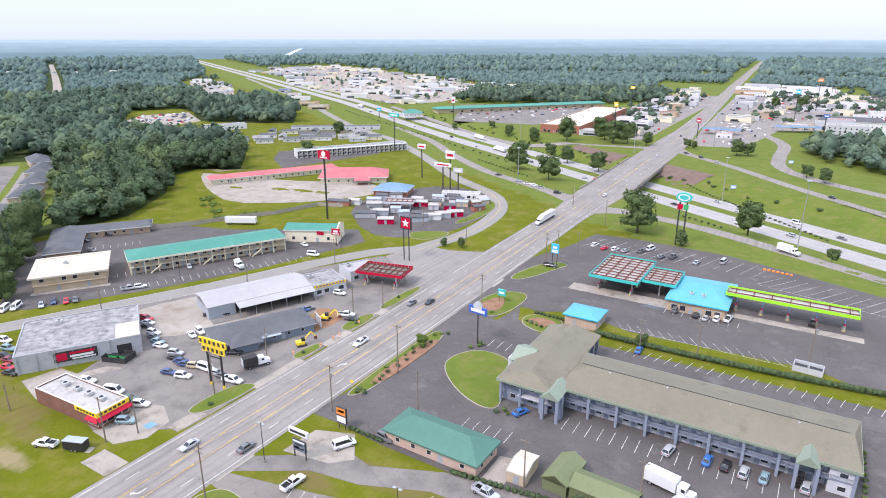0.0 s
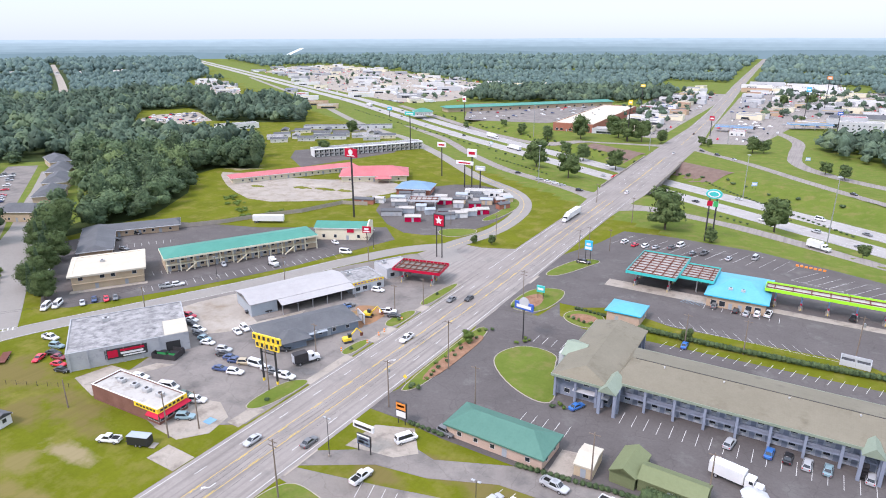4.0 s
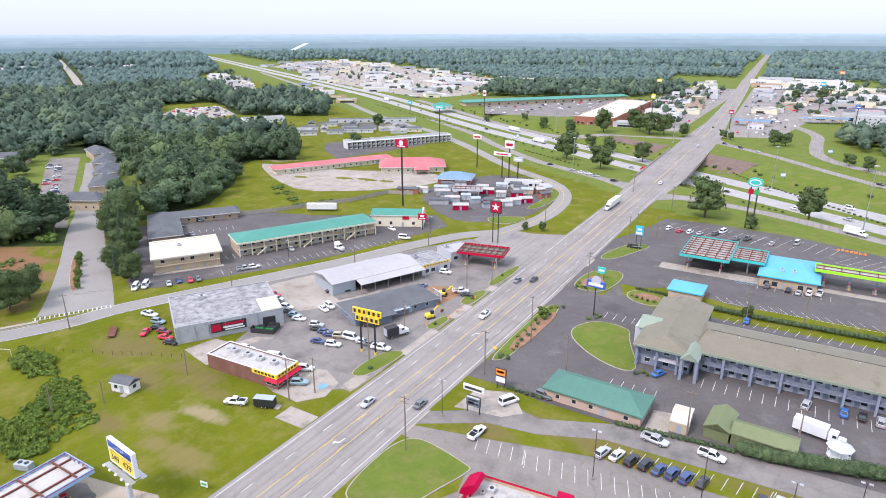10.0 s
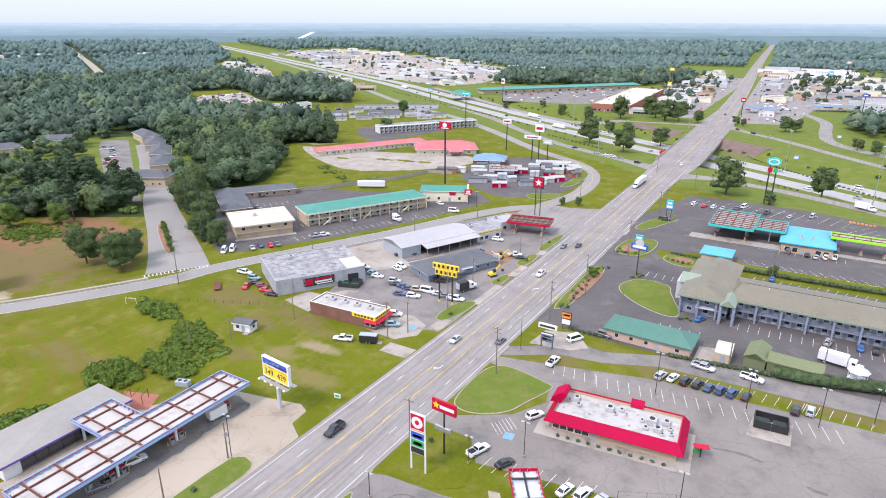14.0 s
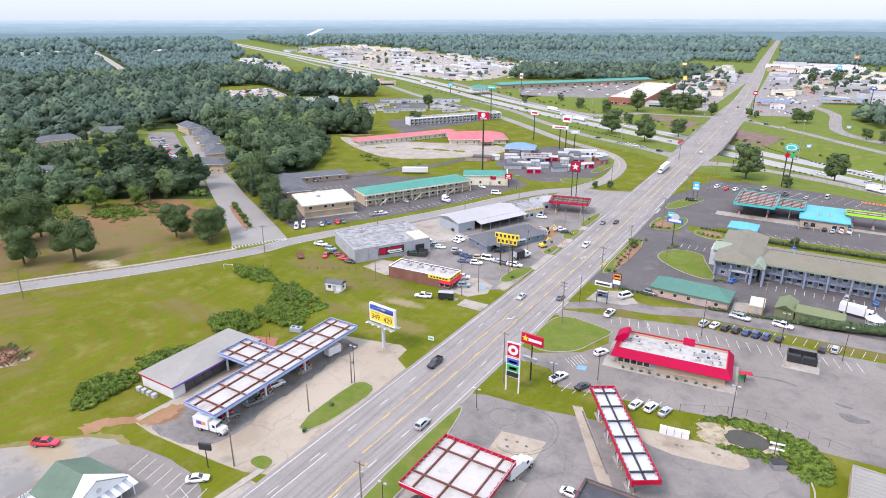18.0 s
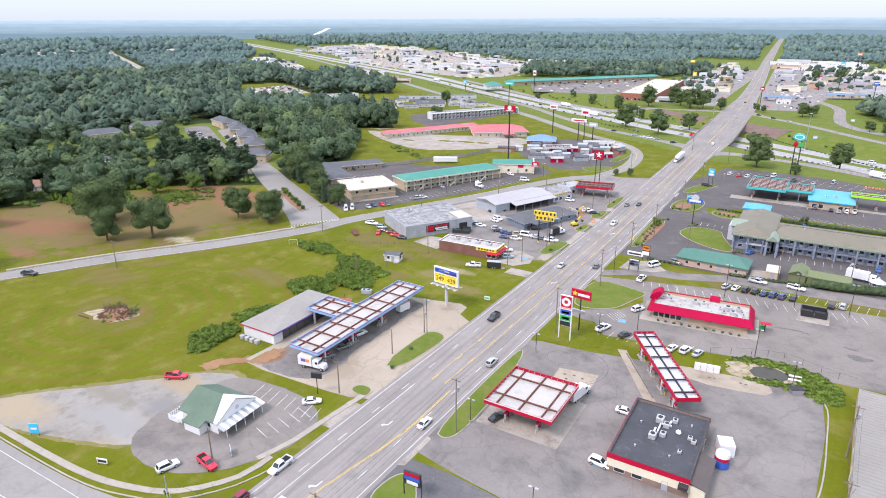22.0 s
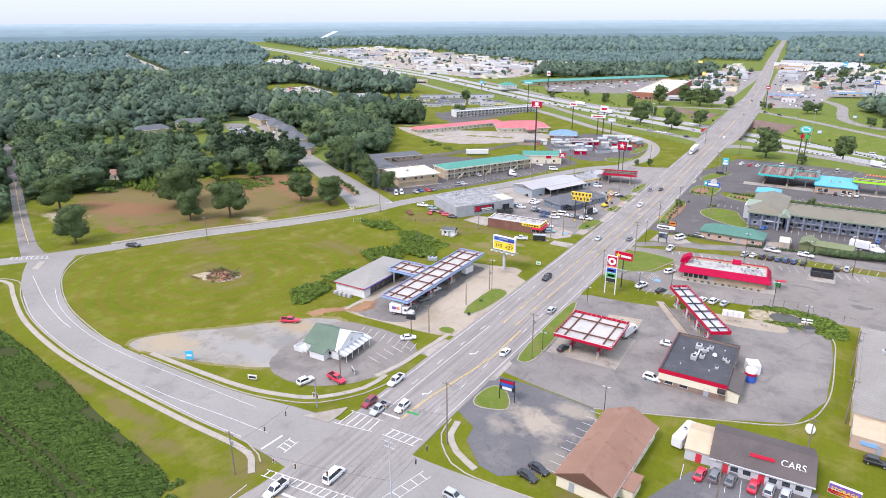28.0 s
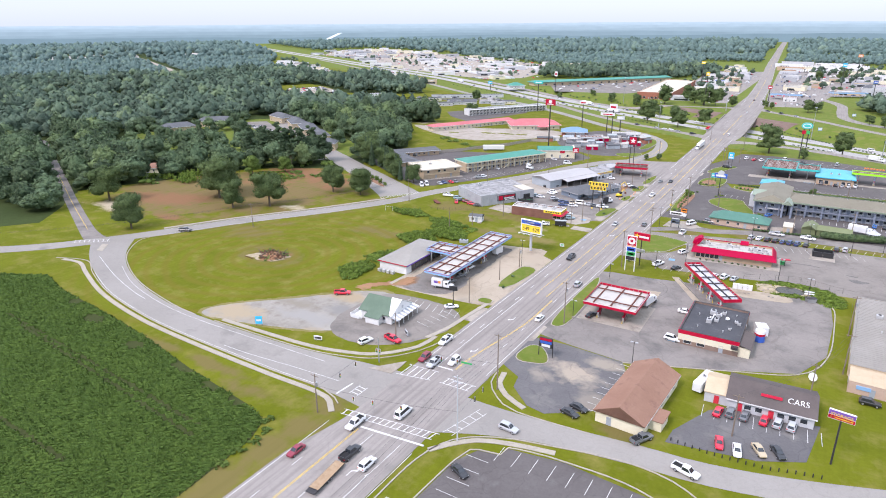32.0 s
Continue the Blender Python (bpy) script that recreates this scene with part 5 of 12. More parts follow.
def canopy(name, x, y, rot, w, d, h, fascia, label, cols, beams=(3, 2), stripe=None, deck="deck", beam="rust", thick=0.95, column="white", pumps=True):
    """A filling-station canopy: sunken deck, coloured fascia, rusty frame on top, columns and pumps on their plinths."""
    t = thing(name, x, y, 0, rot, label, "canopy")
    part("deck", Geo().box(-w / 2 + 0.12, -d / 2 + 0.12, h, w / 2 - 0.12, d / 2 - 0.12, h + 0.2), M[deck], t)
    b = 0.12
    for i, a in enumerate(((-w / 2, -d / 2, w / 2, -d / 2 + b), (w / 2 - b, -d / 2 + b, w / 2, d / 2 - b), (-w / 2, d / 2 - b, w / 2, d / 2), (-w / 2, -d / 2 + b, -w / 2 + b, d / 2 - b))):
        part("fascia", Geo().box(a[0], a[1], h - 0.12, a[2], a[3], h + thick), M[fascia], t)
        if stripe:
            o = 0.02
            part("stripe", Geo().box(a[0] - o, a[1] - o, h + thick * 0.62, a[2] + o, a[3] + o, h + thick * 0.8), M[stripe], t)
    # the upstand behind the fascia, with its stays
    g = Geo()
    for i in range(int(w / 1.5)):
        u = -w / 2 + 0.7 + i * 1.5
        g.box(u, -d / 2 + b, h + 0.2, u + 0.06, -d / 2 + 0.5, h + thick - 0.1).box(u, d / 2 - 0.5, h + 0.2, u + 0.06, d / 2 - b, h + thick - 0.1)
    for i in range(int(d / 1.5)):
        u = -d / 2 + 0.7 + i * 1.5
        g.box(-w / 2 + b, u, h + 0.2, -w / 2 + 0.5, u + 0.06, h + thick - 0.1).box(w / 2 - 0.5, u, h + 0.2, w / 2 - b, u + 0.06, h + thick - 0.1)
    part("stays", g, M["steel"], t)["kind"] = "stuff"
    for i in range(beams[0]):
        u = (-0.5 + (i + 0.5) / beams[0]) * w
        part("beam", Geo().box(u - 0.16, -d / 2 + 0.4, h + 0.2, u + 0.16, d / 2 - 0.4, h + 0.56), M[beam], t)
    for i in range(beams[1]):
        u = (-0.5 + (i + 0.5) / beams[1]) * d
        part("beam", Geo().box(-w / 2 + 0.4, u - 0.16, h + 0.56, w / 2 - 0.4, u + 0.16, h + 0.86), M[beam], t)
    for cx, cy in cols:
        part("column", Geo().box(cx - 0.22, cy - 0.22, 0, cx + 0.22, cy + 0.22, h), M[column], t)
    if pumps:
        for cx, cy in cols:
            pump(x, y, rot, cx, cy)
    return t


def pump(x, y, rot, cx, cy, skin="red"):
    m = pose(x, y, 0, 0, 0, rot) @ Matrix.Translation((cx, cy, 0))
    key = ("pump", skin)
    if key not in SHARED:
        t = thing("fuel_pump", 0, 0, 0, 0, "grey and red fuel pump on a raised concrete plinth", "fuel pump", "fuel pumps under the canopies")
        part("plinth", Geo().bevel_box(-0.7, -2.0, 0.03, 0.7, 2.0, 0.2, 0.06), M["concrete"], t)
        for k in (-1.2, 1.2):
            b = part("cabinet", Geo().bevel_box(-0.32, k - 0.45, 0.2, 0.32, k + 0.45, 1.9, 0.06), M["steel"], t)
            part("panel", Geo().box(-0.335, k - 0.36, 1.1, 0.335, k + 0.36, 1.75), M["black"], b)
            part("topper", Geo().bevel_box(-0.28, k - 0.5, 1.9, 0.28, k + 0.5, 2.3, 0.05), M[skin], b)
        part("bollard", Geo().cyl(0, -2.3, 0, 1.0, 0.09, n=8), M["yellow"], t)
        part("bollard", Geo().cyl(0, 2.3, 0, 1.0, 0.09, n=8), M["yellow"], t)
        SHARED[key] = t
        t.matrix_basis = m
        return t
    return copy_thing(SHARED[key], m)

# ---- the hotel ----
def hotel():
    t = thing("hotel", 89, 142.5, 0, 0.5, "two-storey blue-grey motel with open galleries and a tan metal hip roof", "hotel")
    W, D, H = 63.0, 20.0, 6.6
    part("wall", walls_box(W - 1, D - 4.4, H), M["gallery_wall"], t)
    part("roof", hip_roof(W, D, H + 0.2, 2.3, 0.5, 0.16), M["tan_roof"], t)
    g = Geo()
    g.box(-W / 2 - 0.5, -D / 2 - 0.6, H - 0.45, W / 2 + 0.5, -D / 2 - 0.5, H + 0.25).box(-W / 2 - 0.5, D / 2 + 0.5, H - 0.45, W / 2 + 0.5, D / 2 + 0.6, H + 0.25)
    g.box(W / 2 + 0.5, -D / 2 - 0.5, H - 0.45, W / 2 + 0.6, D / 2 + 0.5, H + 0.25)
    part("fascia", g, M["sage_trim"], t)
    part("ridge", Geo().box(-W / 2 + 2, -0.12, H + 2.44, W / 2 - 2, 0.12, H + 2.55), M["dark_steel"], t, "dark stained ridge cap")
    for x in (-22, -8, 6, 20):
        vent_at(t, x, -1.2, H + 2.15, 0.16, 0.45)
    for sy in (-1, 1):
        y0, y1 = sorted((sy * D / 2, sy * (D / 2 - 2.2)))
        part("gallery_floor", Geo().box(-W / 2, y0, 3.0, W / 2, y1, 3.25), M["blue_grey_wall"], t)
        part("gallery_ceiling", Geo().box(-W / 2, y0, H - 0.15, W / 2, y1, H), M["gallery_wall"], t)
        n = 9
        for i in range(n + 1):
            x = -W / 2 + 0.35 + i * (W - 0.7) / n
            part("column", Geo().box(x - 0.3, sy * D / 2 - 0.3, 0, x + 0.3, sy * D / 2 + 0.3, H - 0.1), M["blue_grey_wall"], t)
        for i in range(n):
            x = -W / 2 + 0.7 + i * (W - 0.7) / n
            L = (W - 0.7) / n - 0.7
            g = Geo().box(x, sy * D / 2 - 0.05, 4.2, x + L, sy * D / 2 + 0.05, 4.28).box(x, sy * D / 2 - 0.05, 3.35, x + L, sy * D / 2 + 0.05, 3.41)
            for k in range(26):
                g.box(x + L * k / 26, sy * D / 2 - 0.02, 3.4, x + L * k / 26 + 0.035, sy * D / 2 + 0.02, 4.2)
            part("railing", g, M["blue_grey_wall"], t)
        for fl in (0.05, 3.25):
            for i in range(18):
                u = -W / 2 + 1.9 + i * (W - 2.6) / 18
                r = 180 if sy < 0 else 0
                wy = sy * (D / 2 - 2.2)
                door_at(t, u - 0.75, wy, fl, r, "blue_grey_wall", 0.95, 2.1)
                window_at(t, u + 0.75, wy, fl + 0.95, r, 1.5, 1.2)
                part("air_conditioner", Geo().bevel_box(u + 0.25, min(wy, wy + sy * 0.28), fl + 0.25, u + 1.25, max(wy, wy + sy * 0.28), fl + 0.75, 0.03), M["pale_wall"], t)
    # gabled stair porch over the galleries, and the closed end bay
    for px, sy in ((22.5, -1),):
        part("porch", Geo().side([(px - 2.2, H - 0.2), (px + 2.2, H - 0.2), (px, H + 2.0)], -D / 2 - 3.0, -D / 2 + 2.5), M["sage_trim"], t, "small gabled stair roof")
        for k in (-1.9, 1.9):
            part("column", Geo().box(px + k - 0.35, -D / 2 - 2.9, 0, px + k + 0.35, -D / 2 - 2.2, H - 0.2), M["blue_grey_wall"], t)
        g = Geo()
        for i in range(17):
            g.box(px - 1.3, -D / 2 - 2.2 + i * 0.02, 0.19 * i, px - 0.1, -D / 2 - 0.1 - (16 - i) * 0.02, 0.19 * i + 0.1) if i % 4 == 0 else None
        part("landing", g, M["dark_steel"], t)
    part("end_bay", Geo().box(W / 2 - 5.0, -D / 2 + 0.1, 0, W / 2 - 0.1, -D / 2 + 2.3, H - 0.1), M["pale_wall"], t)
    for fl in (0.9, 4.1):
        window_at(t, W / 2 - 2.4, -D / 2 + 0.1, fl, 180, 1.6, 1.2)
    part("end_wall", Geo().box(W / 2 - 0.5, -D / 2, 0, W / 2, D / 2, H), M["blue_grey_wall"], t)
    # lobby wing
    for a in ((-46.4, -14.0, -32.2, 19.2),):
        part("lobby_wall", Geo().box(a[0], a[1] + 2, 0, a[2], a[3] - 7, H - 0.2), M["blue_grey_wall"], t)
        x0, y0, x1, y1 = a[0] - 0.6, a[1] - 0.6, a[2] + 0.6, a[3] + 3.6
        cx = (x0 + x1) / 2
        g = Geo()
        vs = [(x0, y0, H + 0.25), (x1, y0, H + 0.25), (x1, y1, H + 0.25), (x0, y1, H + 0.25), (cx, y0 + 4.0, H + 2.7), (cx, y1 - 2.0, H + 2.7)]
        vs += [(p, q, r - 0.25) for p, q, r in vs]
        g.add(vs, [(0, 1, 4), (1, 2, 5, 4), (2, 3, 5), (3, 0, 4, 5), (6, 10, 7), (7, 10, 11, 8), (8, 11, 9), (9, 11, 10, 6), (0, 6, 7, 1), (1, 7, 8, 2), (2, 8, 9, 3), (3, 9, 6, 0)])
        part("lobby_roof", g, M["tan_roof"], t)
        g = Geo()
        g.box(x0 - 0.1, y0, H - 0.4, x0, y1, H + 0.3).box(x0, y0 - 0.1, H - 0.4, x1, y0, H + 0.3).box(x1, y0, H - 0.4, x1 + 0.1, -D / 2, H + 0.3)
        part("lobby_fascia", g, M["sage_trim"], t)
        for k in (x0 + 0.8, x1 - 0.8):
            for yy in (y1 - 0.8, y1 - 5.0):
                part("column", Geo().box(k - 0.4, yy - 0.4, 0, k + 0.4, yy + 0.4, H - 0.1), M["blue_grey_wall"], t)
        part("entrance_porch", Geo().side([(-5.2, H - 0.1), (5.2, H - 0.1), (0, H + 1.9)], -3.6, 2.4), M["sage_trim"], t, "gabled entrance roof", m=pose(x0 + 0.6, 2, 0, 0, 0, 90))
        part("porch_wall", Geo().box(x0 - 2.6, -2.2, 0, x0 + 0.4, 6.2, H - 0.3), M["pale_wall"], t)
        for i in range(3):
            for fl in (0.9, 4.1):
                window_at(t, a[0] + 3 + i * 5, a[1] + 2, fl, 180, 1.6, 1.3)
                window_at(t, a[0], -12 + i * 8, fl, 90, 1.6, 1.3)
        part("front_gallery", Geo().box(a[0] + 5, a[1], 3.0, a[2], a[1] + 2, 3.25), M["pale_wall"], t)
        for i in range(4):
            x = a[0] + 0.3 + i * 5.4
            part("column", Geo().box(x - 0.3, a[1], 0, x + 0.3, a[1] + 0.6, H - 0.1), M["blue_grey_wall"], t)
    # projecting stair bay beside the lobby
    part("porch", Geo().side([(-32.0 - 2.3, H - 0.2), (-32.0 + 2.3, H - 0.2), (-32.0, H + 1.9)], -D / 2 - 6.6, -D / 2 + 2), M["sage_trim"], t, "gabled stair roof")
    for k in (-33.9, -30.1):
        for yy in (-D / 2 - 6.2, -D / 2 - 3.2):
            part("column", Geo().box(k - 0.4, yy, 0, k + 0.4, yy + 0.8, H - 0.2), M["blue_grey_wall"], t)
    return t


hotel()
pitched("shop_building", 40, 103.8, -1.5, 24, 9.6, 3.2, 2.6, "pink_wall", "teal_roof", "low pinkish brick building with a teal metal hip roof", over=0.7, hip=0.9, wins=(5, 2, 5, 2), doors=((0, 3), (3, 0)), trim="teal_roof")
pitched("service_building", 45.6, 185.4, 0, 10.6, 9.4, 3.7, 1.7, "pink_wall", "blue_roof", "small pinkish block with a turquoise hip roof", over=0.6, wins=(0, 1, 1, 1), doors=((1, 2), (0, -2)), trim="cyan")

# ---- truck stop ----
t = pitched("truck_stop_shop", 75.2, 222.6, 1, 18.4, 24.5, 4.2, 2.8, "buff_brick", "blue_roof", "filling-station shop with a broad turquoise hip roof", over=0.9, hip=0.55, wins=(6, 0, 4, 5), doors=((0, -1.5), (0, 1.5)), win=(2.0, 2.0, 0.6), trim="cyan")
for k in (-2.5, 1.5):
    unit_at(t, k, -7.5, 5.2, 0, 1.3, 1.0, 1.0)
canopy("truck_stop_canopy", 46, 226.5, 0, 18, 27, 5.6, "teal", "white fuel canopy with teal fascia and rusty roof frame", [(-6, -9), (-6, 0), (-6, 9), (6, -9), (6, 0), (6, 9)], (5, 9), column="steel")
canopy("truck_stop_canopy", 61, 226, 0, 11.8, 16, 5.4, "teal", "lower white fuel canopy with teal fascia and rusty frame", [(0, -5), (0, 5)], (3, 6), column="steel", pumps=False)
canopy("diesel_canopy", 102.5, 223.4, 0, 39, 7.4, 5.8, "lime", "long narrow diesel canopy with a lime green fascia", [(-16, 0), (-8, 0), (0, 0), (8, 0), (16, 0)], (7, 2), column="sky_blue")
flat("pavement", [(30, 211), (30, 218), (66, 218), (66, 211)], M["concrete"], 0.05, "concrete pad under the canopy")
flat("pavement", [(86, 215), (86, 219), (124, 219), (124, 215)], M["concrete"], 0.05, "stained concrete pad under the diesel canopy")

# ---- red-roofed burger restaurant ----
def restaurant():
    t = flat_roofed("restaurant", 44.2, 55.6, 5.5, 27.5, 11.0, 3.9, "buff_brick", "white_roof", "burger restaurant with buff brick walls and bright red roof edge", "restaurant", 0.7, 0, (0, 0, 5, 3), ((0, -4.2), (1, 2)), (1.7, 1.7, 0.7), "red")
    for i in range(5):
        window_at(t, -12.6 + i * 1.7, -5.5, .5, 180, 1.55, 2.2)
    w, d, h = 27.5, 11.0, 4.6
    for a, b, c, e in (((-w / 2, -d / 2), (w / 2, -d / 2), 0, -1), ((w / 2, -d / 2), (w / 2, d / 2), 1, 0), ((w / 2, d / 2), (-w / 2, d / 2), 0, 1), ((-w / 2, d / 2), (-w / 2, -d / 2), -1, 0)):
        o = 1.5
        ux, uy = (b[0] - a[0]), (b[1] - a[1])
        L = math.hypot(ux, uy)
        ux, uy = ux / L * o, uy / L * o
        g = Geo()
        vs = [(a[0] - ux + c * o, a[1] - uy + e * o, h - 1.9), (b[0] + ux + c * o, b[1] + uy + e * o, h - 1.9), (b[0], b[1], h + 0.25), (a[0], a[1], h + 0.25)]
        g.add(vs + [(p, q, r - 0.12) for p, q, r in vs], [(0, 1, 2, 3), (4, 7, 6, 5), (0, 4, 5, 1), (1, 5, 6, 2), (2, 6, 7, 3), (3, 7, 4, 0)])
        part("mansard", g, M["crimson"], t, "bright red ribbed metal roof edge")
    for x, y, s in ((-10, 2.6, 1.3), (-9, 0.2, 1.0), (-2, 1.6, 1.6), (0.5, 2.4, 1.0), (7.5, 0.6, 1.9), (9, -1.8, 1.5), (10.5, 1.6, 1.4), (6.5, -2.2, 1.0), (11.6, -.4, .8), (8.2, 2.6, .7), (5.4, .4, .8), (-.6, .4, .7), (1.8, 1.2, .6), (-11.4, 1.4, .7), (10.2, -3.0, .7), (12, -2.2, .8)):
        unit_at(t, x, y, 3.9, 0, s * 1.1, s, s * 0.75)
    for x, y in ((-6, -2), (-5, 2), (3, -2.5), (4, 2.5), (12, 0), (-12, -2)):
        vent_at(t, x, y, 3.9)
    # raised red end gables with sloped sides
    part("sign_gable", Geo().side([(-1.2, h - 0.6), (1.2, h - 0.6), (2.6, h + 1.6), (1.9, h + 2.3), (0.8, h + 1.9), (-0.8, h + 0.7)], -2.2, 2.2), M["crimson"], t, "raised red end gable", m=pose(-w / 2 - 0.6, 1.6, 0, 0, 0, 0))
    part("sign_gable", Geo().side([(-1.0, h - 0.4), (1.0, h - 0.4), (1.0, h + .7), (.4, h + 1.0), (-.6, h + 0.3)], -1.5, 1.5), M["crimson"], t, "raised red gable", m=pose(3.5, d / 2 + 0.4, 0, 0, 0, 90))
    part("plinth", Geo().box(-w / 2 - 3.2, -d / 2 - 3.4, 0.0, w / 2 + 3.0, d / 2 + 0.6, 0.14), M["concrete"], t, "raised concrete walk")
    return t


restaurant()

# ---- corner filling station ----
def corner_store():
    t = flat_roofed("convenience_store", 49.4, -17.2, 0.5, 16.2, 23.0, 4.0, "brown_block", "black_roof", "brown block convenience store with a black flat roof and red band", "shop", 0.6, 0, (4, 2, 3, 0), ((0, 3.6), (3, -2)), (2.2, 2.0, 0.6), "black_roof")
    for a in ((-8.2, -11.6, 8.2, -11.5), (-8.2, 11.5, 8.2, 11.6)):
        part("band", Geo().box(a[0], a[1], 3.4, a[2], a[3], 4.55), M["red"], t, "bright red band")
    part("band", Geo().box(-8.3, -11.6, 3.4, -8.2, 11.6, 4.55), M["red"], t, "bright red band")
    part("pale_band", Geo().box(-8.15, -11.56, 1.5, 8.15, -11.5, 3.4), M["cream_wall"], t)
    for x0, y0, x1, y1 in ((-1.2, 1.0, -.9, 4.6), (-1.2, 4.3, 1.2, 4.7), (-1.9, -.4, -1.5, 2.2), (.6, 4.6, .9, 6.4)):
        part("duct", Geo().bevel_box(x0, y0, 4.15, x1, y1, 4.55, .04), M["white"], t, "white roof duct")
    for x, y, s in ((-1.5, 5.5, 1.6), (0.2, 4.2, 1.3), (1.5, 6.8, 1.1), (-1.6, -1.2, 1.5), (0.2, 0.5, 1.2), (5.5, 2.2, 0.9), (6.4, 1.2, 1.0), (4.5, -3.5, 0.8)):
        unit_at(t, x, y, 4.0, 90, s * 1.15, s, s * 0.8)
    for x, y in ((-4, -6), (3, -6), (-5, 3), (5, 7), (2.5, 3)):
        vent_at(t, x, y, 4.0)
    part("dish", Geo().cyl(0, 0, 0, 0.12, 0.2, 0.55, n=14), M["white"], t, "white satellite dish", m=pose(3, 2.6, 4.7, 35, 0, 20), smooth=False)
    part("annex_wall", Geo().box(8.1, -11.2, 0, 11.0, -1, 3.0), M["cream_wall"], t)
    g = Geo()
    g.add([(8.1, -11.6, 3.9), (11.4, -11.6, 3.0), (11.4, -0.6, 3.0), (8.1, -0.6, 3.9), (8.1, -11.6, 3.75), (11.4, -11.6, 2.85), (11.4, -0.6, 2.85), (8.1, -0.6, 3.75)], [(0, 1, 2, 3), (7, 6, 5, 4), (0, 4, 5, 1), (1, 5, 6, 2), (2, 6, 7, 3), (3, 7, 4, 0)])
    part("annex_roof", g, M["dark_shingle"], t)
    part("awning", Geo().side([(6.2, 2.6), (8.0, 2.6), (8.0, 3.3), (6.2, 3.3)], -13.0, -11.6), M["dark_steel"], t)
    return t


corner_store()
t = canopy("fuel_canopy", 19.8, -18.2, 0, 16.6, 17.2, 5.0, "red", "square fuel canopy with a red fascia and rusty roof frame", [(-4, -4.5), (4, -4.5), (-4, 4.5), (4, 4.5)], (3, 2), column="red")
part("white_band", Geo().box(-8.34, -8.63, 5.72, 8.34, -8.6, 5.95), M["white"], t)
part("white_band", Geo().box(8.3, -8.6, 5.72, 8.33, 8.6, 5.95), M["white"], t)
canopy("diesel_canopy", 43, 12, 32.5, 5.8, 33, 5.0, "red", "long narrow diesel canopy with a red fascia", [(-1.5, -12), (-1.5, -4), (-1.5, 4), (-1.5, 12)], (1, 6), beam="dark_steel", column="white", deck="pale_wall")

# ---- blue and red filling station across the road ----
t = canopy("fuel_canopy", -41.2, -5.2, 0, 10.2, 51, 5.0, "sky_blue", "long fuel canopy with blue and red fascia, rusty roof frame", [(-2.4, -20), (2.4, -20), (-2.4, -8), (2.4, -8), (-2.4, 6), (2.4, 6), (-2.4, 19), (2.4, 19)], (2, 8), "red", column="white")
canopy("fuel_canopy", -52.2, -6.2, 0, 11.8, 9.6, 4.9, "sky_blue", "short canopy arm joining the shop, blue and red fascia", [(-4.5, -3.5), (-4.5, 3.5)], (2, 2), "red", column="white", pumps=False)
t = pitched("filling_station_shop", -63.6, -12, 0, 12.4, 28, 3.6, 1.5, "white_wall", "grey_metal_roof", "filling-station shop with a pale metal hip roof and a red stripe", over=0.6, hip=0.6, trim="red")
for i in range(8):
    y = -10.6 + i * 2.9
    part("shop_window", Geo().box(6.2, y, .35, 6.26, y + 2.75, 2.95), M["glass"], t, "dark shop window")
    part("mullion", Geo().box(6.2, y + 2.75, 0, 6.34, y + 2.9, 3.1), M["dark_steel"], t)
part("window_sill", Geo().box(6.2, -10.8, 0, 6.4, 12.7, .35), M["brown_block"], t)
part("fascia_band", Geo().box(6.82, -14.6, 3.3, 6.9, 14.6, 3.75), M["purple"], t, "purple band along the eaves")
for i in range(4):
    part("air_conditioner", Geo().bevel_box(-5.4 + i * 2.0, -16.6, 0, -4.1 + i * 2.0, -15.4, 1.1, 0.05), M["unit"], t)

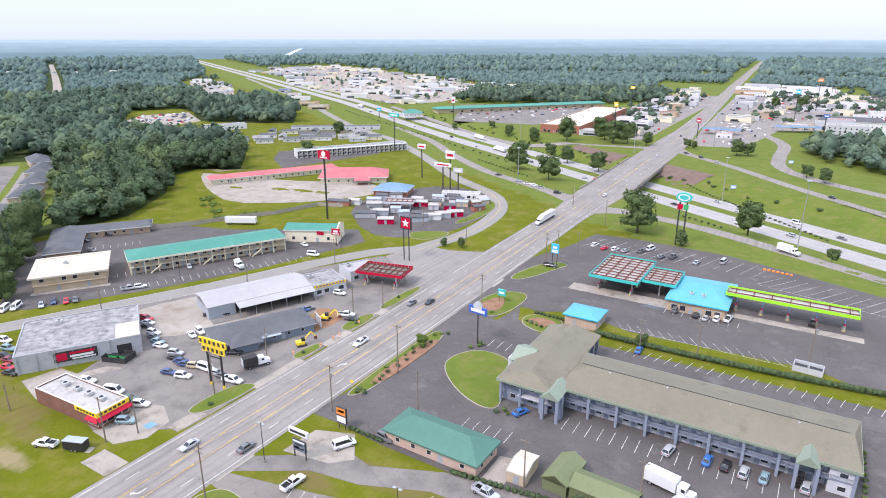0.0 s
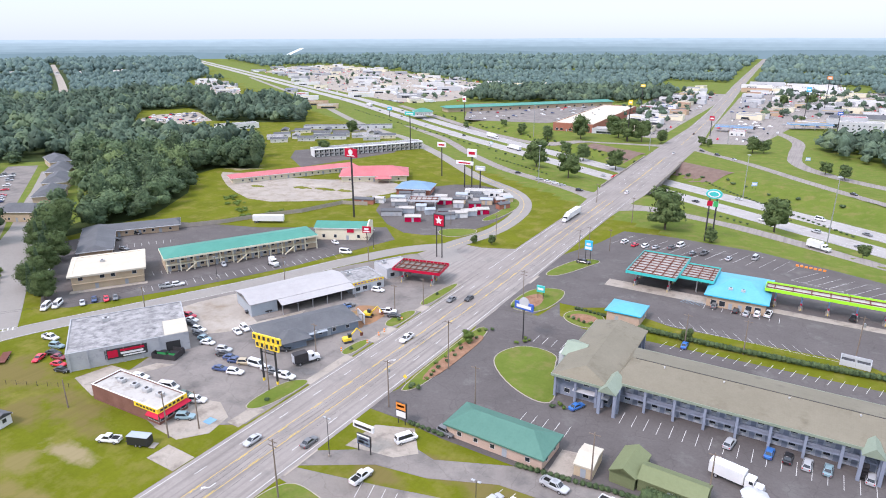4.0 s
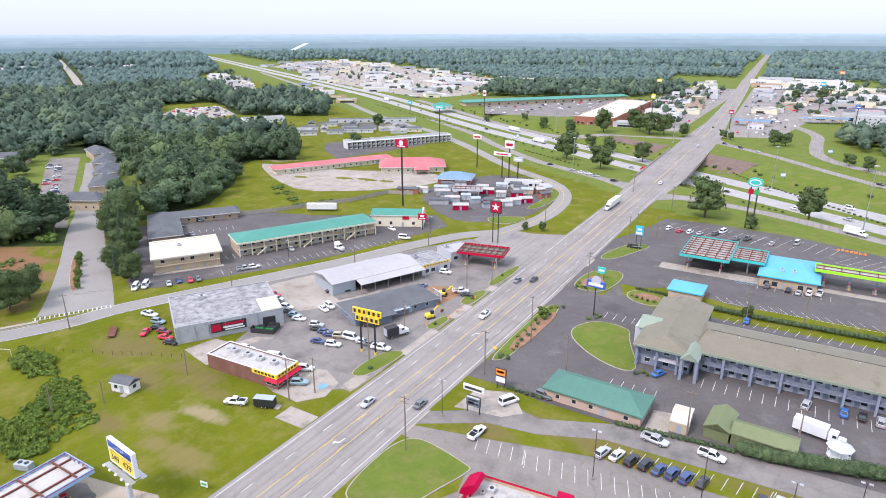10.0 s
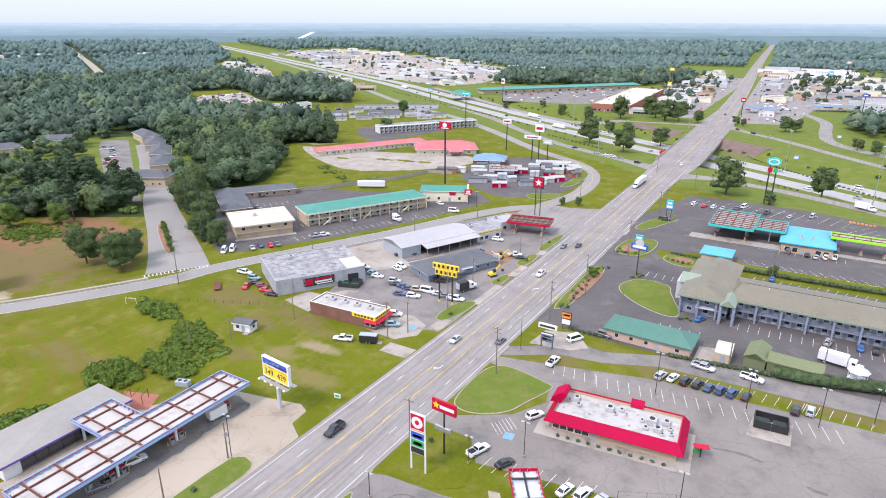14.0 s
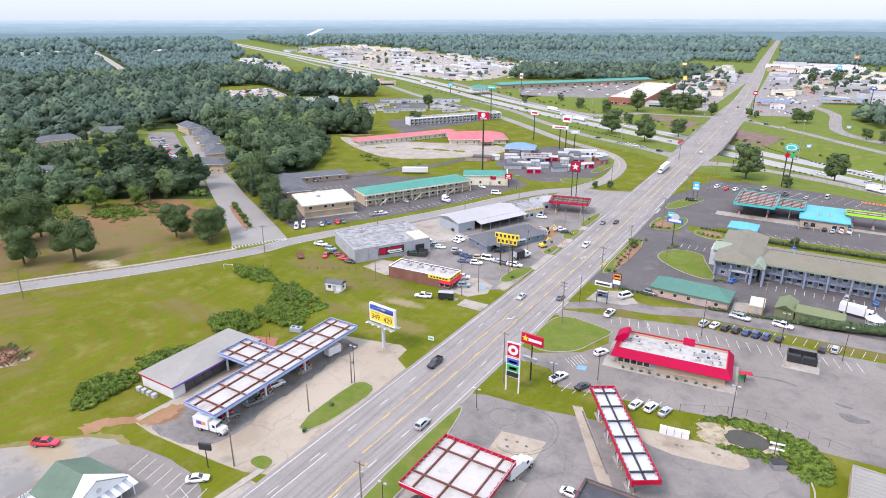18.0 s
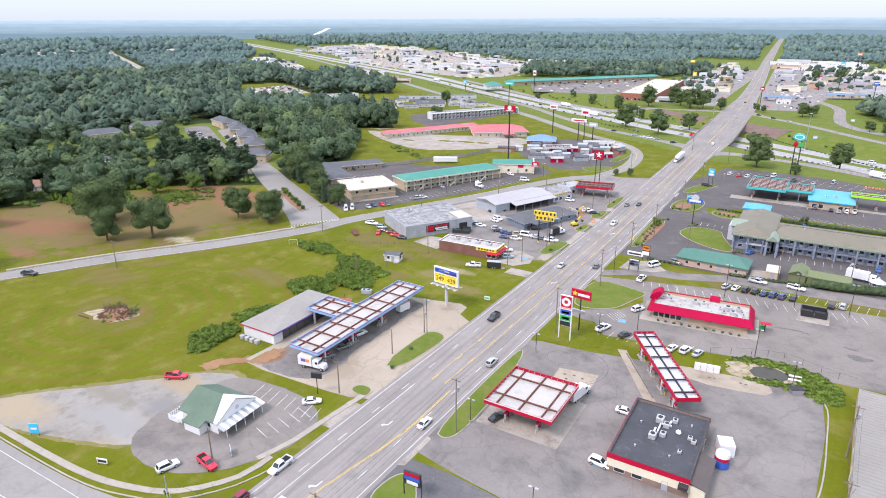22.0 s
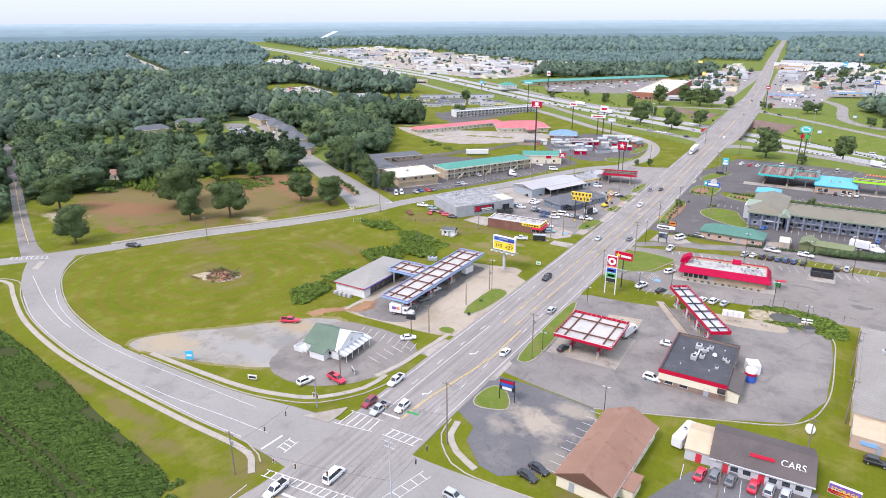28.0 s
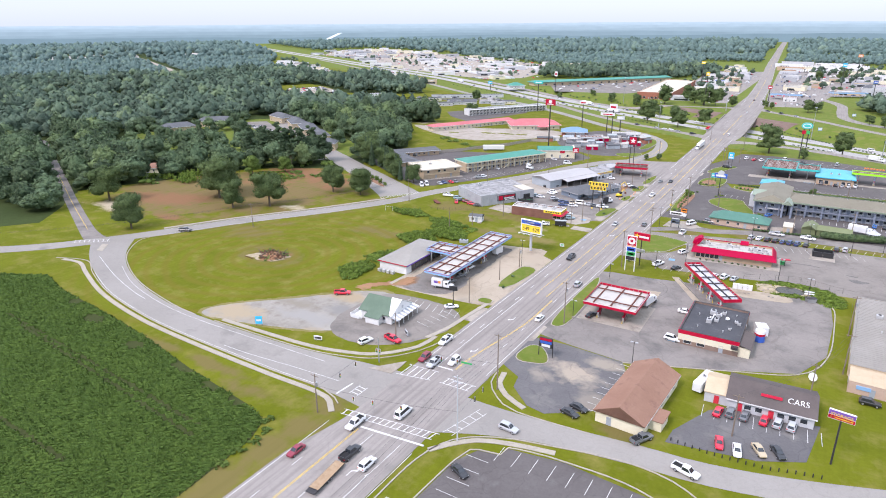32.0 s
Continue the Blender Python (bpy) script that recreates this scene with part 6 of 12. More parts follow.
# ---- white diner ----
def diner():
    t = thing("diner", -43.6, -57.4, 0, 3, "small white wooden restaurant with a grey-green roof and striped awning", "restaurant")
    w, d, h = 11.5, 11.0, 3.0
    part("wall", walls_box(w, d, h), M["white_wall"], t)
    part("roof", hip_roof(w, d, h + 0.1, 3.2, 0.6, 0.0), M["green_roof"], t)
    g = Geo()
    for sx in (-1, 1):
        g.add([(sx * w / 2, -d / 2, h), (sx * w / 2, d / 2, h), (sx * w / 2, 0, h + 2.9), (sx * (w / 2 - .2), -d / 2, h), (sx * (w / 2 - .2), d / 2, h), (sx * (w / 2 - .2), 0, h + 2.9)], [(0, 1, 2), (3, 5, 4), (0, 2, 5, 3), (1, 4, 5, 2), (0, 3, 4, 1)])
    part("gable", g, M["white_wall"], t)
    for sy in (-1, 1):
        g = Geo()
        g.add([(w / 2 - 0.5, sy * (d / 2 + .6), h + 0.12), (w / 2 + 0.62, sy * (d / 2 + .6), h + 0.12), (w / 2 + 0.62, 0, h + 3.42), (w / 2 - 3.2, 0, h + 3.42), (w / 2 - 0.5, sy * (d / 2 + .6), h + 0.3), (w / 2 + 0.62, sy * (d / 2 + .6), h + 0.3), (w / 2 + 0.62, 0, h + 3.6), (w / 2 - 3.2, 0, h + 3.6)], [(0, 1, 2, 3), (7, 6, 5, 4), (0, 4, 5, 1), (1, 5, 6, 2), (2, 6, 7, 3), (3, 7, 4, 0)])
        part("white_roof_edge", g, M["white"], t, "white painted front slope")
    g = Geo()
    gx, gy = w / 2 + .61, d / 2 + .5
    g.add([(gx, -gy, h + .02), (gx, gy, h + .02), (gx, 0, h + 3.28), (gx + .08, -gy, h + .02), (gx + .08, gy, h + .02), (gx + .08, 0, h + 3.28)], [(0, 2, 1), (3, 4, 5), (0, 3, 5, 2), (1, 2, 5, 4), (0, 1, 4, 3)])
    part("gable_front", g, M["white"], t, "white boarded gable front")
    part("emblem", Geo().cyl(0, 0, 0, .05, .55, n=16, m=pose(gx + .08, 0, h + 1.3, 0, 90, 0)), M["pale_wall"], t)
    for i in range(14):
        y = -d / 2 - 1 + i * (d + 2) / 14
        g = Geo()
        z0, z1 = h + 0.1, h - 0.7
        g.add([(w / 2, y, z0), (w / 2 + 3.0, y, z1), (w / 2 + 3.0, y + (d + 2) / 14, z1), (w / 2, y + (d + 2) / 14, z0), (w / 2, y, z0 - .08), (w / 2 + 3.0, y, z1 - .08), (w / 2 + 3.0, y + (d + 2) / 14, z1 - .08), (w / 2, y + (d + 2) / 14, z0 - .08)], [(0, 1, 2, 3), (7, 6, 5, 4), (0, 4, 5, 1), (1, 5, 6, 2), (2, 6, 7, 3), (3, 7, 4, 0)])
        part("awning_stripe", g, M["white"] if i % 2 else M["grey_wall"], t)
    for i in range(5):
        y = -d / 2 + i * d / 4
        part("post", Geo().box(w / 2 + 2.7, y - .07, 0, w / 2 + 2.84, y + .07, h - 0.75), M["white"], t)
    for i in range(4):
        window_at(t, w / 2, -4 + i * 2.6, 1.0, -90, 1.3, 1.2)
    for i in range(3):
        window_at(t, -3.5 + i * 3.2, -d / 2, 1.0, 180, 1.2, 1.2)
    part("back_porch", Geo().box(-w / 2 - 3.2, -d / 2 - 1.5, 0, -w / 2, d / 2 - 4, 0.5), M["white"], t)
    g = Geo()
    for i in range(14):
        g.box(-w / 2 - 3.2, -d / 2 - 1.5 + i * 0.6, 0.5, -w / 2 - 3.1, -d / 2 - 1.42 + i * 0.6 + .3, 1.6)
    for i in range(8):
        g.box(-w / 2 - 3.2 + i * 0.6, -d / 2 - 1.6, 0.5, -w / 2 - 2.8 + i * 0.6, -d / 2 - 1.5, 1.6)
    part("porch_fence", g, M["white"], t)
    part("side_porch", Geo().box(-2.5, -d / 2 - 2.4, 0, 2.5, -d / 2, 2.3), M["white_wall"], t)
    part("side_porch_roof", Geo().add([(-2.8, -d / 2 - 2.7, 2.3), (2.8, -d / 2 - 2.7, 2.3), (2.8, -d / 2 - .3, 3.2), (-2.8, -d / 2 - .3, 3.2), (-2.8, -d / 2 - 2.7, 2.15), (2.8, -d / 2 - 2.7, 2.15), (2.8, -d / 2 - .3, 3.05), (-2.8, -d / 2 - .3, 3.05)], [(0, 1, 2, 3), (7, 6, 5, 4), (0, 4, 5, 1), (1, 5, 6, 2), (2, 6, 7, 3), (3, 7, 4, 0)]), M["green_roof"], t)
    return t


diner()

# ---- the south corner ----
t = pitched("hall", 40, -65.5, 86, 26.5, 11.4, 3.0, 3.0, "cream_wall", "brown_roof", "long cream-sided hall with a brown shingle gable roof", over=0.5, hip=0.0, wins=(5, 1, 4, 0), doors=((3, 2.4),), trim="white")
part("porch_wall", Geo().box(-9, -8.5, 0, -4, -5.6, 2.6), M["cream_wall"], t)
part("porch_roof", Geo().box(-9.4, -8.9, 2.6, -3.6, -5.2, 2.8), M["brown_roof"], t)
t = pitched("car_dealer_office", 68, -50, 3, 18.5, 12.5, 2.9, 2.5, "pale_wall", "dark_shingle", "car sales office with a dark shingle roof and red doors", over=0.5, hip=0.0, wins=(7, 2, 0, 0), doors=((0, 0.3), (0, -6.5)), win=(1.6, 1.3, 0.9), door_mat="door_red")
part("annex_wall", Geo().box(-14.6, -5.4, 0, -9.2, 4.8, 2.8), M["pale_wall"], t)
part("annex_roof", hip_roof(5.2, 10.2, 2.9, 1.6, 0.3, 0).add([], []), M["tan_wall"], t, m=pose(-11.9, -0.3, 0))
door_at(t, -11.8, -5.4, 0, 180, "door_red")
t = flat_roofed("warehouse", 98.4, 1.2, -2.2, 27, 51.6, 3.5, "tan_wall", "rib_roof", "large warehouse with a ribbed grey metal roof", "warehouse", 0.04, 2, (0, 0, 0, 3), ((3, -10),), coping="rib_roof", win=(1.2, 0.9, 1.6))
for i in range(42):
    part("roof_rib", Geo().box(-13.2, -25.2 + i * 1.23, 3.5, 13.2, -25.12 + i * 1.23, 3.56), M["rib_roof"], t)
part("drain_pipe", Geo().rod((-13.6, -8, .0), (-13.6, -8, 3.5), .07), M["white"], t)
t = flat_roofed("shop_building", 93.4, -29.2, -2, 18.6, 8.6, 3.2, "pink_wall", "tan_wall", "tan block shop against the warehouse", parapet=0.05, wins=(3, 0, 0, 1), doors=((0, -4),), coping="tan_wall")
part("sign_panel", Geo().box(-7.6, -4.5, 1.5, -4.4, -4.32, 2.5), M["sky_blue"], t, "pale blue sign board")
for i in range(16):
    part("roof_rib", Geo().box(-9.0 + i * 1.15, -4.0, 3.2, -8.92 + i * 1.15, 4.0, 3.26), M["tan_wall"], t)

# ---- car lot side ----
def body_shop():
    t = flat_roofed("warehouse", -79.6, 90.2, 57.5, 32, 25.5, 5.4, "grey_wall", "weathered_roof", "old grey block warehouse with a weathered membrane roof", "warehouse", 0.15, 0, coping="grey_wall")
    unit_at(t, -6, 7, 5.4, 0, 2.0, 1.2, 1.2)
    # front along local -y
    part("banner", Geo().box(-6.5, -13.0, 1.6, 4.5, -12.75, 4.6), M["black"], t, "black and red advertising banner")
    for i, (x0, z0, x1, z1, mt) in enumerate(((-2.5, 3.5, 3.8, 4.2, "red"), (-5.8, 2.0, -3.2, 4.2, "red"), (-2.5, 2.6, 3.4, 3.2, "white"), (-2.0, 1.9, 3.9, 2.3, "white"))):
        part("lettering_bar", Geo().box(x0, -13.03, z0, x1, -13.0, z1), M[mt], t)
    part("lean_to", Geo().box(9.5, -12.6, 5.52, 16.0, -2, 5.8), M["cream_roof"], t, "pale newer roof section")
    # near-black panel, coloured as the shade inside the open door
    part("garage_opening", Geo().box(9.5, -12.86, 0, 13.4, -12.72, 3.6), M["inside_shade"], t, "near-black panel for the shade inside an open garage door")
    for i in range(6):
        part("pilaster", Geo().box(-15.6 + i * 4.6, -13.0, 0, -15.2 + i * 4.6, -12.7, 5.3), M["grey_wall"], t)
    return t


body_shop()


def yellow_diner():
    t = flat_roofed("diner", -46, 70.6, 3, 25, 8.4, 4.0, "brick", "white_roof", "low brick diner with a white roof and yellow sign band", "restaurant", 0.35, 0, coping="white")
    for x in (-7, -2.0, 2.6, 7.5):
        unit_at(t, x, 0.6, 4.0, 0, 1.9, 1.5, 1.0)
    vent_at(t, -10, 1, 4.0, 0.3, 0.6)
    for a in ((4, -4.32, 12.6, -4.2), (4, 4.2, 12.6, 4.32)):
        part("sign_band", Geo().box(a[0], a[1], 3.1, a[2], a[3], 4.35), M["yellow"], t)
    part("sign_band", Geo().box(12.5, -4.3, 3.1, 12.62, 4.3, 4.35), M["yellow"], t)
    for i in range(6):
        part("lettering_bar", Geo().box(12.62, -3.6 + i * 1.2, 3.45, 12.66, -2.8 + i * 1.2, 4.05), M["black"], t)
        part("lettering_bar", Geo().box(5 + i * 1.2, -4.36, 3.45, 5.8 + i * 1.2, -4.32, 4.05), M["black"], t)
    for a in ([(12.5, -4.2), (13.7, -4.6), (13.7, 4.6), (12.5, 4.2)], [(9.0, -4.2), (8.8, -5.2), (13.7, -5.2), (12.5, -4.2)]):
        part("awning", Geo().add([(*a[0], 3.1), (*a[1], 2.4), (*a[2], 2.4), (*a[3], 3.1), (*a[0], 3.0), (*a[1], 2.3), (*a[2], 2.3), (*a[3], 3.0)], [(0, 1, 2, 3), (7, 6, 5, 4), (0, 4, 5, 1), (1, 5, 6, 2), (2, 6, 7, 3), (3, 7, 4, 0)]), M["red"], t, "red sloping awning")
    for i in range(4):
        window_at(t, 12.5, -3 + i * 2.0, 0.8, -90, 1.8, 1.5)
    for i in range(2):
        window_at(t, 9.6 + i * 2, -4.2, 0.8, 180, 1.8, 1.5)
    return t


yellow_diner()


def open_shed():
    t = thing("workshop", -61, 141.5, 0, 66, "long grey metal workshop with white roof and open dark front", "workshop")
    w, d, h = 36.0, 15.0, 4.4
    part("wall", Geo().box(-w / 2, d / 2 - .2, 0, w / 2, d / 2, h).box(-w / 2, -d / 2, 0, -w / 2 + .2, d / 2 - .2, h).box(w / 2 - .2, -d / 2, 0, w / 2, d / 2 - .2, h).box(-w / 2 + .2, -d / 2, 0, -w / 2 + 9, -d / 2 + .2, h), M["shed_wall"], t)
    part("roof", hip_roof(w, d, h + .1, 1.5, 0.4, 0), M["bright_metal"], t)
    for sx in (-1, 1):
        part("gable", Geo().add([(sx * w / 2, -d / 2, h), (sx * w / 2, d / 2, h), (sx * w / 2, 0, h + 1.4)], [(0, 1, 2)]), M["shed_wall"], t)
    part("lean_to_roof", Geo().add([(-w / 2 + 9, -d / 2 - 4.5, h - .8), (w / 2 + .4, -d / 2 - 4.5, h - .8), (w / 2 + .4, -d / 2, h + .05), (-w / 2 + 9, -d / 2, h + .05), (-w / 2 + 9, -d / 2 - 4.5, h - .9), (w / 2 + .4, -d / 2 - 4.5, h - .9), (w / 2 + .4, -d / 2, h - .05), (-w / 2 + 9, -d / 2, h - .05)], [(0, 1, 2, 3), (7, 6, 5, 4), (0, 4, 5, 1), (1, 5, 6, 2), (2, 6, 7, 3), (3, 7, 4, 0)]), M["bright_metal"], t)
    for i in range(6):
        x = -w / 2 + 9.2 + i * 5.4
        part("post", Geo().box(x - .1, -d / 2 - 4.4, 0, x + .1, -d / 2 - 4.2, h - .85), M["steel"], t)
    part("floor_slab", Geo().box(-w / 2 + .2, -d / 2 - 4.5, 0.0, w / 2 - .2, d / 2 - .2, 0.12), M["asphalt_mid"], t)
    return t


open_shed()
t = flat_roofed("shop_building", -48.5, 163.5, 66, 13, 13, 4.0, "pale_wall", "weathered_roof", "small pale shop with a yellow sign band", parapet=0.3, units=1, wins=(4, 0, 0, 0), doors=((0, 0.5),), coping="grey_wall")
part("sign_band", Geo().box(-6.4, -6.62, 3.1, 6.4, -6.5, 4.1), M["yellow"], t)
for i in range(9):
    part("lettering_bar", Geo().box(-5.6 + i * 1.3, -6.66, 3.4, -4.8 + i * 1.3, -6.62, 3.85), M["purple"], t)
t = flat_roofed("shop_building", -45.5, 181, 66, 12, 10, 3.8, "pale_wall", "bright_metal", "old pale filling-station shop", parapet=0.3, units=1, wins=(3, 0, 0, 0), doors=((0, 0),), coping="grey_wall")
t = pitched("shop_building", -38.5, 123.5, 63, 30, 13, 3.0, 2.3, "slate_wall", "grey_shingle", "slate-blue sided shop with grey shingle hip roofs", over=0.8, hip=0.8, wins=(6, 2, 4, 1), doors=((0, -3), (0, 5)), trim="grey_wall")
part("front_wing", Geo().box(-10.5, -9.5, 0, -3.5, -5.7, 2.9), M["slate_wall"], t)
part("front_roof", hip_roof(9, 9, 3.0, 1.9, 0.4, 0.9), M["grey_shingle"], t, m=pose(-7, -6, 0))
part("porch_roof", Geo().box(-3, -8.5, 2.6, 4, -5.7, 2.75), M["shed_wall"], t)
canopy("fuel_canopy", -32, 180, 12, 19, 11.5, 4.8, "red", "red fuel canopy with an open rusty roof frame", [(-6, -3), (6, -3), (-6, 3), (6, 3)], (8, 3), column="white", deck="lot")

# ---- motels behind the back road ----
def green_motel():
    t = thing("motel", -113.5, 164.5, 0, 61.5, "two-storey tan motel with open walkways and a green metal roof", "motel")
    w, d, h = 62.0, 15.0, 6.0
    part("wall", walls_box(w, d - 3.6, h), M["tan_wall"], t)
    part("roof", hip_roof(w, d, h + .2, 1.6, 0.6, 0.9), M["motel_green"], t)
    part("fascia", Geo().box(-w / 2 - .6, -d / 2 - .66, h - .5, w / 2 + .6, -d / 2 - .58, h + .25).box(-w / 2 - .66, -d / 2 - .6, h - .5, -w / 2 - .58, d / 2 + .6, h + .25), M["cream_wall"], t)
    for sy in (-1, 1):
        y0, y1 = sorted((sy * d / 2, sy * (d / 2 - 1.8)))
        part("gallery_floor", Geo().box(-w / 2, y0, 2.8, w / 2, y1, 3.0), M["cream_wall"], t)
        for i in range(13):
            x = -w / 2 + .2 + i * (w - .4) / 12
            part("column", Geo().box(x - .2, sy * d / 2 - .2, 0, x + .2, sy * d / 2 + .2, h), M["cream_wall"], t)
        for i in range(12):
            x, L = -w / 2 + .4 + i * (w - .4) / 12, (w - .4) / 12 - .4
            g = Geo().box(x, sy * d / 2 - .05, 3.95, x + L, sy * d / 2 + .05, 4.05)
            for k in range(14):
                g.box(x + L * k / 14, sy * d / 2 - .03, 3.0, x + L * k / 14 + .05, sy * d / 2 + .03, 3.95)
            part("railing", g, M["tan_wall"], t)
        for fl in (.05, 3.0):
            for i in range(16):
                u = -w / 2 + 2 + i * (w - 3.5) / 16
                door_at(t, u - .7, sy * (d / 2 - 1.8), fl, 180 if sy < 0 else 0, "door_grey", .95, 2.1)
                window_at(t, u + .8, sy * (d / 2 - 1.8), fl + .9, 180 if sy < 0 else 0, 1.5, 1.2)
    for x in (-24, -4, 16):
        g = Geo()
        for i in range(14):
            g.box(x + i * .3, -d / 2 - 1.3, .21 * i, x + i * .3 + .3, -d / 2 - .3, .21 * i + .1)
        part("stair", g, M["cream_wall"], t)
    return t


green_motel()
t = pitched("motel_lobby", -93.5, 208, 27, 24, 11, 5.6, 1.8, "cream_wall", "motel_green", "cream motel lobby with a green metal roof", over=0.5, hip=0.0, wins=(4, 1, 3, 1), doors=((0, 3),), win=(1.4, 1.6, 1.0))
part("front_gable", Geo().side([(-7, 0.0), (7, 0.0), (7, 6.2), (4, 7.2), (0, 8.4), (-4, 7.2), (-7, 6.2)], -0.3, 0.3), M["cream_wall"], t, "tall shaped cream gable", m=pose(12.4, 0, 0, 0, 0, 90))
part("emblem", Geo().box(-1.6, -0.4, 3.6, 1.6, -0.3, 5.4), M["red"], t, m=pose(4.5, -5.4, 0))
def tan_office():
    t = flat_roofed("office_building", -137.5, 120, 56, 24, 22, 6.0, "tan_wall", "cream_roof", "square tan building with a cream flat roof and deep eaves", "building", 0.1, 0, (6, 3, 0, 4), ((0, -4), (0, 6)), (1.6, 1.4, 3.8), "cream_wall")
    part("eave", Geo().box(-13.2, -12.2, 5.5, 13.2, -11.05, 6.15).box(-13.2, 11.05, 5.5, 13.2, 12.2, 6.15).box(-13.2, -11.05, 5.5, -12.05, 11.05, 6.15).box(12.05, -11.05, 5.5, 13.2, 11.05, 6.15), M["cream_roof"], t)
    part("walkway", Geo().box(-13, -13.6, 0, 13, -11, 0.2), M["concrete"], t)
    part("balcony", Geo().box(-12, -12.0, 2.7, 12, -11.0, 2.9), M["tan_wall"], t)
    unit_at(t, -2, 2, 6.0, 0, 1.6, 1.2, 0.9)
    return t


tan_office()
pitched("motel_wing", -180, 141, -34, 38, 12, 3.2, 1.8, "buff_brick", "grey_shingle", "low motel wing with a dark grey shingle roof", "motel", over=1.2, hip=0.3, wins=(8, 0, 8, 1), doors=((0, -9), (0, 9), (0, 0)), group="low motel wings")
pitched("motel_wing", -183, 164, 53, 34, 11, 3.2, 1.7, "buff_brick", "grey_shingle", "low motel wing with a dark grey shingle roof", "motel", over=1.2, hip=0.3, wins=(8, 0, 8, 1), doors=((0, -9), (0, 9), (0, 0)), group="low motel wings")
pitched("motel", -211, 298, 60.5, 84, 11, 3.4, 1.8, "cream_wall", "red_roof", "long low motel with a faded red roof", "motel", over=1.4, hip=0.4, wins=(18, 0, 12, 1), doors=((0, -30), (0, -18), (0, -6), (0, 6), (0, 18), (0, 30)))
t = pitched("motel_lobby", -160, 320, 35, 42, 24, 3.8, 4.2, "cream_wall", "red_roof", "motel lobby with a faded red hip roof", "motel", over=1.5, hip=0.8, wins=(6, 3, 4, 2), doors=((0, 0),))
part("porch_roof", hip_roof(10, 12, 3.2, 1.4, 0.3, 0.6), M["red_roof"], t, m=pose(6, -13, 0))
for k in ((2, -17), (10, -17)):
    part("post", Geo().box(k[0] - .2, k[1] - .2, 0, k[0] + .2, k[1] + .2, 3.1), M["cream_wall"], t)
pitched("pavilion_shop", -114, 300, 20, 20, 16, 3.6, 3.2, "red_brick", "slate_blue_roof", "shop with a blue-grey metal hip roof", over=1.0, hip=0.9, wins=(4, 3, 3, 3), doors=((0, 0),))

# ---- vehicles ----
PAINT = {"white": (0.72, 0.72, 0.71), "silver": (0.42, 0.43, 0.44), "grey": (0.14, 0.145, 0.15), "black": (0.018, 0.018, 0.02), "navy": (0.03, 0.06, 0.16), "blue": (0.03, 0.14, 0.40), "red": (0.60, 0.015, 0.04),
         "maroon": (0.22, 0.012, 0.03), "green": (0.06, 0.12, 0.09), "teal": (0.20, 0.30, 0.33), "tan": (0.42, 0.34, 0.22)}
M["tyre"] = plain("tyre_rubber", (0.018, 0.018, 0.018), 0.85)
M["rim"] = plain("wheel_rim", (0.45, 0.45, 0.46), 0.35, 0.6)
M["car_glass"] = surf("car_glass", (0.018, 0.022, 0.026), (0.03, 0.035, 0.04), 0.08, 0, 0.5, 2.0, 0.0, spec=0.8, dirt=0)
M["deck_wood"] = surf("worn_planks", (0.30, 0.20, 0.12), (0.42, 0.30, 0.19), 0.9, 0, 1.0, 5.0, 0.3)
M["headlight"] = plain("headlight_glass", (0.75, 0.75, 0.72), 0.2)
M["taillight"] = plain("taillight_plastic", (0.45, 0.01, 0.015), 0.3)


def loft(g, secs):
    """Joins sections (x, [(y, z), ...]) of equal length, closed at both ends."""
    n = len(secs[0][1])
    vs = [(x, y, z) for x, ring in secs for y, z in ring]
    fs = [tuple(range(n)), tuple(range(len(vs) - 1, len(vs) - n - 1, -1))]
    for k in range(len(secs) - 1):
        fs += [(k * n + i, k * n + (i + 1) % n, (k + 1) * n + (i + 1) % n, (k + 1) * n + i) for i in range(n)]
    return g.add(vs, fs)


def ring(w, z0, z1):
    return [(-w * .9, z0), (-w, z0 + .18), (-w, z1 - .16), (-w * .88, z1), (w * .88, z1), (w, z1 - .16), (w, z0 + .18), (w * .9, z0)]


SHAPES = {  # length, half width; hood, roof and tail lines
    "sedan": dict(L=4.7, w=.90, secs=[(-2.35, .76, .38, .86), (-2.15, .87, .26, 1.0), (-1.0, .90, .22, .97), (.9, .90, .22, .95), (1.9, .87, .25, .84), (2.35, .72, .36, .68)], cab=(-1.75, -1.05, .25, 1.1, .95, 1.44), wheels=(-1.4, 1.42), r=.33),
    "suv": dict(L=4.75, w=.95, secs=[(-2.35, .84, .42, 1.05), (-2.2, .93, .32, 1.12), (-1.0, .95, .28, 1.10), (.9, .95, .28, 1.08), (1.9, .92, .32, .98), (2.38, .80, .42, .80)], cab=(-2.2, -1.85, .25, 1.05, 1.08, 1.74), wheels=(-1.45, 1.45), r=.37),
    "van": dict(L=5.4, w=1.0, secs=[(-2.7, .92, .42, 1.2), (-2.6, 1.0, .34, 1.25), (0, 1.0, .30, 1.25), (1.5, 1.0, .30, 1.2), (2.3, .96, .34, 1.0), (2.7, .85, .42, .85)], cab=(-2.65, -2.5, 1.15, 2.0, 1.2, 2.15), wheels=(-1.75, 1.75), r=.36),
    "pickup": dict(L=5.8, w=1.0, secs=[(-2.9, .94, .48, 1.10), (-2.8, 1.0, .40, 1.14), (0, 1.0, .36, 1.14), (1.2, 1.0, .36, 1.14), (2.4, .97, .40, 1.06), (2.9, .86, .5, .9)], cab=(-.75, -.6, .75, 1.5, 1.12, 1.86), wheels=(-1.85, 1.85), r=.41),
}
WHEEL = {}


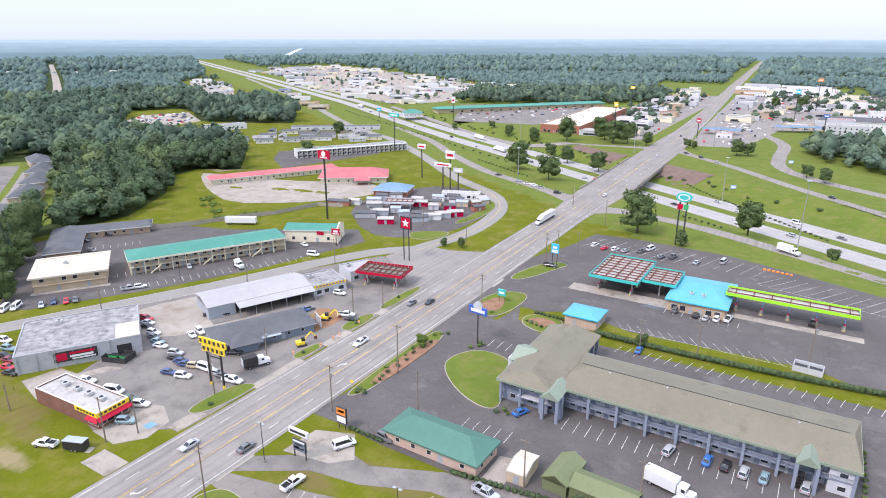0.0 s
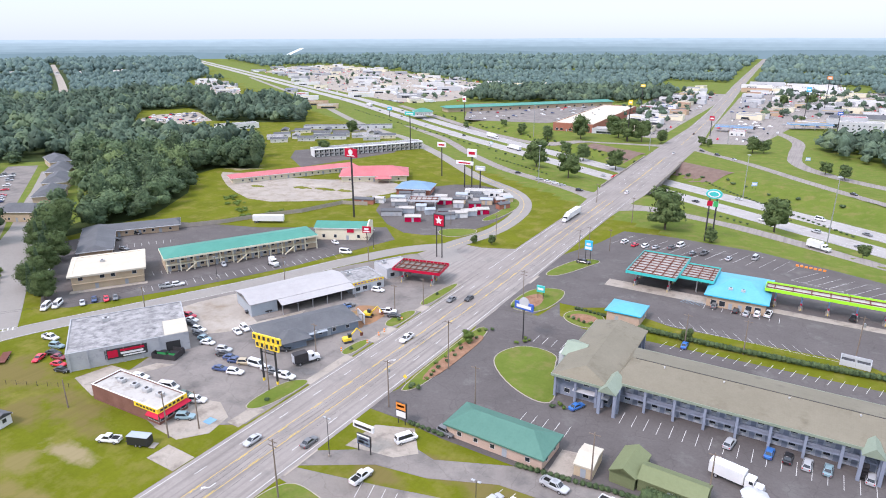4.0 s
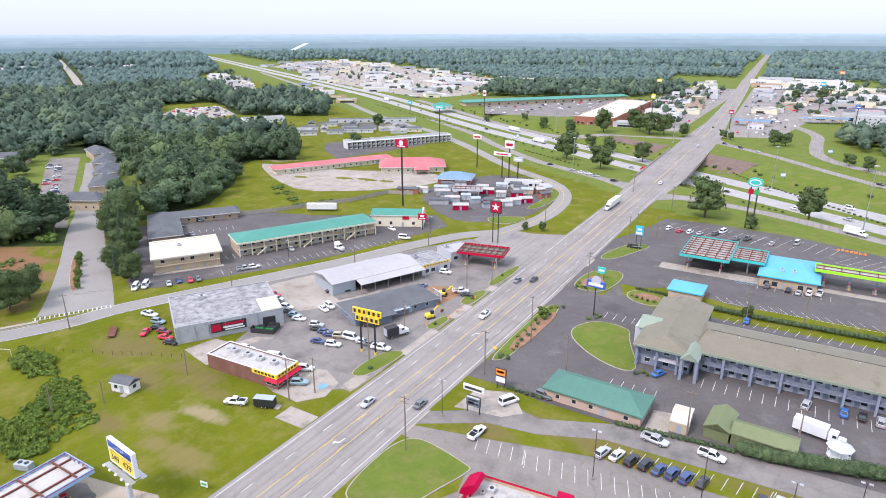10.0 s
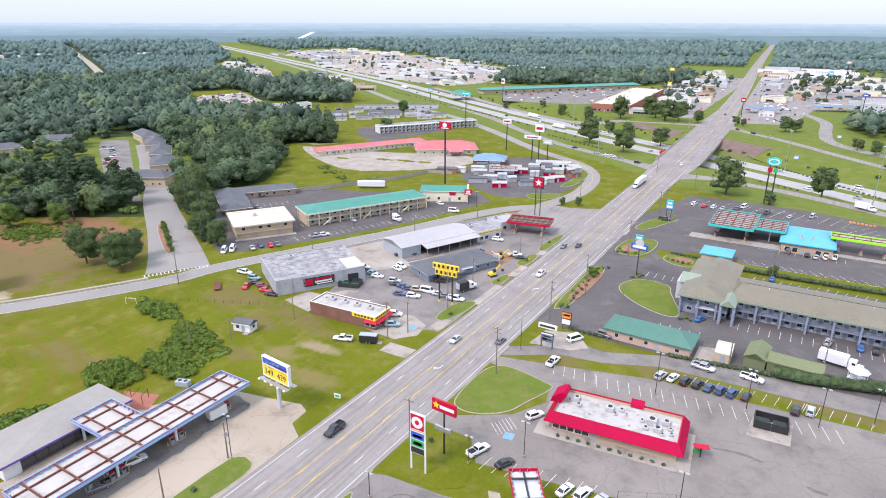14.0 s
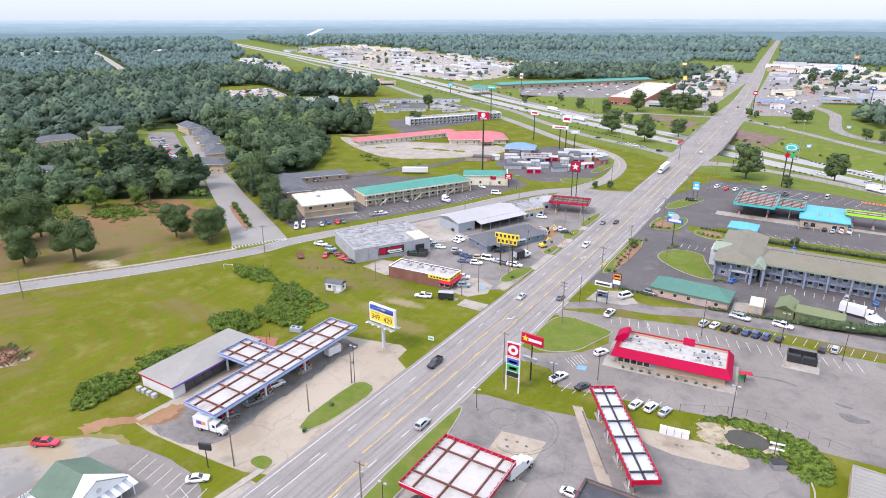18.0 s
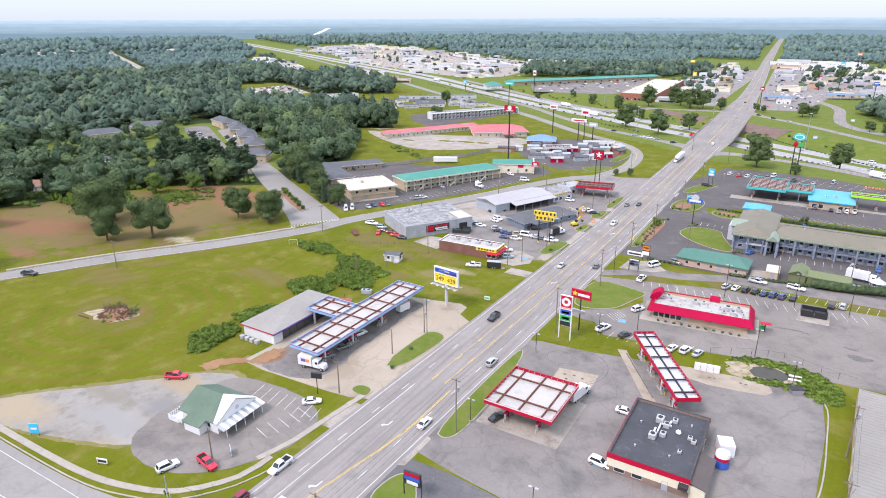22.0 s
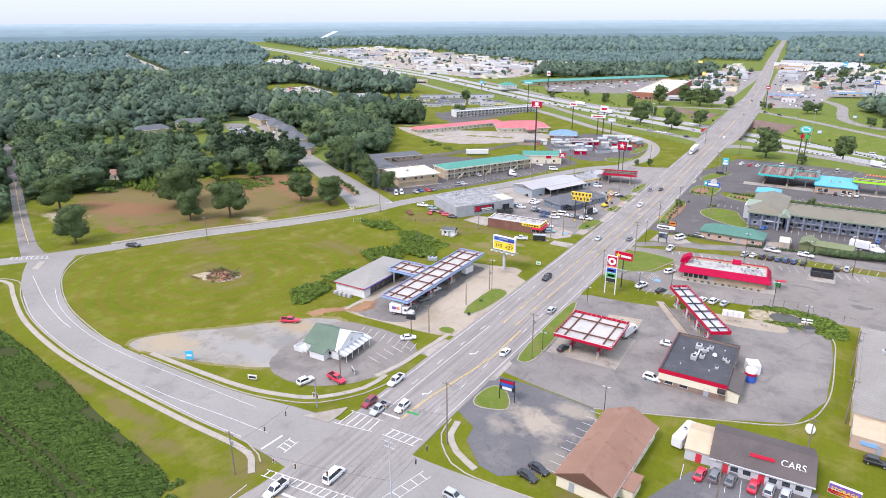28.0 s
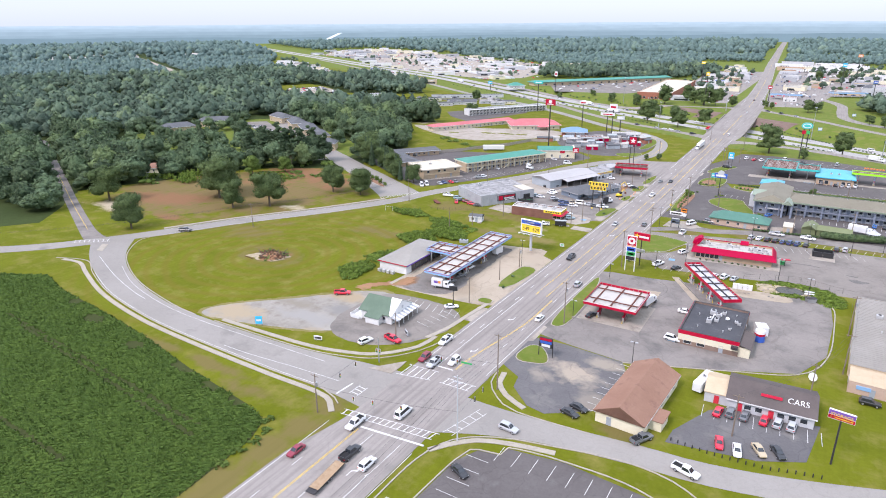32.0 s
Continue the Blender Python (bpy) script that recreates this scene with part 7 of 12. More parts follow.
def wheel_mesh(r, wide=.24):
    if (r, wide) not in WHEEL:
        m = pose(0, 0, 0, 90, 0, 0)
        g = Geo().cyl(0, 0, -wide / 2, wide / 2, r, n=14, m=m)
        k = len(g.f)
        g.cyl(0, 0, -wide / 2 - .015, wide / 2 + .015, r * .6, n=10, m=m)
        me = g.mesh("wheel")
        me.materials.append(M["tyre"])
        me.materials.append(M["rim"])
        for p in me.polygons:
            p.material_index = 1 if p.index >= k else 0
        WHEEL[(r, wide)] = me
    return WHEEL[(r, wide)]


def make_car(kind, colour):
    s = SHAPES[kind]
    word = {"sedan": "sedan", "suv": "sport utility car", "van": "van", "pickup": "pickup truck"}[kind]
    t = thing({"sedan": "car", "suv": "car", "van": "van", "pickup": "pickup_truck"}[kind], 0, 0, 0, 0, "%s %s on the asphalt" % ({"navy": "dark blue", "teal": "pale blue-green", "maroon": "dark red", "green": "dark green"}.get(colour, colour), word), "car" if kind in ("sedan", "suv") else ("van" if kind == "van" else "pickup truck"), "vehicles parked and on the road")
    paint = PAINTS[colour]
    g = Geo()
    loft(g, [(x, ring(w, a, b)) for x, w, a, b in s["secs"]])
    x0, x1, x2, x3, zb, zt = s["cab"]
    w = s["w"]
    wb, wt = w * .86, w * .70
    g.add([(x0, -wb, zb), (x3, -wb, zb), (x3, wb, zb), (x0, wb, zb), (x1, -wt, zt), (x2, -wt, zt), (x2, wt, zt), (x1, wt, zt)], [(4, 5, 6, 7), (0, 1, 5, 4), (1, 2, 6, 5), (2, 3, 7, 6), (3, 0, 4, 7)])
    g.bevel_box(x1 - .02, -wt - .02, zt - .02, x2 + .02, wt + .02, zt + .06, .02)
    part("body", g, paint, t)

    def pane(name, a, b, c, d, out):
        """A glass sheet between four corners, drawn in a little and set proud."""
        P = [Vector(p) for p in (a, b, c, d)]
        m = sum(P, Vector()) / 4
        o = Vector(out) * .02
        q = [m + (p - m) * .86 + o for p in P]
        g = Geo().add([tuple(v) for v in q] + [tuple(v - o * 1.6) for v in q], [(0, 1, 2, 3), (7, 6, 5, 4), (0, 4, 5, 1), (1, 5, 6, 2), (2, 6, 7, 3), (3, 7, 4, 0)])
        part(name, g, M["car_glass"], t)
    pane("windscreen", (x3, -wb, zb), (x3, wb, zb), (x2, wt, zt), (x2, -wt, zt), (.6, 0, .8))
    pane("rear_window", (x0, wb, zb), (x0, -wb, zb), (x1, -wt, zt), (x1, wt, zt), (-.8, 0, .5))
    for sy in (-1, 1):
        pane("side_window", (x0, sy * wb, zb), (x3, sy * wb, zb), (x2, sy * wt, zt), (x1, sy * wt, zt), (0, sy * .95, .2))
    for x in s["wheels"]:
        for sy in (-1, 1):
            put("wheel", wheel_mesh(s["r"]), None, t, m=pose(x, sy * (w - .1), s["r"]))
    L = s["L"] / 2
    zl = s["secs"][-1][3]
    for sy in (-1, 1):
        part("headlight", Geo().box(L - .22, sy * (w * .62) - .17, zl - .16, L - .01, sy * (w * .62) + .17, zl - .0), M["headlight"], t)
        part("taillight", Geo().box(-L + .0, sy * (w * .74) - .12, s["secs"][0][3] - .3, -L + .12, sy * (w * .74) + .12, s["secs"][0][3] - .02), M["taillight"], t)
    if kind == "pickup":
        part("bed", Geo().box(-2.72, -.84, 1.145, -.85, .84, 1.16), M["tyre"], t, "dark load bed")
        part("bed_side", Geo().box(-2.8, -.96, 1.1, -.8, -.84, 1.42).box(-2.8, .84, 1.1, -.8, .96, 1.42).box(-2.86, -.84, 1.1, -2.74, .84, 1.42), paint, t)
    return t


PAINTS = {k: surf("car_paint_" + k, c, tuple(v * 1.08 + .003 for v in c), .28, .15 if k in ("silver", "grey") else 0, .4, 8, .0, spec=.5, coat=.5, dirt=.06) for k, c in PAINT.items()}
CARS = {}


def car(x, y, heading, kind, colour):
    m = pose(x, y, lie(x, y) + .05, 0, 0, heading)
    if (kind, colour) in CARS:
        return copy_thing(CARS[(kind, colour)], m)
    t = make_car(kind, colour)
    t.matrix_basis = m
    CARS[(kind, colour)] = t
    return t


def truck(x, y, heading, colour="white", box=None, trailer=0.0, label="", z=.05, box_mat="white", tank=False, lift=0.0):
    """A lorry: cab with glass, hood and stacks; box: length of a body on its own frame; trailer: length of a towed one."""
    t = thing("truck", x, y, lie(x, y) + z, heading, label or "white lorry cab with sleeper on the asphalt", "truck")
    p = PAINTS[colour]
    part("cab", Geo().bevel_box(-.2, -1.15, .9, 1.7, 1.15, 3.0, .14).bevel_box(1.6, -1.0, .8, 3.3, 1.0, 1.9, .14), p, t)
    part("windscreen", Geo().box(1.66, -1.0, 1.95, 1.74, 1.0, 2.75), M["car_glass"], t)
    for sy in (-1, 1):
        part("side_window", Geo().box(.7, sy * 1.16 - .02, 1.95, 1.5, sy * 1.16 + .02, 2.65), M["car_glass"], t)
        part("headlight", Geo().box(3.25, sy * .75 - .18, 1.1, 3.34, sy * .75 + .18, 1.35), M["headlight"], t)
    part("bumper", Geo().bevel_box(3.2, -1.15, .45, 3.45, 1.15, .85, .05), M["steel"], t)
    tail = -(box or 3.6) - .2
    part("chassis", Geo().box(tail, -.45, .7, 3.0, .45, .95), M["dark_steel"], t)
    wx = [2.4, tail + 1.6] + ([tail + 2.8] if not box else [])
    for a in wx:
        for sy in (-1, 1):
            put("wheel", wheel_mesh(.5, .3), None, t, m=pose(a, sy * .98, .5))
    if box:
        b = part("box", Geo().bevel_box(tail, -1.25, 1.0, -.35, 1.25, 3.7, .05), M[box_mat], t)
        part("rear_door", Geo().box(tail - .04, -1.1, 1.1, tail, 1.1, 3.5), M["pale_wall"], b)
    else:
        part("sleeper", Geo().bevel_box(-1.5, -1.15, .9, -.15, 1.15, 3.6, .12), p, t)
    if trailer:
        tr = thing("trailer", *(Vector((x, y)) + Vector((math.cos(radians(heading)), math.sin(radians(heading)))) * (-2.0 - trailer / 2)), lie(x, y) + z, heading, "long white box trailer" if not tank else "shiny steel tank trailer", "trailer")
        make_trailer(tr, trailer, tank)
    return t


def make_trailer(tr, L, tank=False, mt="white"):
    if tank:
        part("tank", Geo().cyl(0, 0, -L / 2, L / 2, 1.15, n=16, m=pose(0, 0, 2.2, 0, 90, 0)), M["steel"], tr, smooth=False)
    else:
        b = part("box", Geo().bevel_box(-L / 2, -1.28, 1.15, L / 2, 1.28, 4.0, .05), M[mt], tr)
        part("rear_door", Geo().box(-L / 2 - .04, -1.15, 1.25, -L / 2, 1.15, 3.85), M["pale_wall"], b)
        part("skirt_rail", Geo().box(-L / 2, -1.3, 1.05, L / 2, 1.3, 1.15), M["steel"], tr)
    part("chassis", Geo().box(-L / 2, -.5, .8, L / 2, .5, 1.1), M["dark_steel"], tr)
    for a in (-L / 2 + 1.2, -L / 2 + 2.5):
        for sy in (-1, 1):
            put("wheel", wheel_mesh(.5, .45), None, tr, m=pose(a, sy * .95, .5))
    for sy in (-1, 1):
        part("landing_leg", Geo().box(L / 2 - 2.6, sy * .7 - .07, 0, L / 2 - 2.45, sy * .7 + .07, .9), M["dark_steel"], tr)


PARKED = {}
PARKED["car_lot"] = [
    (-56.9, 78.1, 20, "suv", "white"), (-45.8, 78.8, 20, "van", "white"), (-39.1, 78.7, 20, "sedan", "green"), (-34.1, 78.5, 25, "suv", "white"), (-30.4, 72.1, 30, "suv", "teal"), (-50.1, 100.8, 20, "suv", "silver"),
    (-47.9, 98.9, 20, "sedan", "black"), (-44.6, 98.5, 20, "sedan", "navy"), (-42, 97.9, 20, "sedan", "navy"), (-42.1, 92.6, 15, "sedan", "navy"), (-38.7, 98.6, 25, "suv", "tan"), (-36.9, 93.3, 20, "suv", "white"),
    (-35, 99.4, 5, "van", "white"), (-30.3, 99.3, 15, "sedan", "silver"), (-27.5, 99.1, 15, "sedan", "grey"), (-23.3, 98.9, 8, "pickup", "white"), (-56.4, 111.3, -20, "sedan", "white"), (-56.1, 114.1, -20, "suv", "white"),
    (-35.9, 109.8, 30, "pickup", "black"),
]
PARKED["body_shop"] = [
    (-79.6, 111.1, 10, "pickup", "red"), (-76.1, 109.6, 10, "sedan", "white"), (-73.6, 107.6, 5, "sedan", "black"), (-67.9, 105.9, 10, "suv", "white"), (-65.1, 104.1, 8, "sedan", "grey"), (-61.4, 102.8, 10, "sedan", "teal"),
    (-58.2, 101.4, 15, "sedan", "white"), (-102.5, 78.5, 10, "pickup", "white"), (-95.3, 76.5, 15, "suv", "teal"), (-91.8, 73.6, 15, "sedan", "black"), (-92.1, 69.6, -60, "sedan", "red"), (-87.7, 72.9, 15, "sedan", "maroon"),
    (-83.6, 70.6, 15, "sedan", "red"), (-79.4, 69.3, 15, "sedan", "black"),
]
PARKED["workshop"] = [
    (-24.2, 108.8, 65, "dump", "white"), (-23.5, 98.7, 10, "pickup", "white"), (-24.5, 148, 30, "pickup", "white"), (-20.9, 146.5, 20, "sedan", "black"), (-39.9, 141.1, 60, "sedan", "blue"),
    (-39.6, 143.4, 60, "sedan", "blue"), (-39.2, 145.3, 60, "sedan", "grey"), (-38.9, 161.6, 10, "suv", "white"), (-64.4, 124.9, 60, "sedan", "black"), (-60.7, 126.3, 60, "pickup", "black"),
    (-37.6, 57, 202, "pickup", "white"),
]
PARKED["motels"] = [
    (-109.8, 151.5, -30, "sedan", "silver"), (-92.6, 162, -15, "semi", "white"), (-76.8, 189, 15, "van", "white"), (-89.8, 197.4, -20, "sedan", "white"), (-120.7, 99.1, -30, "sedan", "silver"),
    (-120.2, 103, -30, "sedan", "navy"), (-116.9, 105.5, -30, "sedan", "red"), (-115.3, 107.9, -30, "sedan", "grey"), (-127.7, 90.4, -50, "van", "white"), (-126.3, 93.5, -50, "van", "white"),
    (-108.8, 124.4, 60, "pickup", "silver"), (-106.9, 127.6, 60, "suv", "white"), (-138.1, 132.4, 60, "sedan", "black"), (-179.9, 149.2, 20, "sedan", "black"), (-179.7, 159.7, 20, "sedan", "black"),
    (-163.8, 142.8, 10, "sedan", "grey"),
]
PARKED["hotel"] = [
    (50, 125.6, 65, "sedan", "blue"), (85, 128.9, 80, "suv", "silver"), (93.1, 129.8, 85, "sedan", "blue"), (96.8, 130, 85, "sedan", "black"), (100.5, 129.5, 85, "suv", "silver"), (104.4, 129.9, 85, "sedan", "teal"),
    (112.1, 131.1, 85, "suv", "silver"), (66.3, 174, 90, "sedan", "blue"), (56.5, 95.1, -10, "pickup", "silver"),
]
PARKED["truck_stop"] = [
    (69.1, 209.7, 85, "suv", "grey"), (75.9, 209.3, 85, "sedan", "black"), (79.2, 208.4, 85, "sedan", "silver"), (82.5, 209.6, 85, "suv", "white"), (85.6, 211.5, 85, "pickup", "white"), (22.4, 265.1, 75, "suv", "white"),
    (27.5, 263.1, 75, "sedan", "red"), (32, 263.7, 75, "suv", "white"), (36.3, 264.2, 75, "sedan", "silver"), (42.4, 267.2, 75, "suv", "grey"), (45.2, 272.5, 75, "van", "white"), (51.7, 264.1, 75, "sedan", "grey"),
    (56, 266.7, 75, "pickup", "grey"), (66, 264.4, 80, "sedan", "silver"), (75.5, 270.9, 80, "van", "silver"), (109.9, 222.4, 80, "pickup", "black"), (15.6, 229.3, 5, "pickup", "black"),
]
PARKED["restaurant"] = [
    (26.2, 50.8, 60, "suv", "white"), (20.8, 32.3, 70, "pickup", "white"), (27.6, 31.5, 65, "sedan", "black"), (47.5, 84.6, 75, "suv", "silver"), (50.5, 85.3, 75, "sedan", "white"), (53.7, 85.1, 75, "suv", "black"),
    (56.7, 85.2, 75, "suv", "black"), (59.5, 85.1, 75, "sedan", "navy"), (62.2, 85.2, 75, "suv", "navy"), (64.9, 85.2, 75, "suv", "navy"), (68.1, 85.7, 80, "sedan", "black"), (56.1, 94.9, -8, "pickup", "silver"),
    (68.3, 95.6, -8, "pickup", "white"), (79.1, 85.4, 85, "suv", "black"), (82.2, 86.7, 85, "suv", "silver"), (20.4, 76.7, 85, "pickup", "white"),
]
PARKED["corner"] = [
    (41.4, 30.4, 75, "sedan", "white"), (44.9, 31.1, 75, "suv", "white"), (48.2, 31.1, 75, "sedan", "silver"), (39, -6.8, 0, "sedan", "white"), (39.7, -27.9, -5, "suv", "white"), (13.8, -24.6, 75, "sedan", "black"),
]
PARKED["west_station"] = [
    (-39.4, -24.7, 70, "pickup", "grey"), (-27.9, -42.4, 40, "sedan", "white"), (-66.2, -52.3, 30, "pickup", "red"), (-40, -8.6, 75, "suv", "white"), (-39.9, -13, 70, "sedan", "black"), (-38.9, -17.3, 70, "sedan", "grey"),
    (-37.3, -76, 75, "suv", "white"), (-31, -71, -10, "pickup", "red"),
]
PARKED["dealer"] = [
    (57.7, -60.3, 85, "sedan", "red"), (60.4, -59.3, 85, "suv", "grey"), (63.4, -58.9, 85, "sedan", "grey"), (67.6, -58.5, 85, "sedan", "red"), (70.4, -58.1, 85, "suv", "silver"), (73.3, -57.9, 85, "suv", "silver"),
    (60, -72.9, -80, "sedan", "red"), (63.8, -73.7, -80, "sedan", "white"), (67.9, -71.2, -60, "sedan", "tan"), (71.5, -69.9, -60, "sedan", "black"), (27.5, -79.3, -15, "sedan", "black"), (28.6, -76.1, -15, "sedan", "black"),
    (44.9, -80.4, 60, "pickup", "grey"), (15.4, -111.1, -25, "sedan", "black"), (17.6, -92.4, -5, "suv", "silver"), (55.7, -86.6, -15, "pickup", "white"), (88.8, -37.3, 0, "suv", "black"),
]
PARKED["road"] = [
    (-16.9, -75.2, 90, "suv", "maroon"), (-13.1, -76.3, 90, "pickup", "silver"), (-8.8, -72.6, 90, "suv", "white"), (-17.1, -63.7, 90, "pickup", "white"), (0.6, -35.4, -90, "sedan", "white"),
    (1.3, -3.1, -90, "suv", "silver"), (-10.8, 21.7, 90, "pickup", "black"), (2.6, 80.1, -90, "sedan", "grey"), (-9, 73.8, 90, "sedan", "silver"), (-7.7, 134.6, 90, "pickup", "white"), (-11.4, 167.9, 90, "sedan", "grey"),
    (-6.5, 172, -90, "sedan", "black"), (-4.1, 408, 90, "sedan", "grey"), (-3.4, 360.1, -90, "suv", "white"), (-9.3, 512.9, 90, "sedan", "white"), (-15.9, 631.6, -90, "sedan", "black"), (-14, -109.3, 90, "pickup", "white"),
    (-6.7, -100.1, 90, "van", "white"), (-8, -118.4, -90, "pickup", "black"), (-2.6, -119.3, -90, "suv", "white"), (-18.8, -123.9, 90, "sedan", "maroon"), (-173.9, -34.8, 25, "pickup", "black"),
    (-222.9, -34.7, 0, "pickup", "white"),
]
for nn, hd, rows in ((344, 148, ((80, "sedan", "grey"), (132, "suv", "white"), (178, "sedan", "black"), (262, "sedan", "silver"), (330, "suv", "grey"), (420, "sedan", "white"), (560, "suv", "silver"), (700, "sedan", "black"), (860, "suv", "white"))),
                     (349, 148, ((105, "suv", "silver"), (300, "sedan", "white"), (480, "suv", "black"), (640, "sedan", "grey"))),
                     (372, -32, ((60, "suv", "black"), (118, "van", "white"), (170, "sedan", "silver"), (290, "sedan", "white"), (390, "suv", "grey"), (520, "sedan", "white"), (690, "sedan", "black"), (900, "suv", "silver"))),
                     (367, -32, ((90, "sedan", "grey"), (340, "suv", "white"), (610, "sedan", "silver")))):
    PARKED["motorway_%d" % nn] = [(*along(nn, s), hd, k, c) for s, k, c in rows]
for place, rows in PARKED.items():
    for x, y, hd, kind, colour in rows:
        if place == "road" and abs(hd) == 90 and y < -102:
            hd = 90 if x > -12.4 else -90
        elif place == "road" and abs(hd) == 90:
            hd = 90 if x > mid(y) else -90
        if kind == "semi":
            truck(x, y, hd, "white", label="white lorry tractor unit parked in the motel lot")
        elif kind == "dump":
            truck(x, y, hd, "white", box=4.2, box_mat="dark_steel", label="white tipper truck with a dark body")
        else:
            c = car(x, y, hd, kind, colour)
            if place.startswith("motorway"):          # too far for their lamps to show
                for q in [q for q in c.children if q.name.startswith(("headlight", "taillight"))]:
                    bpy.data.objects.remove(q)

for nn, s, hd, tank in ((350, 395, 148, False), (345, 250, 148, True), (369, 450, -32, False), (349, 760, 148, False)):
    x, y = along(nn, s)
    truck(x, y, hd, "white" if tank is False else "red", trailer=14.5, label="lorry with a long trailer on the motorway", tank=tank)
truck(99, 298, -31, "white", box=6.5, label="white delivery truck on the slip road", box_mat="white")
for x, y, hd, kind, colour in ((-30, 352, 28, "suv", "black"), (-44, 360, 28, "sedan", "silver"), (-50, 363, 28, "suv", "white"), (-56, 366, 28, "sedan", "white"), (-64, 370, 28, "sedan", "silver"), (-84, 381, 30, "sedan", "black"), (8, 536, -40, "sedan", "black"), (22, 522, -40, "suv", "black"), (36, 508, -42, "sedan", "silver"), (112, 424, -46, "sedan", "black"), (21, 92.5, 60, "van", "white"), (27.5, 99.5, -8, "suv", "grey")):
    car(x, y, hd, kind, colour)
tr = thing("flatbed_trailer", -7.4, -126.4, .06, 95, "low flatbed trailer with a bare plank deck", "trailer")
for i in range(8):
    part("plank", Geo().box(-4.7, -1.12 + i * .28, .78, 4.4, -.86 + i * .28, .84), M["deck_wood"], tr)
part("frame", Geo().box(-4.8, -1.2, .6, 4.5, 1.2, .77).box(4.5, -.1, .5, 6.0, .1, .62), M["black"], tr)
part("ramp", Geo().box(-6.0, -1.1, .62, -4.82, 1.1, .72), M["dark_steel"], tr)
for a in (-1.4, -.4):
    for sy in (-1, 1):
        put("wheel", wheel_mesh(.36, .25), None, tr, m=pose(a, sy * 1.05, .36))

# ---- plants ----
def leaf_mat(name, c1, c2, c3, gap=0.66, tints=None):
    """Foliage. gap: how far the colour darkens for shade between leaf clumps. tints: the range by which one tree of a
    wood differs from the next.
    """
    m = bpy.data.materials.new(name)
    m.use_nodes = True
    N, L = m.node_tree.nodes, m.node_tree.links
    b = N["Principled BSDF"]
    geo = N.new("ShaderNodeNewGeometry")
    no = N.new("ShaderNodeTexNoise")
    no.inputs["Scale"].default_value, no.inputs["Detail"].default_value = 0.07, 3.0
    L.new(geo.outputs["Position"], no.inputs["Vector"])
    mr = N.new("ShaderNodeMapRange")
    mr.inputs["From Min"].default_value, mr.inputs["From Max"].default_value = 0.35, 0.65
    L.new(no.outputs["Fac"], mr.inputs["Value"])

    def mix(fac, a, c):
        n = N.new("ShaderNodeMix")
        n.data_type = "RGBA"
        L.new(fac, n.inputs["Factor"])
        for s, v in ((n.inputs["A"], a), (n.inputs["B"], c)):
            if isinstance(v, tuple):
                s.default_value = (*v, 1)
            else:
                L.new(v, s)
        return n.outputs["Result"]
    half = N.new("ShaderNodeMath")
    half.operation = "MULTIPLY"
    half.inputs[1].default_value = 0.6
    L.new(geo.outputs["Random Per Island"], half.inputs[0])
    fine = N.new("ShaderNodeTexNoise")          # clumps of leaves; shade in the gaps between them is painted as darker colour
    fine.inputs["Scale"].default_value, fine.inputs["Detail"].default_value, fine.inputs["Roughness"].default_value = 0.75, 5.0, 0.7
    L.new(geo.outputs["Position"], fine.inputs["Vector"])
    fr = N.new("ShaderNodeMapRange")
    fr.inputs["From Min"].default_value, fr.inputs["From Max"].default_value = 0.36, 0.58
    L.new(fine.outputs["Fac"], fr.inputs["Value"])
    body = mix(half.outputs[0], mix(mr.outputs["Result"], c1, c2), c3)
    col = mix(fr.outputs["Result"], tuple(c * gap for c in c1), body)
    if tints:
        own = N.new("ShaderNodeAttribute")
        own.attribute_name = "tree_tint"
        warm = N.new("ShaderNodeMapRange")          # a few trees stand out yellowish
        warm.inputs["From Min"].default_value, warm.inputs["From Max"].default_value, warm.inputs["To Max"].default_value = 0.82, 1.0, 0.32
        L.new(own.outputs["Fac"], warm.inputs["Value"])
        col = mix(warm.outputs["Result"], col, (c3[0] * 1.25, c3[1] * 1.12, c3[2] * 0.62))
        span = N.new("ShaderNodeMapRange")
        span.inputs["To Min"].default_value, span.inputs["To Max"].default_value = tints
        L.new(own.outputs["Fac"], span.inputs["Value"])
        scl = N.new("ShaderNodeVectorMath")
        scl.operation = "SCALE"
        L.new(col, scl.inputs[0])
        L.new(span.outputs["Result"], scl.inputs["Scale"])
        col = scl.outputs[0]
    L.new(col, b.inputs["Base Color"])
    bp = N.new("ShaderNodeBump")
    bp.inputs["Strength"].default_value, bp.inputs["Distance"].default_value = 0.9, 0.9
    L.new(fine.outputs["Fac"], bp.inputs["Height"])
    L.new(bp.outputs["Normal"], b.inputs["Normal"])
    b.inputs["Roughness"].default_value = 0.75
    b.inputs["Specular IOR Level"].default_value = 0.12
    return m


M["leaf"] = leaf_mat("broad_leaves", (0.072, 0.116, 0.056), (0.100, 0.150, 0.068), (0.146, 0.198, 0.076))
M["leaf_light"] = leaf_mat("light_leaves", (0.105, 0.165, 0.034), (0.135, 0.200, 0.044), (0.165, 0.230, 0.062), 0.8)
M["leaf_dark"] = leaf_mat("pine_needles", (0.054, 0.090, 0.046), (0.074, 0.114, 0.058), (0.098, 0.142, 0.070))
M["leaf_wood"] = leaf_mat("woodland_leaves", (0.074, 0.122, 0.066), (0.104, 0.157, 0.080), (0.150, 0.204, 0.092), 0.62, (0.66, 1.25))
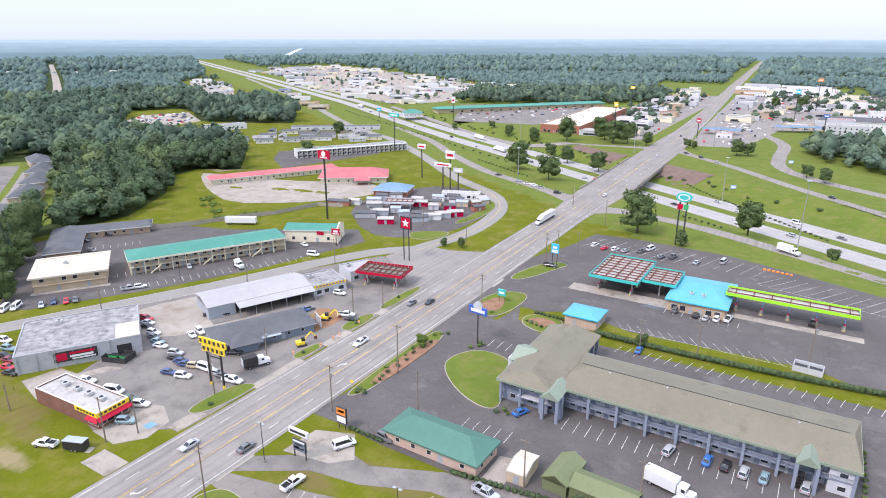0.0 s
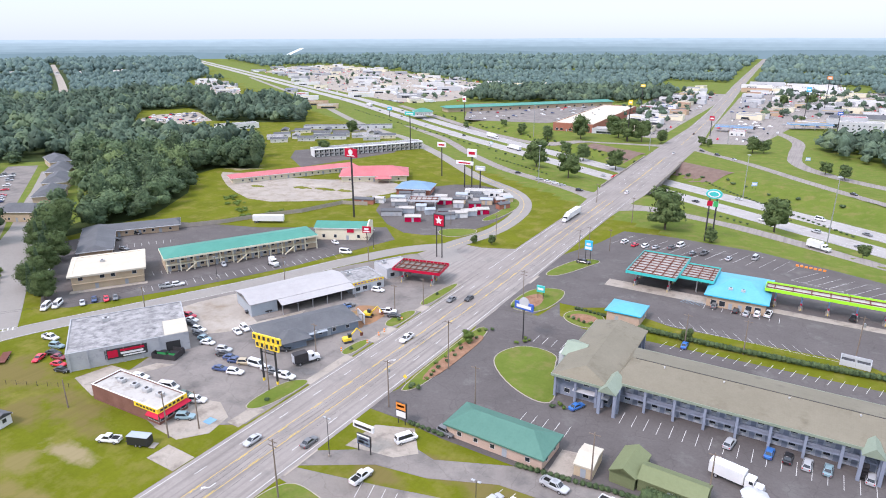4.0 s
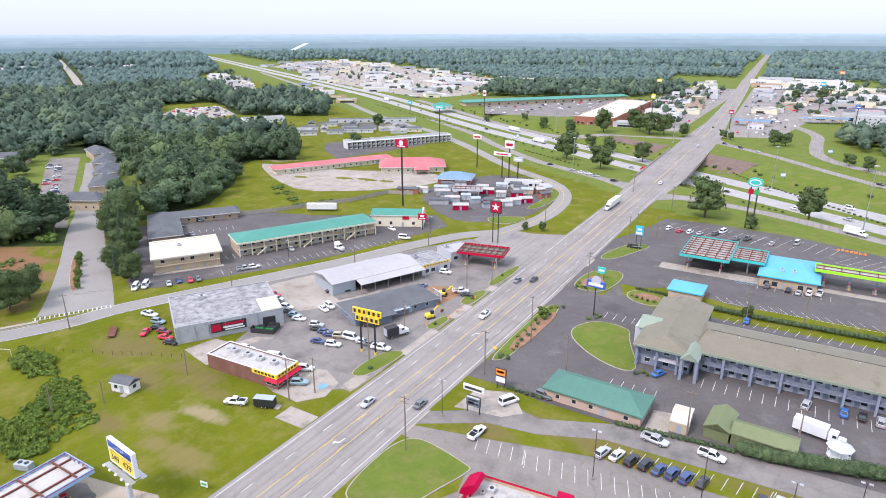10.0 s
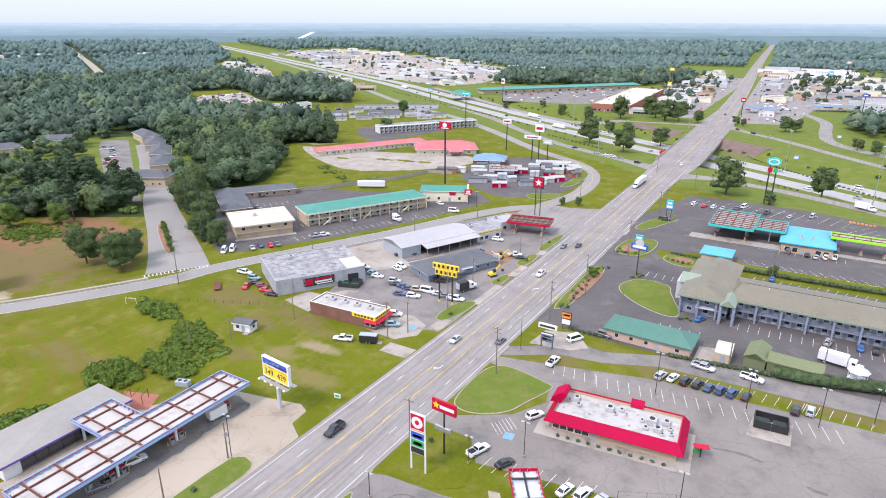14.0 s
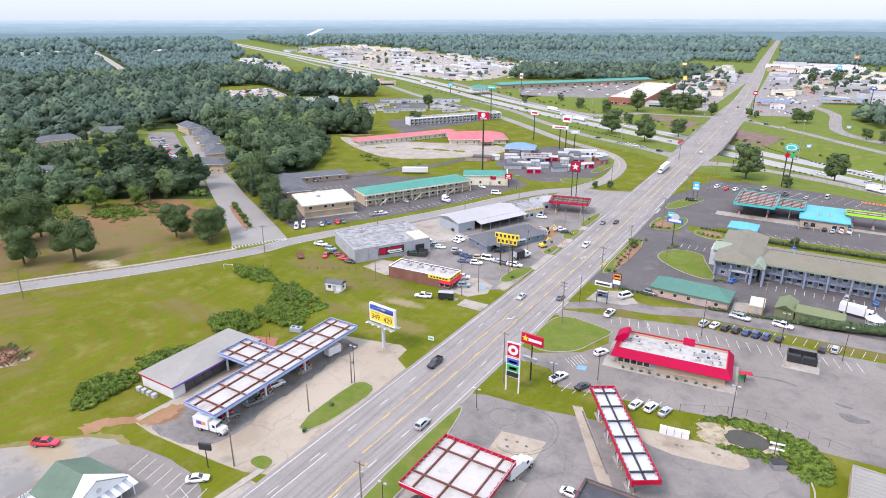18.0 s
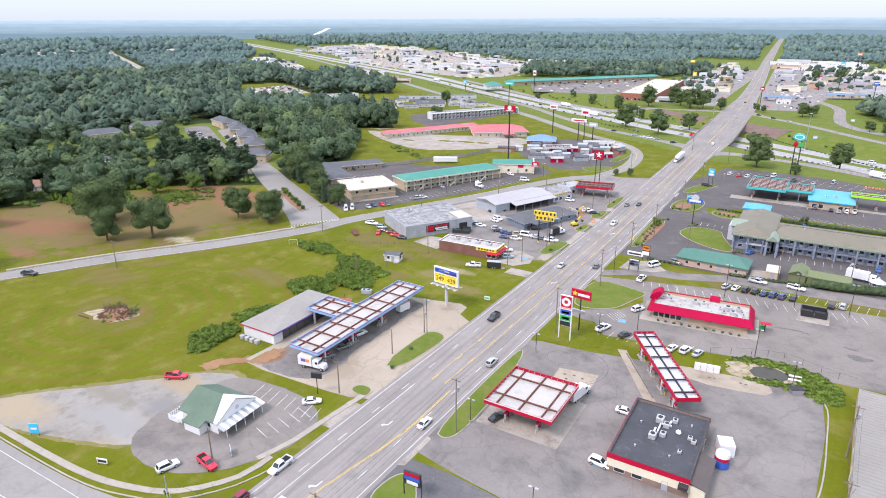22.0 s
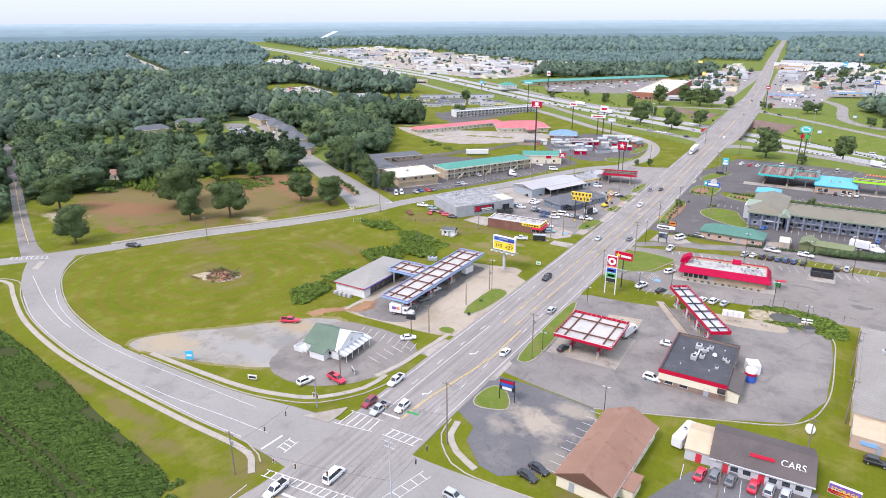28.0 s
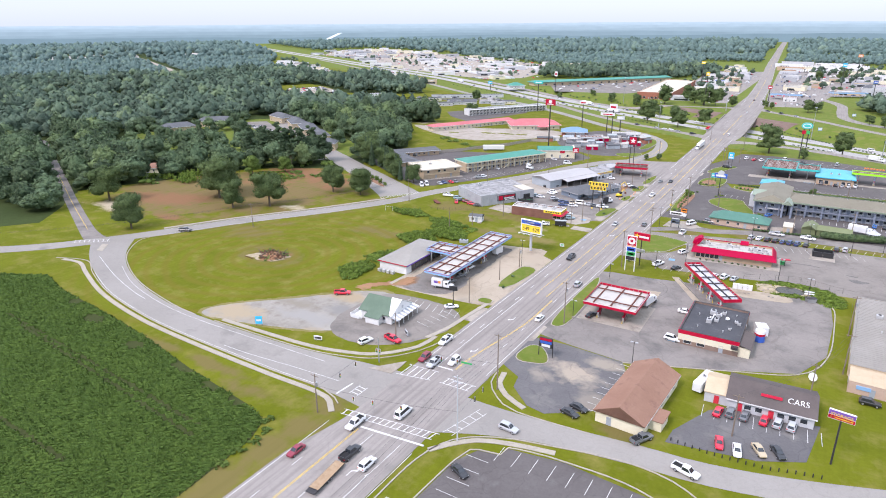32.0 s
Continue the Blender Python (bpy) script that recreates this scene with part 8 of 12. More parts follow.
# middle and far woods: haze is put into the leaves as paler, bluer green
M["leaf_far_haze"] = leaf_mat("haze_tinted_far_woods", (0.098, 0.156, 0.142), (0.118, 0.178, 0.160), (0.140, 0.198, 0.172), 0.85, (0.80, 1.18))
M["leaf_mid_haze"] = leaf_mat("haze_tinted_woods", (0.076, 0.120, 0.086), (0.100, 0.150, 0.102), (0.140, 0.190, 0.114), 0.72, (0.66, 1.28))
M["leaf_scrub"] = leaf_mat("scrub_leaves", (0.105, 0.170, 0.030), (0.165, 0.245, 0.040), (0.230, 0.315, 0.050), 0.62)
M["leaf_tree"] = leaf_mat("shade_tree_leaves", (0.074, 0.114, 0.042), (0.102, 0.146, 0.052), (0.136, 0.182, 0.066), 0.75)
M["bark"] = surf("tree_bark", (0.09, 0.07, 0.05), (0.15, 0.12, 0.09), 0.95, 0, 0.8, 6.0, 0.5)


def quads_mesh(name, co, smooth=False):
    """A mesh of loose quads from an array of shape (n, 4, 3)."""
    n = len(co)
    me = bpy.data.meshes.new(name)
    me.vertices.add(n * 4)
    me.vertices.foreach_set("co", np.ascontiguousarray(co, dtype=np.float32).ravel())
    me.loops.add(n * 4)
    me.loops.foreach_set("vertex_index", np.arange(n * 4, dtype=np.int32))
    me.polygons.add(n)
    me.polygons.foreach_set("loop_start", np.arange(0, n * 4, 4, dtype=np.int32))
    me.polygons.foreach_set("loop_total", np.full(n, 4, dtype=np.int32))
    me.update(calc_edges=True)
    return me


def leaf_cloud(rng, lobes, count, size):
    """Leaves spread over the skins of lobes (x, y, z, rx, ry, rz), turned mostly outwards: an array of quads."""
    lobes = np.array(lobes, float)
    wgt = lobes[:, 3] * lobes[:, 5]
    pick = rng.choice(len(lobes), count, p=wgt / wgt.sum())
    d = rng.normal(size=(count, 3))
    d[:, 2] = np.where(d[:, 2] < -0.4, -d[:, 2], d[:, 2])
    d /= np.linalg.norm(d, axis=1)[:, None]
    c = lobes[pick, :3] + d * lobes[pick, 3:] * rng.uniform(0.74, 1.07, (count, 1))
    nrm = d + rng.normal(scale=0.45, size=(count, 3))
    nrm /= np.linalg.norm(nrm, axis=1)[:, None]
    a = np.cross(nrm, rng.normal(size=(count, 3)))
    a /= np.linalg.norm(a, axis=1)[:, None] + 1e-9
    b = np.cross(nrm, a)
    s = (size * rng.uniform(0.6, 1.35, (count, 1)))
    return np.stack([c - a * s - b * s * .6, c + a * s * .7 - b * s, c + a * s + b * s * .7, c - a * s * .6 + b * s], 1)


def blob(rng, cx, cy, cz, r, rz, seg, rings):
    """One bumpy lobe of a crown: points and quads."""
    vs, fs = [], []
    for k in range(rings + 1):
        lat = -.75 + 2.15 * k / rings
        z, q = cz + rz * math.sin(lat), r * math.cos(lat)
        for i in range(seg):
            a = 6.2832 * (i + .5 * (k % 2)) / seg
            w = rng.uniform(.80, 1.20)
            vs.append((cx + q * w * math.cos(a), cy + q * w * math.sin(a), z + rng.uniform(-.10, .10) * rz))
    for k in range(rings):
        fs += [(k * seg + i, k * seg + (i + 1) % seg, (k + 1) * seg + (i + 1) % seg, (k + 1) * seg + i) for i in range(seg)]
    o = rings * seg
    fs += [(o, o + 2 * i + 1, o + 2 * i + 2, o + (2 * i + 3) % seg) for i in range((seg - 2) // 2)]
    return np.array(vs), np.array(fs)


def leafy_mesh(name, rng, lobes, leaves, size, seg=7, rings=3, core=0.86):
    """Bumpy lobes with small leaves standing out of them."""
    V, F = np.zeros((0, 3)), np.zeros((0, 4), int)
    for x, y, z, rx, ry, rz in lobes:
        v, f = blob(rng, x, y, z, rx * core, rz * core, seg, rings)
        F, V = np.concatenate([F, f + len(V)]), np.concatenate([V, v])
    n = len(F)
    q = leaf_cloud(rng, lobes, leaves, size)
    F, V = np.concatenate([F, np.arange(len(q) * 4).reshape(-1, 4) + len(V)]), np.concatenate([V, q.reshape(-1, 3)])
    me = bpy.data.meshes.new(name)
    me.from_pydata(V.tolist(), [], F.tolist())
    me.polygons.foreach_set("use_smooth", np.arange(len(F)) < n)
    return me


def crown_lobes(rng, r, h0, h1, n):
    out = [(0, 0, h0 + (h1 - h0) * .56, r * .84, r * .84, (h1 - h0) * .44)]
    for i in range(n):
        a, q = rng.uniform(0, 6.28), r * rng.uniform(.35, .72)
        k = rng.uniform(.32, .52) * r
        out.append((q * math.cos(a), q * math.sin(a), h0 + (h1 - h0) * rng.uniform(.22, .86), k * 1.15, k * 1.15, k * .85))
    return out


def trunk_geo(rng, h, r, crown_r, limbs=5):
    g = Geo()
    g.cyl(0, 0, -0.2, h * .45, r, r * .7, n=8)
    g.cyl(0, 0, h * .45, h * .85, r * .7, r * .2, n=7)
    for i in range(limbs):
        a = i * 6.28 / limbs + rng.uniform(-.4, .4)
        z = h * rng.uniform(.3, .55)
        g.rod((0, 0, z), (math.cos(a) * crown_r * .65, math.sin(a) * crown_r * .65, z + h * rng.uniform(.18, .32)), r * .28, n=5)
    return g


TREES = {}


def tree(x, y, h=9.0, kind="broad", variant=0, turn=0.0, label="", group="trees standing alone"):
    """A single tree; kind broad, pine or cypress. The variants share their meshes."""
    far = y > 270
    key = (kind, variant, far)
    if key not in TREES:
        rng = np.random.default_rng(40 + variant + 10 * len(kind))
        t = thing("tree", 0, 0, 0, 0, label or {"broad": "leafy broad-crowned shade tree on the grass", "pine": "tall dark pine with a high thin crown", "cypress": "narrow dense dark green conifer"}[kind], "tree", group)
        if kind == "broad":
            q = leafy_mesh("crown", rng, crown_lobes(rng, .44, .04, .98, 17), 900 if far else 4600, .028 if far else .0135, 6, 3, .74)
            tr = trunk_geo(rng, 1.0, .03, .43)
        elif kind == "pine":
            lobes = [(rng.uniform(-.09, .09), rng.uniform(-.09, .09), z, .12 - .10 * (z - .5), .12 - .10 * (z - .5), .045) for z in np.linspace(.5, .98, 13)]
            q = leafy_mesh("crown", rng, lobes, 1100, .013)
            tr = trunk_geo(rng, 1.0, .016, .15, 4)
        else:
            lobes = [(0, 0, z, .17 * (1.05 - z) + .02, .17 * (1.05 - z) + .02, .1) for z in np.linspace(.1, .95, 10)]
            q = leafy_mesh("crown", rng, lobes, 1100, .013)
            tr = trunk_geo(rng, 1.0, .02, .05, 2)
        part("trunk", tr, M["bark"], t)
        put("crown", q, M["leaf_tree" if kind == "broad" and variant != 2 else ("leaf_light" if kind == "broad" else "leaf_dark")], t)
        TREES[key] = t
    else:
        t = copy_thing(TREES[key], pose(0, 0, 0))
    t.matrix_basis = pose(x, y, lie(x, y), 0, 0, turn or (x * 37 + y * 11) % 360) @ Matrix.Diagonal((h * 1.0, h * 1.0, h, 1))
    if label:
        t["label"] = label
    return t


def shrub(x, y, r=1.0, h=1.2, light=False, label="", z=0.0, group="shrubs in beds and verges", variant=0):
    key = ("shrub", light, variant)
    if key not in TREES:
        rng = np.random.default_rng(90 + variant)
        lobes = [(0, 0, .45, .8, .8, .5)] + [(rng.uniform(-.6, .6), rng.uniform(-.6, .6), rng.uniform(.3, .7), .42, .42, .35) for _ in range(6)]
        t = tagged(put("shrub", leafy_mesh("shrub", rng, lobes, 260, .06, 6, 3), M["leaf_light" if light else "leaf"]), label or "rounded green shrub in a planted bed", "shrub", group)
        TREES[key] = t
    else:
        t = copy_thing(TREES[key], pose(0, 0, 0))
    t.matrix_basis = pose(x, y, lie(x, y) + z, 0, 0, (x * 53 + y * 29) % 360) @ Matrix.Diagonal((r, r, h, 1))
    if label:
        t["label"] = label
    return t


def hedge(pts, width, h, label, count=900, light=False, size=.16):
    """A clipped hedge along a line."""
    rng = np.random.default_rng(int(abs(pts[0][0] * 7 + pts[0][1])))
    count = int(count * 1.9)
    line = smooth_line([Vector(p) for p in pts], 1.2)
    lobes = [(p.x - pts[0][0], p.y - pts[0][1], h * .5, width * .55, width * .55, h * .52 * rng.uniform(.85, 1.12)) for p in line]
    t = thing("hedge", pts[0][0], pts[0][1], 0, 0, label, "hedge")
    put("foliage", leafy_mesh("foliage", rng, lobes, int(count * 1.5), size * .5, 6, 3), M["leaf_scrub" if light else "leaf"], t)
    g = Geo()
    for p in line[::3]:
        g.cyl(p.x - pts[0][0], p.y - pts[0][1], 0, h * .5, .05, n=5)
    part("stems", g, M["bark"], t)["kind"] = "stuff"
    return t


# trees by the slip roads and lots
for x, y, h, v in ((-82, 408, 15, 0), (-49, 384, 13, 1), (33, 296, 15.5, 0), (78, 331, 13, 3), (-39, 458, 12, 1), (-72, 480, 10.5, 0), (-95, 500, 9, 1), (-30, 560, 9, 3),
                   (55, 286, 7, 1), (114, 298, 6, 3), (9, 143, 4.2, 2), (66, 178, 4.2, 1), (-28, 232, 4.5, 3), (-36, 230, 3.8, 1)):
    tree(x, y, h * (1.32 if h > 8 else 1.0), "broad", v)
# the clearing beside the back road
for x, y, h, v in ((-199, -45, 11, 0), (-208, 13, 15, 1), (-214, 24, 13, 3), (-186, 3, 10, 0), (-172, 15, 12.5, 1), (-163, 54, 10, 3), (-146, 57, 10, 0), (-152, 66, 8, 1), (-255, -21, 13, 1), (-236, 62, 8, 2), (-222, 76, 7, 2)):
    tree(x, y, h * 1.5, "broad", v)
for i in range(26):
    rr = random.Random(300 + i)
    tree(-220 - rr.random() * 62, 84 + rr.random() * 30, 18 + rr.random() * 7, "pine", i % 3, label="tall dark pine at the edge of the clearing", group="tall pines by the clearing")
for i in range(16):
    u = i / 15
    rr = random.Random(500 + i)
    tree(-138 - 62 * u + rr.uniform(-3, 3), 88 + 40 * u + rr.uniform(-3, 3) + 4, 9.5 + 7 * u + rr.random() * 3, "cypress" if i % 3 else "broad", i % 2, label="dense dark green tree in the row beside the drive", group="trees beside the drive")
for i in range(7):
    tree(-146 - i * 5.6, 79.5 + i * 3.4, 2.6 + (i * 7 % 3) * .5, "broad", 2, label="small ornamental tree in the planted median", group="median trees")

# ---- woods ----
def inside(poly, X, Y):
    P = np.array(poly, float)
    res = np.zeros(X.shape, bool)
    for (xa, ya), (xb, yb) in zip(P, np.roll(P, -1, 0)):
        hit = (ya > Y) != (yb > Y)
        xs = (xb - xa) * (Y - ya) / ((yb - ya) if yb != ya else 1e-9) + xa
        res ^= hit & (X < xs)
    return res


def near_line(pts, d, X, Y):
    res = np.zeros(X.shape, bool)
    for (xa, ya), (xb, yb) in zip(pts, pts[1:]):
        L2 = (xb - xa) ** 2 + (yb - ya) ** 2
        t = np.clip(((X - xa) * (xb - xa) + (Y - ya) * (yb - ya)) / L2, 0, 1)
        res |= np.hypot(X - xa - t * (xb - xa), Y - ya - t * (yb - ya)) < d
    return res


WOOD_WEST = [(-190, 112), (-206, 140), (-204, 186), (-231, 228), (-272, 263), (-277, 287), (-251, 303), (-282, 336), (-323, 367), (-364, 387), (-402, 383), (-440, 405), (-480, 428), (-586, 430), (-668, 494), (-640, 545), (-590, 528), (-509, 470), (-446, 488), (-403, 514), (-466, 585), (-592, 676), (-640, 684), (-690, 636), (-768, 690),
             (-930, 775), (-1090, 880), (-1180, 1000), (-1300, 1120), (-2030, 1650), (-3400, 2640), (-4700, 2700), (-4700, -700), (-440, -190), (-268, -92), (-246, -62), (-262, -44), (-290, -18), (-268, 28), (-248, 74), (-212, 96)]
CLEARED = [[(-445, 110), (-445, 215), (-400, 252), (-300, 212), (-222, 168), (-215, 134), (-244, 96), (-262, 68), (-320, 62), (-400, 50)], [(-500, 415), (-420, 385), (-395, 440), (-440, 478), (-505, 462)], [(-615, 470), (-592, 528), (-500, 476), (-425, 420), (-430, 375), (-500, 368), (-582, 424)],
           [(-935, 300), (-900, 325), (-800, 262), (-790, 235), (-860, 262)], [(-1060, 430), (-1045, 465), (-940, 400), (-950, 372)], [(-1010, 500), (-990, 545), (-930, 580), (-880, 540), (-930, 480)]]


TOWN = [(-1299, 1262), (-1159, 1212), (-699, 877), (-520, 775), (-430, 735), (-372, 790), (-400, 985), (-477, 1150), (-660, 1270), (-988, 1500), (-1387, 1740), (-1487, 1580)]


def wooded(X, Y):
    w = inside(WOOD_WEST, X, Y)
    for c in CLEARED:
        w &= ~inside(c, X, Y)
    w &= ~near_line([(-120, 64), (-200, 114)], 17, X, Y) & ~near_line([(-200, 114), (-250, 146), (-300, 178), (-370, 222)], 10, X, Y)
    w &= ~near_line([(-190, -66), (-268, -34), (-480, 60)], 6, X, Y)
    w &= ~near_line([(-900, 505), (-1037, 598), (-1300, 740), (-1699, 948), (-2300, 1260)], 17, X, Y)
    for cx, cy, r in ((-403, 128, 17), (-424, 165, 15), (-415, 205, 15), (-381, 228, 16), (-340, 200, 17), (-306, 178, 16), (-263, 166, 15), (-236, 142, 17), (-418, 242, 18), (-300, 34, 13), (-290, 26, 10), (-330, 90, 12), (-318, 82, 10), (-720, 300, 34), (-900, 420, 30)):
        w &= np.hypot(X - cx, Y - cy) > r
    n = X * NX + Y * NY
    mx = np.interp(Y, ROAD_Y, ROAD_X)
    far = (n > 480) & (np.hypot(X - 70, Y + 80) > 1290) & (np.abs(X - mx) > 26)
    far &= ~inside(TOWN, X, Y)
    for cx, cy, rx, ry in ((-1700, 800, 75, 150), (-1560, 1010, 60, 90), (-2050, 860, 60, 110)):          # far hamlets in the woods
        w &= np.hypot((X - cx) / rx, (Y - cy) / ry) > 1
    far &= ~inside([(-185, 1120), (-60, 1120), (-75, 1420), (-215, 1420)], X, Y)
    far &= ~((X > mx) & (X < 150) & (Y < 1400)) & ~((X > mx) & (X < 260) & (Y < 1150))
    belt = inside([(-420, 1050), (-170, 930), (-120, 960), (-130, 1120), (-300, 1180)], X, Y)
    east = inside([(100, 545), (150, 505), (420, 360), (900, 230), (900, 640), (150, 640), (92, 640), (90, 590)], X, Y)
    belt |= inside([(-365, 806), (-180, 876), (-150, 935), (-300, 1015), (-415, 965)], X, Y)
    return w | far | belt | east


def crown_template(rng, r, h0, h1, seg, rings, leaves, size, lobes=4, pointed=False):
    """A crown of a few leafy lobes; pointed ones taper upwards like pines."""
    V, F = np.zeros((0, 3)), np.zeros((0, 4), int)
    parts_ = [(0, 0, h0 + (h1 - h0) * .55, r * .72, (h1 - h0) * .46)]
    for i in range(lobes):
        a = 6.2832 * i / max(lobes, 1) + rng.uniform(-.5, .5)
        u = rng.uniform(.25, .72)
        k = r * (rng.uniform(.42, .62) if not pointed else .75 * (1.05 - u))
        q = r * (rng.uniform(.35, .62) if not pointed else .2)
        parts_.append((q * math.cos(a), q * math.sin(a), h0 + (h1 - h0) * u, k, k * rng.uniform(.75, 1.05)))
    if pointed:
        parts_[0] = (0, 0, h0 + (h1 - h0) * .5, r * .5, (h1 - h0) * .52)
    for c in parts_:
        v, f = blob(rng, *c[:3], c[3] * .86, c[4] * .86, seg, rings)
        F = np.concatenate([F, f + len(V)])
        V = np.concatenate([V, v])
    smooth = np.ones(len(F), bool)
    if leaves:
        q = leaf_cloud(rng, [(c[0], c[1], c[2], c[3] * 1.08, c[3] * 1.08, c[4] * 1.08) for c in parts_], leaves, size)
        F = np.concatenate([F, np.arange(len(q) * 4).reshape(-1, 4) + len(V)])
        V = np.concatenate([V, q.reshape(-1, 3)])
        smooth = np.concatenate([smooth, np.zeros(len(q), bool)])
    return V, F, smooth


def woods(name, r0, r1, step, tmpl, scale, material, label, seed, where=None):
    """Joins many tree crowns, on a shaken grid between two distances from the near ground, into one object."""
    rng = np.random.default_rng(seed)
    ax = np.arange(-r1, r1, step)
    X, Y = np.meshgrid(ax, ax)
    X, Y = X.ravel() + 70, Y.ravel() - 80
    X = X + rng.uniform(-.46, .46, X.shape) * step
    Y = Y + rng.uniform(-.46, .46, Y.shape) * step
    d = np.hypot(X - 70, Y + 80)
    brg = np.degrees(np.arctan2(X - 70, Y + 80))
    keep = (d >= r0) & (d < r1) & (brg > -86) & (brg < 34)
    X, Y = X[keep], Y[keep]
    w = (where or wooded)(X, Y)
    X, Y = X[w], Y[w]
    which = rng.integers(0, len(tmpl), X.shape)
    vs, fs, sm, tn, o = [], [], [], [], 0
    for k, (V, F, S) in enumerate(tmpl):
        sel = np.where(which == k)[0]
        if not len(sel):
            continue
        a = rng.uniform(0, 6.283, len(sel))
        s = rng.uniform(scale[0], scale[1], len(sel))
        hz = s * rng.uniform(.52, 1.08, len(sel))
        c, si = np.cos(a)[:, None], np.sin(a)[:, None]
        px = (V[None, :, 0] * c - V[None, :, 1] * si) * s[:, None] + X[sel][:, None]
        py = (V[None, :, 0] * si + V[None, :, 1] * c) * s[:, None] + Y[sel][:, None]
        pz = V[None, :, 2] * hz[:, None]
        vs.append(np.stack([px, py, pz], -1).reshape(-1, 3))
        fs.append((F[None] + (np.arange(len(sel)) * len(V))[:, None, None]).reshape(-1, 4) + o)
        sm.append(np.tile(S, len(sel)))
        tn.append(np.repeat(rng.random(len(sel)), len(V)))
        o += len(sel) * len(V)
    vs, fs, sm = np.concatenate(vs), np.concatenate(fs), np.concatenate(sm)
    me = bpy.data.meshes.new(name)
    me.vertices.add(len(vs))
    me.vertices.foreach_set("co", vs.astype(np.float32).ravel())
    me.loops.add(len(fs) * 4)
    me.loops.foreach_set("vertex_index", fs.astype(np.int32).ravel())
    me.polygons.add(len(fs))
    me.polygons.foreach_set("loop_start", np.arange(0, len(fs) * 4, 4, dtype=np.int32))
    me.polygons.foreach_set("loop_total", np.full(len(fs), 4, dtype=np.int32))
    me.polygons.foreach_set("use_smooth", sm)
    me.update(calc_edges=True)
    me.attributes.new("tree_tint", "FLOAT", "POINT").data.foreach_set("value", np.concatenate(tn).astype(np.float32))
    return tagged(put(name, me, material), label, "woods", kind="stuff")


_r = np.random.default_rng(7)
near_tm = [crown_template(_r, .38, .04, .96, 6, 3, 300, .030, 6, i > 6) for i in range(8)]
mid_tm = [crown_template(_r, .43, .05, .95, 6, 2, 18, .06, 3, i > 7) for i in range(9)]
far_tm = [crown_template(_r, .54, .02, 1.0, 6, 2, 0, 0, 1) for _ in range(6)]
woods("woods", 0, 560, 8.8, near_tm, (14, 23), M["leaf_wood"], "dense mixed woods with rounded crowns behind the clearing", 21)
woods("woods", 560, 1200, 10.4, mid_tm, (12, 23), M["leaf_mid_haze"], "dense green woods stretching into the distance", 22)
woods("woods", 1200, 1800, 12, far_tm, (10, 16), M["leaf_far_haze"], "far woods to the horizon", 23)
woods("woods", 1800, 3000, 26, far_tm, (20, 30), M["leaf_far_haze"], "farthest woods along the horizon", 24)


def round_flats(X, Y):
    """Loose trees on the lawns round the apartment houses."""
    rng = np.random.default_rng(8)
    w = inside(CLEARED[0], X, Y) & (rng.random(X.shape) < .44) & ~near_line([(-200, 114), (-250, 146), (-300, 178), (-370, 222)], 11, X, Y)
    w &= ~near_line([(-280, 146), (-400, 216)], 17, X, Y)
    for cx, cy in ((-418, 143), (-420, 186), (-385, 235), (-348, 217), (-316, 198), (-284, 176), (-240, 150)):
        w &= np.hypot(X - cx, Y - cy) > 17
    return w


woods("scattered_trees", 0, 620, 9, near_tm, (9, 16), M["leaf_wood"], "leafy trees on the lawns round the apartments", 26, round_flats)


def among_shops(X, Y):
    """Trees standing singly and in clumps among the far shops and beside the motorway."""
    rng = np.random.default_rng(5)
    mx = np.interp(Y, ROAD_Y, ROAD_X)
    n, s_ = X * NX + Y * NY, Y * NX - X * NY
    keep = rng.random(X.shape) < .05 + .12 * (np.sin(X * .021 + 1.3) * np.sin(Y * .017) > .35)
    zone = inside(TOWN, X, Y)
    zone |= inside([(-746, 736), (-768, 690), (-930, 775), (-1060, 870), (-1151, 993), (-936, 904)], X, Y)
    row = inside([(-1100, 940), (-1151, 993), (-1300, 1110), (-1500, 1270), (-1480, 1300), (-1250, 1130), (-1080, 980)], X, Y)
    zone |= row
    keep |= row
    zone |= inside([(22, 740), (10, 1180), (190, 1290), (330, 900), (200, 760), (100, 860)], X, Y)
    keep |= (X > -200) & (rng.random(X.shape) < .36)
    zone |= inside([(-46, 610), (-70, 1120), (-190, 1115), (-150, 820), (-92, 640)], X, Y)
    zone |= inside([(45, 790), (80, 800), (75, 1040), (30, 1050)], X, Y)
    zone |= inside([(-470, 1120), (-330, 1060), (-230, 1120), (-225, 1290), (-400, 1190)], X, Y)
    zone |= inside([(-470, 590), (-720, 760), (-960, 860), (-700, 690), (-640, 690), (-590, 680)], X, Y) & (rng.random(X.shape) < .6)
    zone |= inside([(-560, 800), (-340, 650), (-345, 780), (-520, 790)], X, Y) & (rng.random(X.shape) < .25)
    return zone & keep & (np.abs(X - mx) > 24) & ((n > 425) | (n < 262))


woods("scattered_trees", 560, 1700, 15, mid_tm, (8, 14), M["leaf_mid_haze"], "green trees scattered among the distant shops", 25, among_shops)
